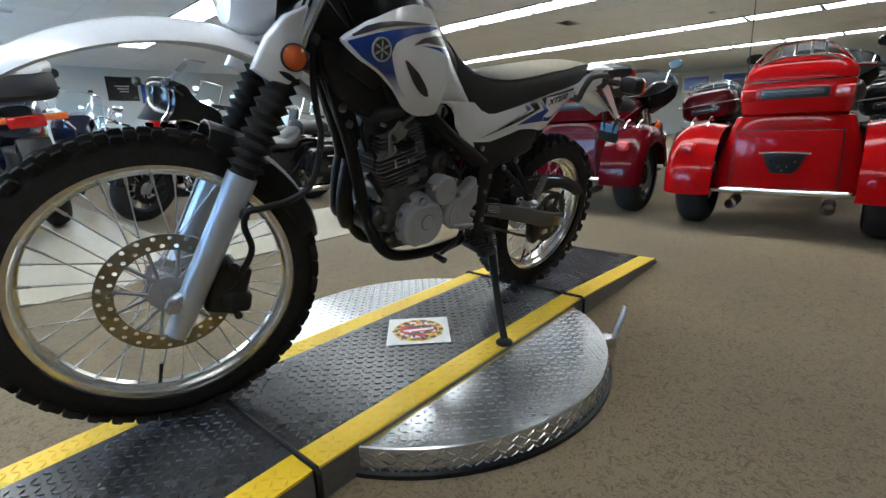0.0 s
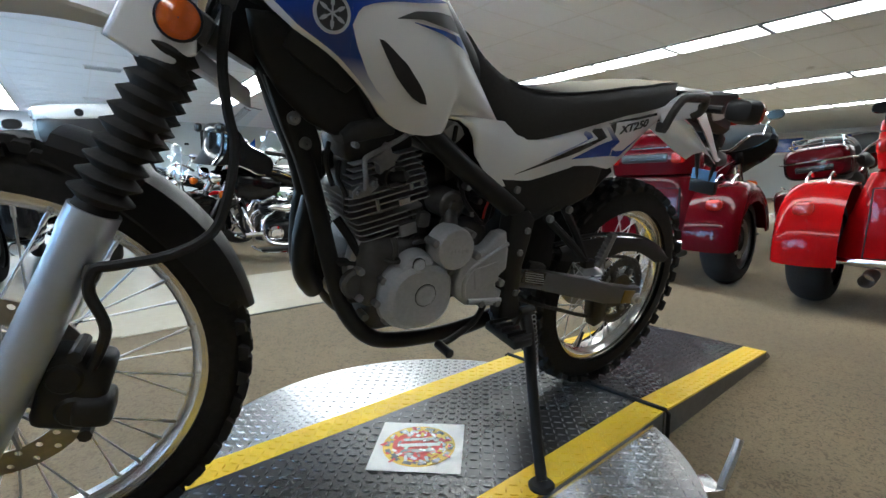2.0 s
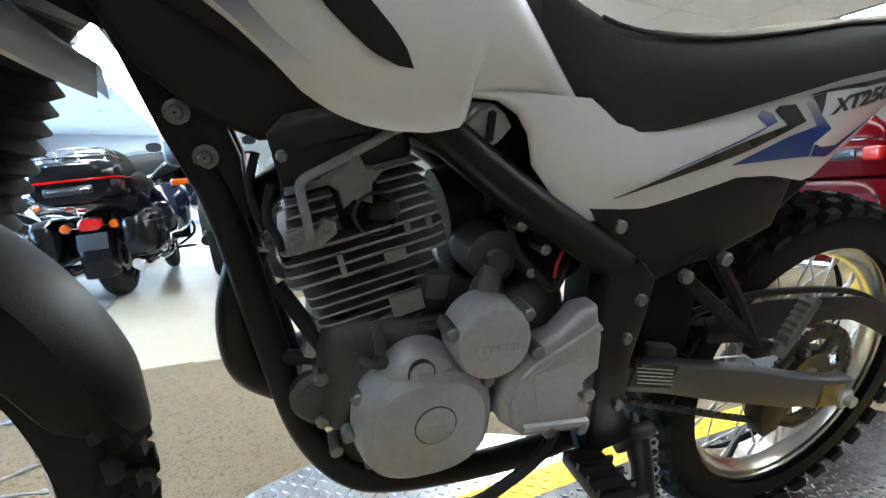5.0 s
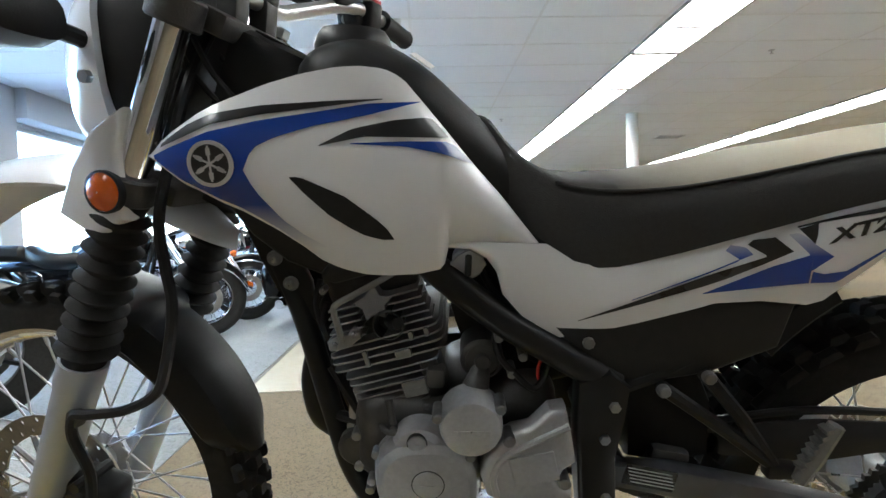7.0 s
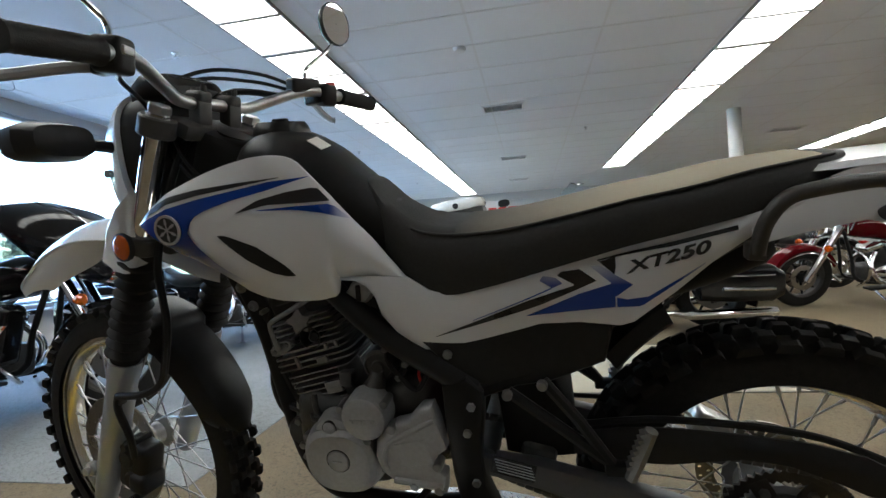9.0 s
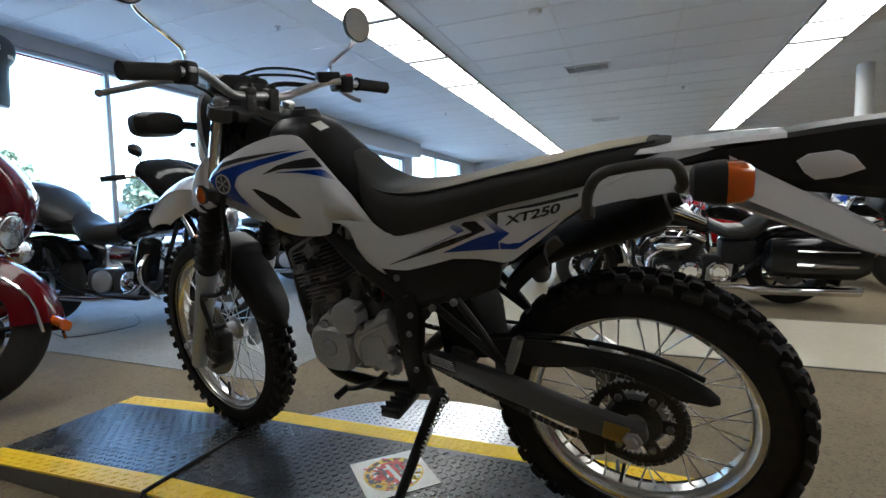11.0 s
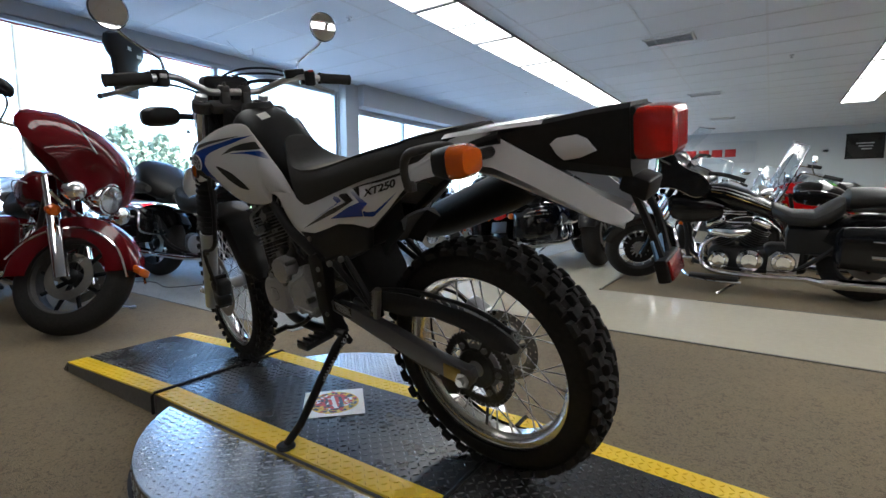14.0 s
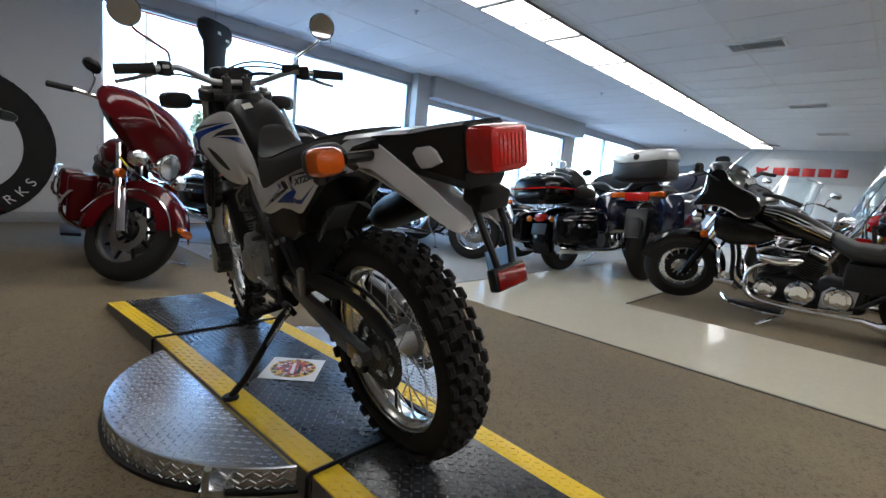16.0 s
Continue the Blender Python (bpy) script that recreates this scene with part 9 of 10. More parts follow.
        bm = B()
        box(bm, (0.66, sg * 0.3, 0.165), (0.36, 0.11, 0.022), (0, 2, 0), 0.009, 2)
        part("footboard", bm, SATIN, t, "rubber topped footboard")
        bm = B()
        tube(bm, spline([(0.36, sg * 0.08, 0.62), (0.35, sg * 0.24, 0.56), (0.38, sg * 0.32, 0.44), (0.43, sg * 0.3, 0.33), (0.48, sg * 0.12, 0.22)], 5), 0.015, 8)
        tube(bm, [(0.36, sg * 0.3, 0.31), (0.5, sg * 0.3, 0.31)], 0.024, 12)
        part("crash_bar", bm, CHROME, t, "chrome crash bar and peg")
        bm = B()
        body(bm, [(1.42, 0.46, 0.04, 0.09, sg * 0.27), (1.46, 0.46, 0.09, 0.15, sg * 0.28), (1.7, 0.46, 0.105, 0.165, sg * 0.29), (2.0, 0.45, 0.1, 0.155, sg * 0.29), (2.1, 0.44, 0.06, 0.1, sg * 0.28)], 22, 4)
        bg = part("saddlebag", bm, GLOSS_BLACK, t, "black hard saddlebag")
        for z_, r_ in ((0.42, 0.016), (0.53, 0.007)):
            bm = B()
            tube(bm, spline([(1.62, sg * 0.39, z_), (1.8, sg * 0.4, z_ - 0.003), (2.0, sg * 0.392, z_ - 0.006)], 4), r_, 8)
            part("bag_trim", bm, CHROME, bg, "chrome bag trim")
        bm = B()
        tube(bm, [(1.28, sg * 0.2, 0.18), (1.36, sg * 0.23, 0.17), (1.4, sg * 0.24, 0.17), (2.05, sg * 0.25, 0.185), (2.08, sg * 0.25, 0.186)], [0.026, 0.03, 0.042, 0.042, 0.036], 16)
        part("silencer", bm, CHROME, t, "long chrome silencer")
        bm = B()
        tube(bm, spline([(0.7, sg * 0.08, 0.5), (0.56, sg * 0.15, 0.4), (0.58, sg * 0.18, 0.22), (0.8, sg * 0.2, 0.17), (1.3, sg * 0.2, 0.18)], 5), 0.022, 12)
        part("exhaust_pipe", bm, CHROME, t, "chrome exhaust pipe")
    bm = B()
    for sg in (-1, 1):
        tube(bm, spline([(0.34, sg * 0.05, 0.84), (0.42, sg * 0.09, 0.5), (0.5, sg * 0.1, 0.24), (1.1, sg * 0.1, 0.2), (1.36, sg * 0.11, 0.34), (1.56, sg * 0.11, 0.6)], 4), 0.018, 8)
    tube(bm, [(0.32, 0, 0.86), (0.95, 0, 0.66), (1.6, 0, 0.62)], 0.024, 8)
    box(bm, (1.3, 0, 0.46), (0.34, 0.24, 0.22), (0, 0, 0), 0.04, 2)
    part("frame", bm, SATIN, t, "black frame and side covers")
    bm = arc_fender(B(), rx, R, R + 0.05, 0.12, 150, -20, 16, 0.1)
    part("rear_fender", bm, GLOSS_BLACK, t, "black rear fender")
    bm = B()
    tube(bm, [(0.86, -0.12, 0.2), (0.82, -0.22, 0.1), (0.7, -0.4, 0.045)], 0.011, 8)
    part("side_stand", bm, CHROME, t, "chrome side stand")
    return t


def adventure_tourer(label, x, y, heading):
    """A tall touring motorcycle with panniers and a top case; its rear tyre stands at x, y."""
    hd = radians(heading)
    fwd = Vector((math.cos(hd), math.sin(hd), 0))
    mid = Vector((x, y, 0)) + fwd * 0.855
    t = thing("touring_motorcycle", label, "motorcycle", Matrix.Translation((mid.x, mid.y, 0.001)) @ Matrix.Rotation(hd + math.pi, 4, "Z") @ Matrix.Rotation(radians(6), 4, "X") @ Matrix.Scale(1.14, 4), "parked motorcycles")
    road_wheel(t, "front_wheel", -0.75, 0.31, 0.06)
    road_wheel(t, "rear_wheel", 0.75, 0.32, 0.085)
    bm = B()
    body(bm, [(-0.55, 0.85, 0.05, 0.1), (-0.5, 0.88, 0.2, 0.2), (-0.35, 0.85, 0.3, 0.28), (-0.1, 0.8, 0.26, 0.26), (0.1, 0.78, 0.17, 0.16), (0.2, 0.77, 0.1, 0.08)], 22, 3)
    part("fairing", bm, NAVY, t, "dark blue fairing")
    bm = B()
    sc = [[(-0.48 + 0.16 * u + 0.1 * v * v, v * (0.22 - 0.06 * u), 1.03 + 0.16 * u) for v in ((k - 5) / 5 for k in range(11))] for u in (0, 0.25, 0.5, 0.75, 1)]
    rings(bm, sc, False, False)
    part("windscreen", bm, SMOKE, t, "smoked windscreen").visible_shadow = False
    bm = B()
    body(bm, [(0.08, 0.8, 0.08, 0.05), (0.2, 0.82, 0.15, 0.07), (0.45, 0.86, 0.15, 0.07), (0.62, 0.87, 0.1, 0.05)], 18, 2.8)
    part("seat", bm, LEATHER, t)
    for s in (-1, 1):
        bm = B()
        body(bm, [(0.45, 0.63, 0.06, 0.12, s * 0.29), (0.5, 0.63, 0.115, 0.18, s * 0.3), (0.82, 0.63, 0.125, 0.2, s * 0.31), (0.98, 0.63, 0.11, 0.175, s * 0.3), (1.02, 0.63, 0.06, 0.1, s * 0.3)], 20, 3.4)
        part("pannier", bm, NAVY, t, "hard pannier")
        bm = B()
        box(bm, (0.985, s * 0.17, 0.81), (0.04, 0.16, 0.05), (0, 0, s * -12), 0.012, 2)
        part("indicator", bm, AMBER, t, "amber indicator")
        bm = B()
        tube(bm, [(-0.2, s * 0.1, 1.05), (-0.05, s * 0.34, 1.08), (0.04, s * 0.42, 1.06)], 0.013, 8)
        part("bar", bm, SATIN, t)
        bm = B()
        body(bm, [(-0.16, 1.2, 0.05, 0.03, s * 0.42), (-0.13, 1.2, 0.07, 0.045, s * 0.42), (-0.1, 1.2, 0.06, 0.04, s * 0.42)], 14, 2.6)
        part("mirror", bm, SATIN, t)
        bm = B()
        tube(bm, [(-0.75, s * 0.09, 0.31), (-0.48, s * 0.09, 0.85)], 0.027, 12)
        part("fork_leg", bm, SATIN, t)
    bm = B()
    box(bm, (0.99, 0, 0.79), (0.06, 0.22, 0.085), (0, 0, 0), 0.016, 2)
    part("tail_lamp", bm, RED_LENS, t, "wide red tail lamp")
    bm = B()
    box(bm, (1.0, 0, 0.55), (0.02, 0.2, 0.26), (0, -14, 0), 0.008)
    part("plate_panel", bm, GREY_PLASTIC, t, "blank grey plate panel")
    bm = B()
    body(bm, [(0.58, 1.035, 0.14, 0.06), (0.62, 1.040, 0.24, 0.1), (0.82, 1.040, 0.275, 0.11), (0.98, 1.040, 0.25, 0.105), (1.03, 1.040, 0.19, 0.08), (1.045, 1.040, 0.08, 0.04)], 24, 4.5)
    cs = part("top_case", bm, GREY_PLASTIC, t, "dark grey top case")
    bm = B()
    body(bm, [(0.58, 1.145, 0.14, 0.03), (0.62, 1.155, 0.245, 0.055), (0.82, 1.165, 0.278, 0.07), (0.98, 1.155, 0.254, 0.058), (1.035, 1.14, 0.19, 0.038), (1.048, 1.135, 0.08, 0.02)], 24, 3.5)
    part("lid", bm, WHITE_GLOSS, cs, "white lid")
    bm = B()
    lathe(bm, [(0.001, 0.006), (0.024, 0.005), (0.028, 0.0)], Matrix.Translation((1.047, 0, 1.145)) @ Matrix.Rotation(radians(90), 4, "Y"), 20)
    part("emblem", bm, INK, cs)
    bm = B()
    box(bm, (0.0, 0, 0.45), (0.6, 0.3, 0.36), (0, 0, 0), 0.06, 3)
    tube(bm, [(0.2, -0.05, 0.45), (0.75, -0.1, 0.32)], 0.045, 10)
    part("engine", bm, DARK_ALLOY, t)
    bm = B()
    tube(bm, spline([(0.1, 0.14, 0.22), (0.45, 0.18, 0.26), (0.62, 0.22, 0.36), (0.95, 0.24, 0.42)], 4), [0.025] * 8 + [0.05] * 5, 14)
    part("silencer", bm, CHROME, t, "chrome silencer")
    bm = arc_fender(B(), 0.75, 0.32, 0.36, 0.08, 130, 15, 10, 0.04)
    part("hugger", bm, BLACK, t)
    return t


def sport_bike(label, x, y, heading, paint, second):
    """A faired sports motorcycle; its front tyre stands at x, y."""
    hd = radians(heading)
    fwd = Vector((math.cos(hd), math.sin(hd), 0))
    mid = Vector((x, y, 0)) - fwd * 0.7
    t = thing("sport_motorcycle", label, "motorcycle", Matrix.Translation((mid.x, mid.y, 0.001)) @ Matrix.Rotation(hd + math.pi, 4, "Z") @ Matrix.Rotation(radians(7), 4, "X"), "parked motorcycles")
    road_wheel(t, "front_wheel", -0.7, 0.3, 0.06)
    road_wheel(t, "rear_wheel", 0.7, 0.31, 0.085)
    bm = B()
    body(bm, [(-0.72, 0.82, 0.03, 0.04), (-0.66, 0.84, 0.12, 0.1), (-0.5, 0.85, 0.2, 0.16), (-0.35, 0.72, 0.22, 0.3), (-0.1, 0.55, 0.22, 0.26), (0.15, 0.5, 0.2, 0.2), (0.25, 0.48, 0.12, 0.1)], 20, 3)
    part("fairing", bm, paint, t, "painted fairing")
    bm = B()
    body(bm, [(-0.35, 0.9, 0.06, 0.05), (-0.28, 0.92, 0.14, 0.1), (-0.1, 0.9, 0.15, 0.12), (0.08, 0.82, 0.1, 0.08), (0.14, 0.8, 0.05, 0.03)], 20, 2.5)
    part("tank", bm, second, t, "painted tank")
    bm = B()
    body(bm, [(0.08, 0.78, 0.07, 0.03), (0.2, 0.78, 0.12, 0.04), (0.4, 0.84, 0.11, 0.05), (0.5, 0.87, 0.06, 0.03)], 16, 2.6)
    part("seat", bm, LEATHER, t)
    bm = B()
    body(bm, [(0.3, 0.8, 0.1, 0.05), (0.55, 0.88, 0.11, 0.06), (0.78, 0.95, 0.06, 0.035), (0.84, 0.96, 0.02, 0.015)], 16, 2.6)
    part("tail", bm, paint, t)
    bm = B()
    sc = [[(-0.62 + 0.26 * u + 0.08 * v * v, v * 0.15, 0.93 + 0.18 * u - 0.04 * v * v) for v in ((k - 4) / 4 for k in range(9))] for u in (0, 0.33, 0.66, 1)]
    rings(bm, sc, False, False)
    part("windscreen", bm, SMOKE, t, "smoked windscreen").visible_shadow = False
    for s in (-1, 1):
        bm = B()
        tube(bm, [(-0.7, s * 0.09, 0.3), (-0.42, s * 0.09, 0.85)], 0.025, 10)
        part("fork_leg", bm, GOLD, t)
        bm = B()
        tube(bm, [(-0.4, s * 0.1, 0.92), (-0.3, s * 0.33, 0.93)], 0.014, 8)
        part("grip", bm, GRIP, t)
        bm = B()
        tube(bm, [(-0.55, s * 0.12, 0.95), (-0.5, s * 0.34, 1.06)], 0.008, 6)
        body(bm, [(-0.52, 1.08, 0.05, 0.025, s * 0.38), (-0.49, 1.08, 0.075, 0.035, s * 0.38), (-0.46, 1.08, 0.06, 0.03, s * 0.38)], 12, 2.6)
        part("mirror", bm, BLACK, t)
    bm = B()
    box(bm, (0.1, 0, 0.42), (0.4, 0.26, 0.26), (0, 0, 0), 0.05, 2)
    tube(bm, [(0.25, 0.0, 0.45), (0.7, -0.1, 0.31)], 0.04, 8)
    part("engine", bm, DARK_ALLOY, t)
    bm = arc_fender(B(), -0.7, 0.3, 0.33, 0.07, 150, 30, 10, 0.04)
    part("front_fender", bm, paint, t)
    return t


cruiser("maroon touring motorcycle with bat-wing fairing and chrome spot lamps", -1.98, 0.11, -9, MAROON, fairing=MAROON, bags=True, spots=True, stripe=GREY_INK, lean=3.5, steer=45, R=0.33)
sport_bike("dark red and white sport motorcycle beside the tyre sign", -2.33, -0.72, 30, DARK_RED, WHITE_GLOSS)
cruiser("black touring motorcycle with trunk and padded backrest by the window", -2.05, 1.7, 9, GLOSS_BLACK, fairing=GLOSS_BLACK, bags=True, trunk=True, lean=5, big=1.25)
cruiser("black touring motorcycle with red striped trunk and chrome bag guards", -0.57, 5.6, 81, GLOSS_BLACK, fairing=GLOSS_BLACK, bags=True, trunk=True, stripe=BRIGHT_RED, lean=6)
cruiser("black cruiser with brown fender and wire wheels", -1.62, 4.3, 8, GLOSS_BLACK, wire=True, white=True, screen=True, bags=True)
cruiser("black cruiser motorcycle with chrome forks", -1.72, 3.5, 12, GLOSS_BLACK, wire=True, screen=False, bags=True, spots=True)
adventure_tourer("dark blue tourer with panniers and white top case", -0.06, 4.5, 88)
wing_tourer("black touring cruiser with wing fairing and saddlebags on carpet", 0.467, 3.84, 176.7)
cruiser("black cruiser motorcycle with tall windscreen and backrest", 1.35, 5.35, 178, GLOSS_BLACK, screen=True, bags=True, sissy=True)
cruiser("chrome trimmed dark cruiser with spot lamps", 0.62, 6.9, 250, GLOSS_BLACK, screen=True, bags=True, spots=True)
cruiser("dark red cruiser motorcycle with windscreen", 3.4, 4.7, 180, DARK_RED, screen=True, bags=True, sissy=True)
cruiser("black cruiser with tall windscreen and backrest", 3.1, 6.3, 178, GLOSS_BLACK, screen=True, sissy=True, wire=True)
sport_bike("red and white sport motorcycle", 1.7, 7.6, 170, BRIGHT_RED, WHITE_GLOSS)
sport_bike("green and black sport motorcycle", 2.2, 8.7, 170, GREEN, GLOSS_BLACK)
sport_bike("white and blue sport motorcycle", 3.6, 8.0, 175, WHITE_GLOSS, ROYAL)
sport_bike("red sport motorcycle in the far row", 4.6, 9.6, 175, BRIGHT_RED, GLOSS_BLACK)
cruiser("dark cruiser motorcycle in the far row", 1.3, 9.9, 200, GLOSS_BLACK, screen=True)
cruiser("black cruiser in the far row by the sign wall", -0.9, 8.4, 40, GLOSS_BLACK, screen=True, bags=True)
cruiser("black cruiser motorcycle in the window row", -1.75, 6.2, 5, GLOSS_BLACK, screen=True, bags=True)
cruiser("maroon cruiser motorcycle in the window row", -1.75, 7.5, 5, MAROON, screen=True)
# three-wheelers, seen from behind
cruiser("bright red three-wheeler with trunk, chrome bumper and antenna", 2.88 + 1.68, -0.585, 0, BRIGHT_RED, trike=True, trunk=True, fairing=GLOSS_BLACK, wb=1.68, group="three-wheelers", antenna=True)
cruiser("dark red three-wheeler with trunk and chrome rails", 3.06 + 1.68, 0.96, 0, DARK_RED, trike=True, trunk=True, fairing=GLOSS_BLACK, wb=1.68, group="three-wheelers")
cruiser("dark red touring motorcycle with trunk behind the three-wheelers", 7.0, 0.25, 0, DARK_RED, fairing=DARK_RED, bags=True, trunk=True)
cruiser("black touring motorcycle with trunk in a row", 7.1, 1.6, 4, GLOSS_BLACK, fairing=GLOSS_BLACK, bags=True, trunk=True)
cruiser("black cruiser with windscreen in a row", 6.2, 3.0, 176, GLOSS_BLACK, screen=True, bags=True, sissy=True)
cruiser("black touring motorcycle with trunk in a far row", 7.2, -1.3, -2, GLOSS_BLACK, fairing=GLOSS_BLACK, bags=True, trunk=True)
cruiser("blue and chrome cruiser with windscreen in a far row", 6.6, -2.6, 182, NAVY, screen=True, bags=True, spots=True)
cruiser("dark cruiser motorcycle in a far row", 9.6, 1.0, 180, GLOSS_BLACK, screen=True, bags=True)
cruiser("dark red cruiser motorcycle in a far row", 9.8, 3.2, 180, DARK_RED, screen=True, sissy=True)

# ---- wall fittings and the far end ----
SIGN_GREY = surf("sign_panel", (0.5, 0.51, 0.53), 0.35, 0, 0.04)
SIGN_RED = surf("sign_red", (0.45, 0.012, 0.012), 0.35, 0, 0.05)
sg_ = thing("wall_sign", "long grey wall sign with a row of red bars", "sign", ROOM @ Matrix.Translation((-0.5, YN - 0.03, 2.17)))
bm = B()
box(bm, (0, 0, 0), (3.05, 0.05, 0.68), (0, 0, 0), 0.01)
part("panel", bm, SIGN_GREY, sg_)
for k in range(5):
    bm = B()
    box(bm, (-0.64 + 0.37 * k, -0.032, -0.02), (0.3, 0.012, 0.24), (0, 0, 0), 0.004)
    part("bar", bm, SIGN_RED, sg_, "red bar")
bm = B()
prism(bm, [(-1.2, -0.1), (-0.95, 0.0), (-0.9, 0.14), (-1.05, 0.05), (-1.25, 0.1)], -0.038, -0.028, 0.002)
part("emblem", bm, SIGN_RED, sg_, "red wing-like emblem")


def wall_picture(name, label, cat, x, z, w, h, mat, fmat):
    t = thing(name, label, cat, ROOM @ Matrix.Translation((x, YN - 0.018, z)), "wall pictures")
    bm = B()
    for c, s in (((0, 0, h / 2), (w + 0.06, 0.03, 0.05)), ((0, 0, -h / 2), (w + 0.06, 0.03, 0.05)), ((w / 2, 0, 0), (0.05, 0.03, h - 0.05)), ((-w / 2, 0, 0), (0.05, 0.03, h - 0.05))):
        box(bm, c, s, bevel=0.005)
    part("frame", bm, fmat, t)
    bm = B()
    box(bm, (0, 0.005, 0), (w, 0.012, h))
    pn_ = part("panel", bm, mat, t)
    for k in range(3):
        bm = B()
        box(bm, (0.02 * k, -0.003, 0.12 * h * (1 - k)), (w * (0.5 - 0.1 * k), 0.004, h * 0.05))
        part("bar", bm, GREY_INK, pn_)


wall_picture("framed_plaque", "dark framed plaque on the white wall", "picture", 3.56, 2.2, 0.78, 0.66, INK, BLACK)
bm = B()
loops = []
for k in range(12):
    u = k / 11
    loops.append([(4.05 + 0.85 * u, YN - 0.09 - 0.05 * math.sin(5 * u), 2.38 - 0.28 * math.sin(math.pi * u)), (4.05 + 0.85 * u, YN - 0.05, 1.75 + 0.2 * math.sin(3 * u)), (4.05 + 0.85 * u, YN - 0.04, 1.75 + 0.2 * math.sin(3 * u)), (4.05 + 0.85 * u, YN - 0.08 - 0.05 * math.sin(5 * u), 2.39 - 0.28 * math.sin(math.pi * u))])
rings(bm, loops)
solid("fabric_banner", bm, ROYAL, "draped blue fabric banner on the wall", "banner", m=ROOM)
for x, z in ((2.71, 2.1),):
    t = thing("wall_camera", "small dark camera housing on the wall", "camera", ROOM @ Matrix.Translation((x, YN - 0.06, z)))
    bm = B()
    box(bm, (0, 0, 0), (0.12, 0.1, 0.07), (0, 0, 0), 0.015)
    part("housing", bm, BLACK, t)
    bm = B()
    cyl(bm, (0, -0.05, 0), (0, -0.075, 0), 0.025, 14)
    part("lens", bm, INK, t)
sw = thing("interior_window", "small bright interior window in the far wall", "window", ROOM @ Matrix.Translation((-3.8, YN - 0.02, 2.02)))
bm = B()
for c, s in (((0, 0, 0.3), (0.75, 0.04, 0.06)), ((0, 0, -0.3), (0.75, 0.04, 0.06)), ((0.35, 0, 0), (0.06, 0.04, 0.54)), ((-0.35, 0, 0), (0.06, 0.04, 0.54))):
    box(bm, c, s, bevel=0.005)
part("frame", bm, FRAME, sw)
bm = B()
box(bm, (0, 0.008, 0), (0.64, 0.006, 0.54))
part("pane", bm, SIGN_GREY, sw)
for y, w in ((4.7, 1.1), (3.4, 1.1), (6.3, 1.2)):
    t = thing("framed_poster", "framed blue poster on the far wall", "picture", ROOM @ Matrix.Translation((XE - 0.03, y, 2.25)) @ Matrix.Rotation(radians(90), 4, "Z"), "wall pictures")
    bm = B()
    box(bm, (0, 0, 0), (w, 0.03, 0.75), (0, 0, 0), 0.006)
    part("frame", bm, LABEL_WHITE, t)
    bm = B()
    box(bm, (0, 0.017, 0), (w - 0.15, 0.006, 0.58))
    part("print", bm, ROYAL, t, "blue print")

# painted tyre sign on the window wall
tyre = thing("tyre_wall_sign", "large dark tyre-shaped wall sign with white letters", "sign", ROOM @ Matrix.Translation((XW + 0.03, -0.81, 0.815)) @ Matrix.Rotation(radians(90), 4, "Y") @ Matrix.Diagonal((1.06, 1.06, 1, 1)))
bm = B()
lathe(bm, [(0.5, 0.0), (0.5, 0.015), (0.53, 0.03), (0.6, 0.035), (0.72, 0.03), (0.76, 0.015), (0.76, 0.0)], None, 72)
part("tyre_ring", bm, RUBBER, tyre)
bm = B()
lathe(bm, [(0.001, 0.01), (0.5, 0.01), (0.5, 0.0)], None, 48)
part("hub_panel", bm, WALL, tyre)
bm = B()
for k in range(40):
    a = 2 * math.pi * k / 40
    box(bm, (0.735 * math.cos(a), 0.735 * math.sin(a), 0.03), (0.05, 0.03, 0.012), (0, 0, math.degrees(a) + 20), 0.003, 1)
ob = part("tread_blocks", bm, RUBBER, tyre)
ob["kind"] = "stuff"
for ch_, a in (("S", 57.5), ("K", 46.7), ("R", 35.5)):
    aa = radians(a)
    m = Matrix.Translation((0.655 * math.cos(aa), 0.655 * math.sin(aa), 0.037)) @ Matrix.Rotation(aa + radians(90), 4, "Z")
    lettering("letter", ch_, 0.13, LABEL_WHITE, tyre, m, 0.002)

# black moulded panel hung in the window
hang = thing("hanging_display_panel", "black moulded fairing panel with white tags hanging by the window", "display panel", Matrix.Translation((-4.62, 1.72, 2.25)) @ Matrix.Rotation(radians(30), 4, "Z"))
bm = B()
loops = []
for z, w, d in ((-0.36, 0.16, 0.05), (-0.3, 0.17, 0.06), (-0.1, 0.17, 0.065), (0.02, 0.185, 0.07), (0.08, 0.25, 0.08), (0.15, 0.285, 0.085), (0.24, 0.27, 0.08), (0.28, 0.22, 0.06), (0.29, 0.16, 0.04)):
    loops.append([(d * math.copysign(abs(math.cos(a)) ** 0.7, math.cos(a)), w * math.copysign(abs(math.sin(a)) ** 0.7, math.sin(a)), z) for a in (2 * math.pi * k / 20 for k in range(20))])
rings(bm, loops)
part("shell", bm, BLACK, hang)
for y, z in ((-0.03, 0.15), (0.12, 0.1)):
    bm = B()
    box(bm, (0.083, y, z), (0.003, 0.06, 0.035), (0, 0, -8 if y > 0 else 0))
    part("tag", bm, LABEL_WHITE, hang)
bm = B()
tube(bm, [(0, 0, 0.28), (0, 0, 0.56)], 0.0025, 6)
part("cord", bm, STEEL, hang)
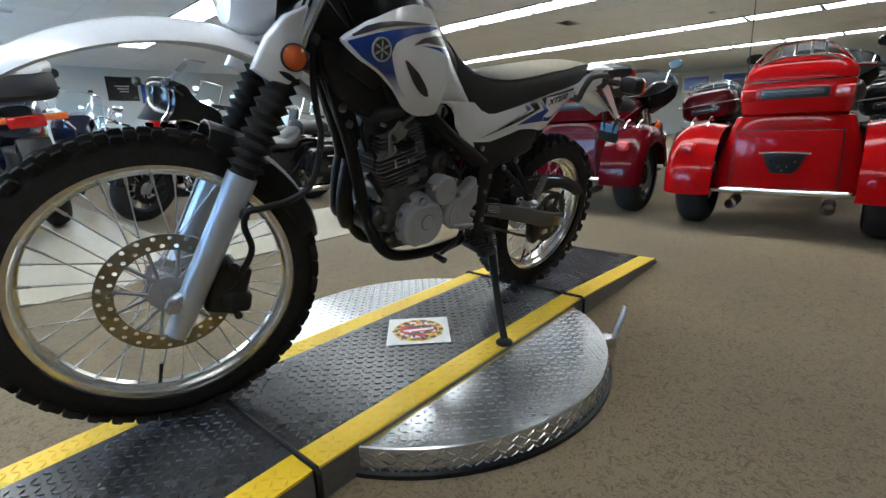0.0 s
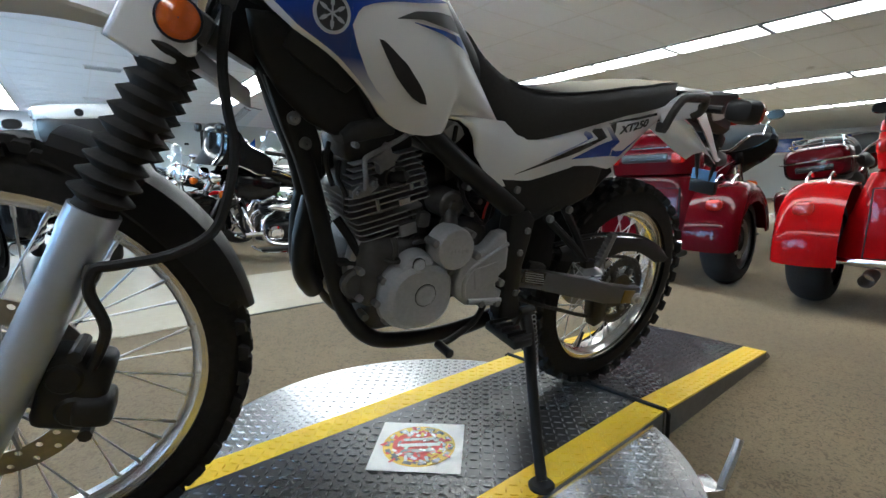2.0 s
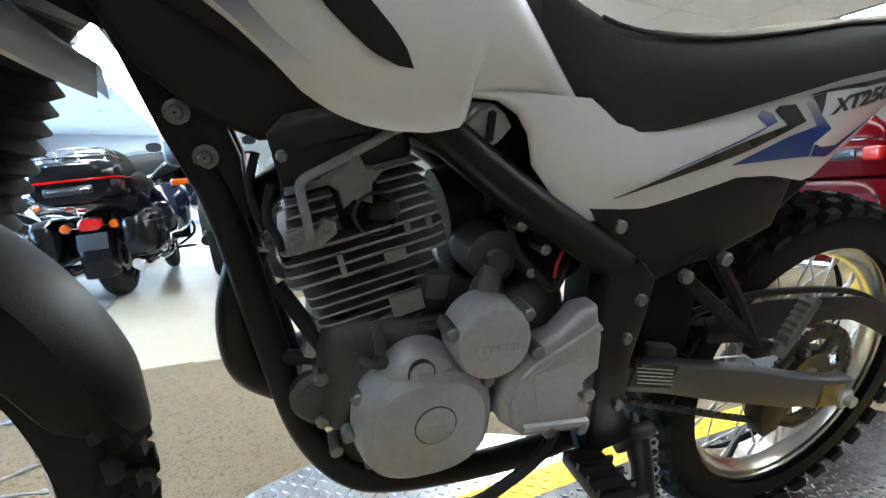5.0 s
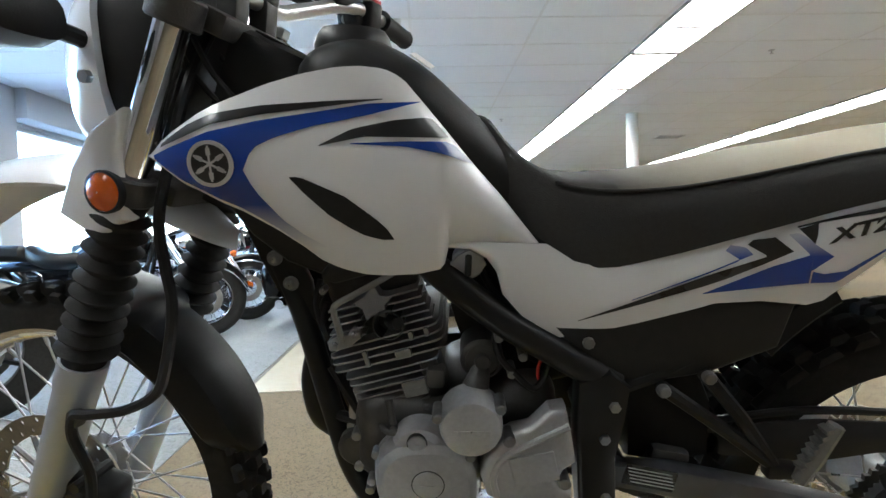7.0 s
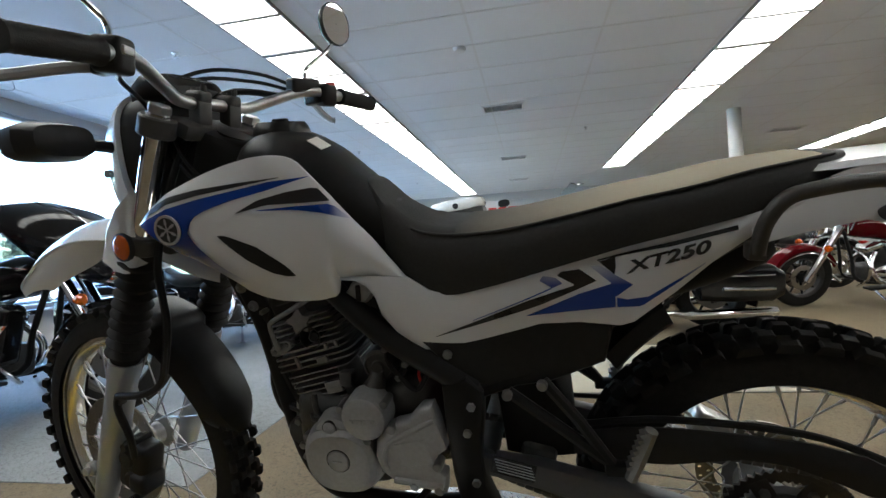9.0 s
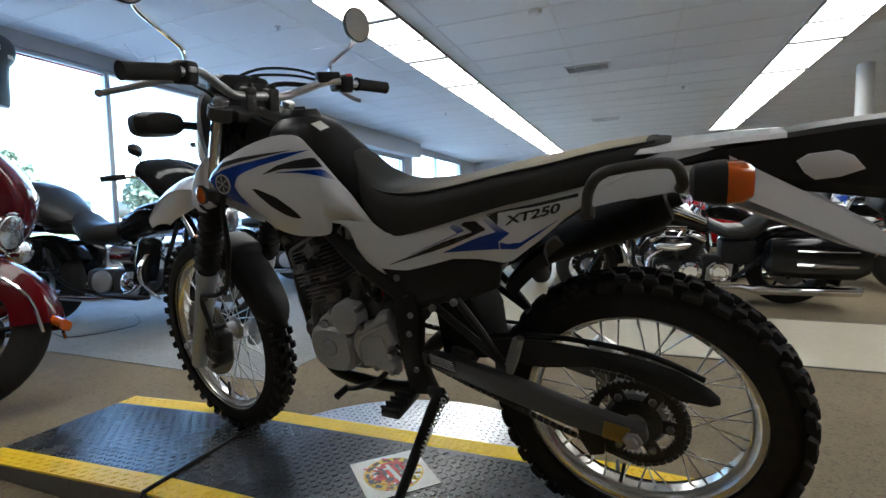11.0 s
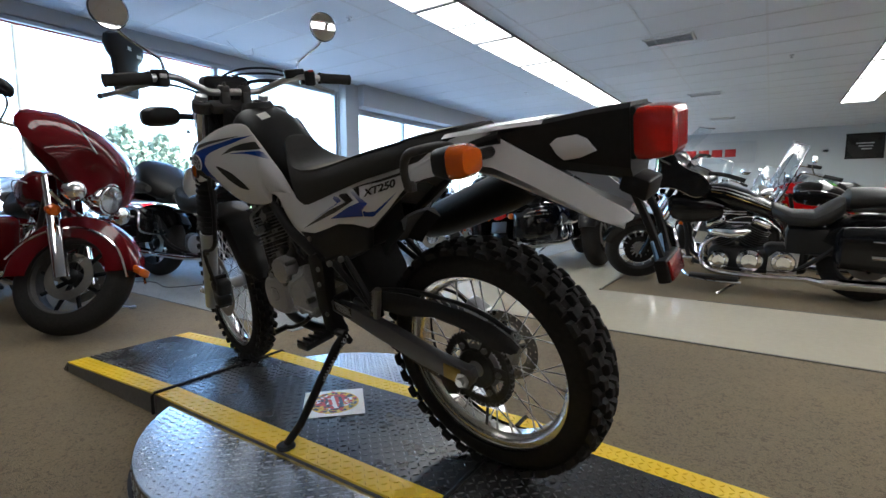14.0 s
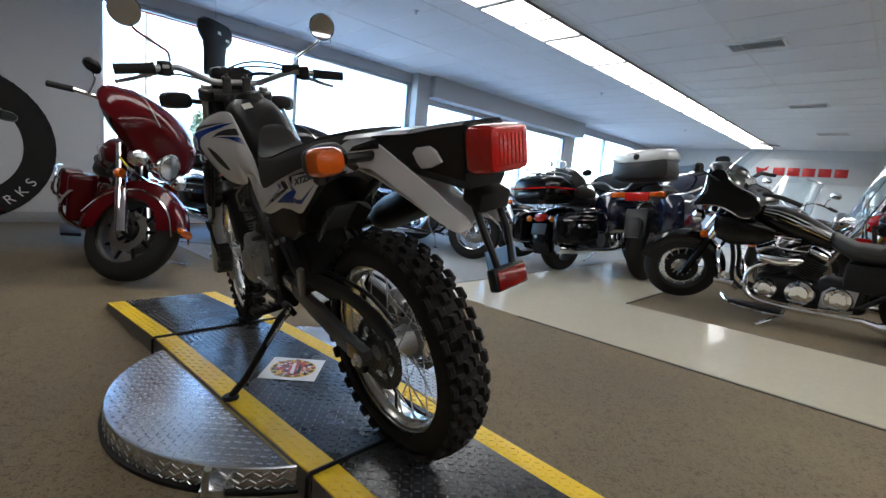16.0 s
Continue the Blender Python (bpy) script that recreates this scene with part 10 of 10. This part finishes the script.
# loose wire at the window head
wire = thing("loose_cable", "thin loose cable hanging under the ceiling", "cable", Matrix.Translation((-4.5, 3.15, 2.76)))
bm = B()
tube(bm, spline([(0.0, -0.25, 0.035), (0.02, -0.15, -0.04), (0, -0.02, -0.09), (0.02, 0.12, -0.06), (0.0, 0.13, 0.03)], 6), 0.005, 6)
part("cord", bm, STEEL, wire)
cc = thing("floor_cable", "thin dark cable lying on the carpet", "cable", Matrix.Translation((-3.6, 0.95, 0.006)))
bm = B()
tube(bm, spline([(0, 0, 0), (0.3, 0.25, 0), (0.7, 0.2, 0), (0.8, 0.6, 0), (0.4, 0.9, 0)], 6), 0.004, 6)
part("cord", bm, BLACK, cc)

tool = thing("spanner", "small steel spanner lying on the carpet", "tool", Matrix.Translation((-2.46, 0.585, 0.009)) @ Matrix.Rotation(radians(20), 4, "Z"))
bm = B()
tube(bm, [(-0.08, 0, 0), (0.06, 0, 0)], 0.006, 8)
part("shank", bm, STEEL, tool)
bm = B()
lathe(bm, [(0.012, -0.006), (0.024, -0.006), (0.024, 0.006), (0.012, 0.006)], Matrix.Translation((0.08, 0, 0)), 16)
part("jaw", bm, STEEL, tool)

# ---- outside the windows ----
ASPHALT = surf("asphalt", (0.17, 0.18, 0.195), 0.9, 0, 0.2, 30, 0.3, 80)
GRASS = surf("grass", (0.09, 0.13, 0.035), 0.9, 0, 0.3, 6, 0.6, 40)
BARK = surf("bark", (0.12, 0.09, 0.06), 0.9, 0, 0.3, 12, 0.8, 30)
LEAF = surf("leaves", (0.11, 0.135, 0.085), 0.6, 0, 0.4, 1.5, second=(0.15, 0.175, 0.11), amount=0.6)
SIDING = surf("pale_siding", (0.6, 0.58, 0.54), 0.7, 0, 0.06, 8)
bm = B()
box(bm, (-300.0, 0, -0.35), (589.4, 1200, 0.3))
solid("ground", bm, GRASS, "grass and verge beyond the forecourt", "ground", "structure")
bm = B()
box(bm, (-15.5, 5, -0.19), (19.6, 120, 0.04))
solid("road", bm, ASPHALT, "pale worn asphalt forecourt outside the windows", "road", "structure")


def tree(x, y, h, seed):
    rnd = random.Random(seed)
    t = thing("tree", "broad green leafy tree beyond the road", "tree", Matrix.Translation((x, y, -0.2)), "trees outside")
    bm = B()
    tube(bm, spline([(0, 0, 0), (0.1, 0.05, h * 0.25), (0.0, 0.15, h * 0.55), (0.1, 0.1, h * 0.8)], 4), [0.24 - 0.016 * k for k in range(13)], 10)
    tips = []
    for k in range(9):
        a = k * 2.4 + rnd.random()
        z0 = h * (0.3 + 0.05 * k)
        L_ = h * (0.36 - 0.02 * k)
        p1 = Vector((math.cos(a) * L_ * 0.5, math.sin(a) * L_ * 0.5, z0 + L_ * 0.35))
        p2 = Vector((math.cos(a) * L_, math.sin(a) * L_, z0 + L_ * 0.6))
        tube(bm, [(0, 0.1, z0), p1, p2], [0.09, 0.06, 0.02], 6)
        tips += [p1, p2, p2 * 0.75 + Vector((0, 0, h * 0.12))]
    tips += [Vector((0, 0, h * 0.85)), Vector((0.3, 0.2, h * 0.95))]
    part("trunk", bm, BARK, t)
    v, f = [], []
    for tip in tips:
        R_ = h * rnd.uniform(0.1, 0.17)
        for _ in range(170):
            d = Vector((rnd.gauss(0, 1), rnd.gauss(0, 1), rnd.gauss(0, 0.7)))
            p = tip + d.normalized() * R_ * rnd.uniform(0.35, 1.0) ** 0.5
            s = rnd.uniform(0.1, 0.2)
            u = Vector((rnd.gauss(0, 1), rnd.gauss(0, 1), rnd.gauss(0, 1))).normalized() * s
            w = u.cross(Vector((rnd.gauss(0, 1), rnd.gauss(0, 1), rnd.gauss(0, 1)))).normalized() * s * 0.7
            n = len(v)
            v += [p - u, p + w, p + u, p - w]
            f.append((n, n + 1, n + 2, n + 3))
    me = bpy.data.meshes.new("mesh")
    me.from_pydata(v, [], f)
    me.materials.append(LEAF)
    ob = new("crown", me)
    ob.parent = t
    return t


for k, (x, y, h) in enumerate(((-24, 10.0, 4.0), (-29, 14.4, 4.5), (-24, 19.2, 4.0), (-40, -6, 5.0))):
    tree(x, y, h, k)


def parked_car(x, y, turn_, paint, label):
    t = thing("parked_car", label, "car", Matrix.Translation((x, y, -0.168)) @ Matrix.Rotation(radians(turn_), 4, "Z"), "cars outside")
    bm = B()
    body(bm, [(-2.15, 0.55, 0.55, 0.2), (-2.05, 0.6, 0.8, 0.3), (-1.2, 0.66, 0.88, 0.36), (0.8, 0.68, 0.88, 0.38), (1.9, 0.66, 0.84, 0.34), (2.15, 0.6, 0.6, 0.22)], 20, 4)
    part("body", bm, paint, t)
    bm = B()
    body(bm, [(-1.1, 1.02, 0.7, 0.05), (-0.5, 1.2, 0.68, 0.24), (0.7, 1.22, 0.68, 0.25), (1.5, 1.04, 0.68, 0.06)], 18, 4)
    part("cabin", bm, INK, t, "dark glazed cabin")
    bm = B()
    box(bm, (0.1, 0, 1.455), (1.3, 1.1, 0.05), (0, 0, 0), 0.02)
    part("roof", bm, paint, t)
    for wx in (-1.35, 1.35):
        for wy in (-0.8, 0.8):
            w = new("wheel")
            w.parent = t
            w.matrix_basis = Matrix.Translation((wx, wy, 0.32)) @ Matrix.Rotation(radians(90), 4, "X")
            bm = B()
            lathe(bm, [(0.2, 0.1), (0.3, 0.1), (0.32, 0.06), (0.32, -0.06), (0.3, -0.1), (0.2, -0.1)], None, 28)
            part("tyre", bm, RUBBER, w)
            bm = B()
            lathe(bm, [(0.001, 0.09), (0.2, 0.08), (0.2, -0.08), (0.001, -0.09)], None, 24)
            part("rim", bm, ALLOY, w)


parked_car(-22, 8.1, 84, BRIGHT_RED, "red car parked on the forecourt outside")
parked_car(-15.6, 4.0, 92, WHITE_GLOSS, "white car parked on the forecourt outside")
parked_car(-16.0, 14.5, 95, NAVY, "blue car parked across the forecourt")
# street pole and sign frame, low pale building
pole = thing("utility_pole", "grey utility pole beside the road", "pole", Matrix.Translation((-19, 5.2, -0.2)))
bm = B()
tube(bm, [(0, 0, 0), (0, 0, 9)], [0.16, 0.11], 12)
part("shaft", bm, BARK, pole)
bm = B()
box(bm, (0, 0, 8.2), (0.12, 2.2, 0.14), (0, 0, 0), 0.01)
part("cross_arm", bm, BARK, pole)
hs = thing("pale_building", "low pale building with dark windows across the road", "building", Matrix.Translation((-44, 20, -0.2)))
bm = B()
box(bm, (0, 0, 2.0), (9, 22, 4.0))
part("wall", bm, SIDING, hs)
bm = B()
box(bm, (0, 0, 4.15), (9.6, 22.6, 0.3), (0, 0, 0), 0.03)
part("roof", bm, BACKPLATE, hs)
for k in range(6):
    bm = B()
    box(bm, (4.52, -8.5 + 3.4 * k, 1.9), (0.06, 1.6, 1.5), (0, 0, 0), 0.01)
    part("window", bm, INK, hs)
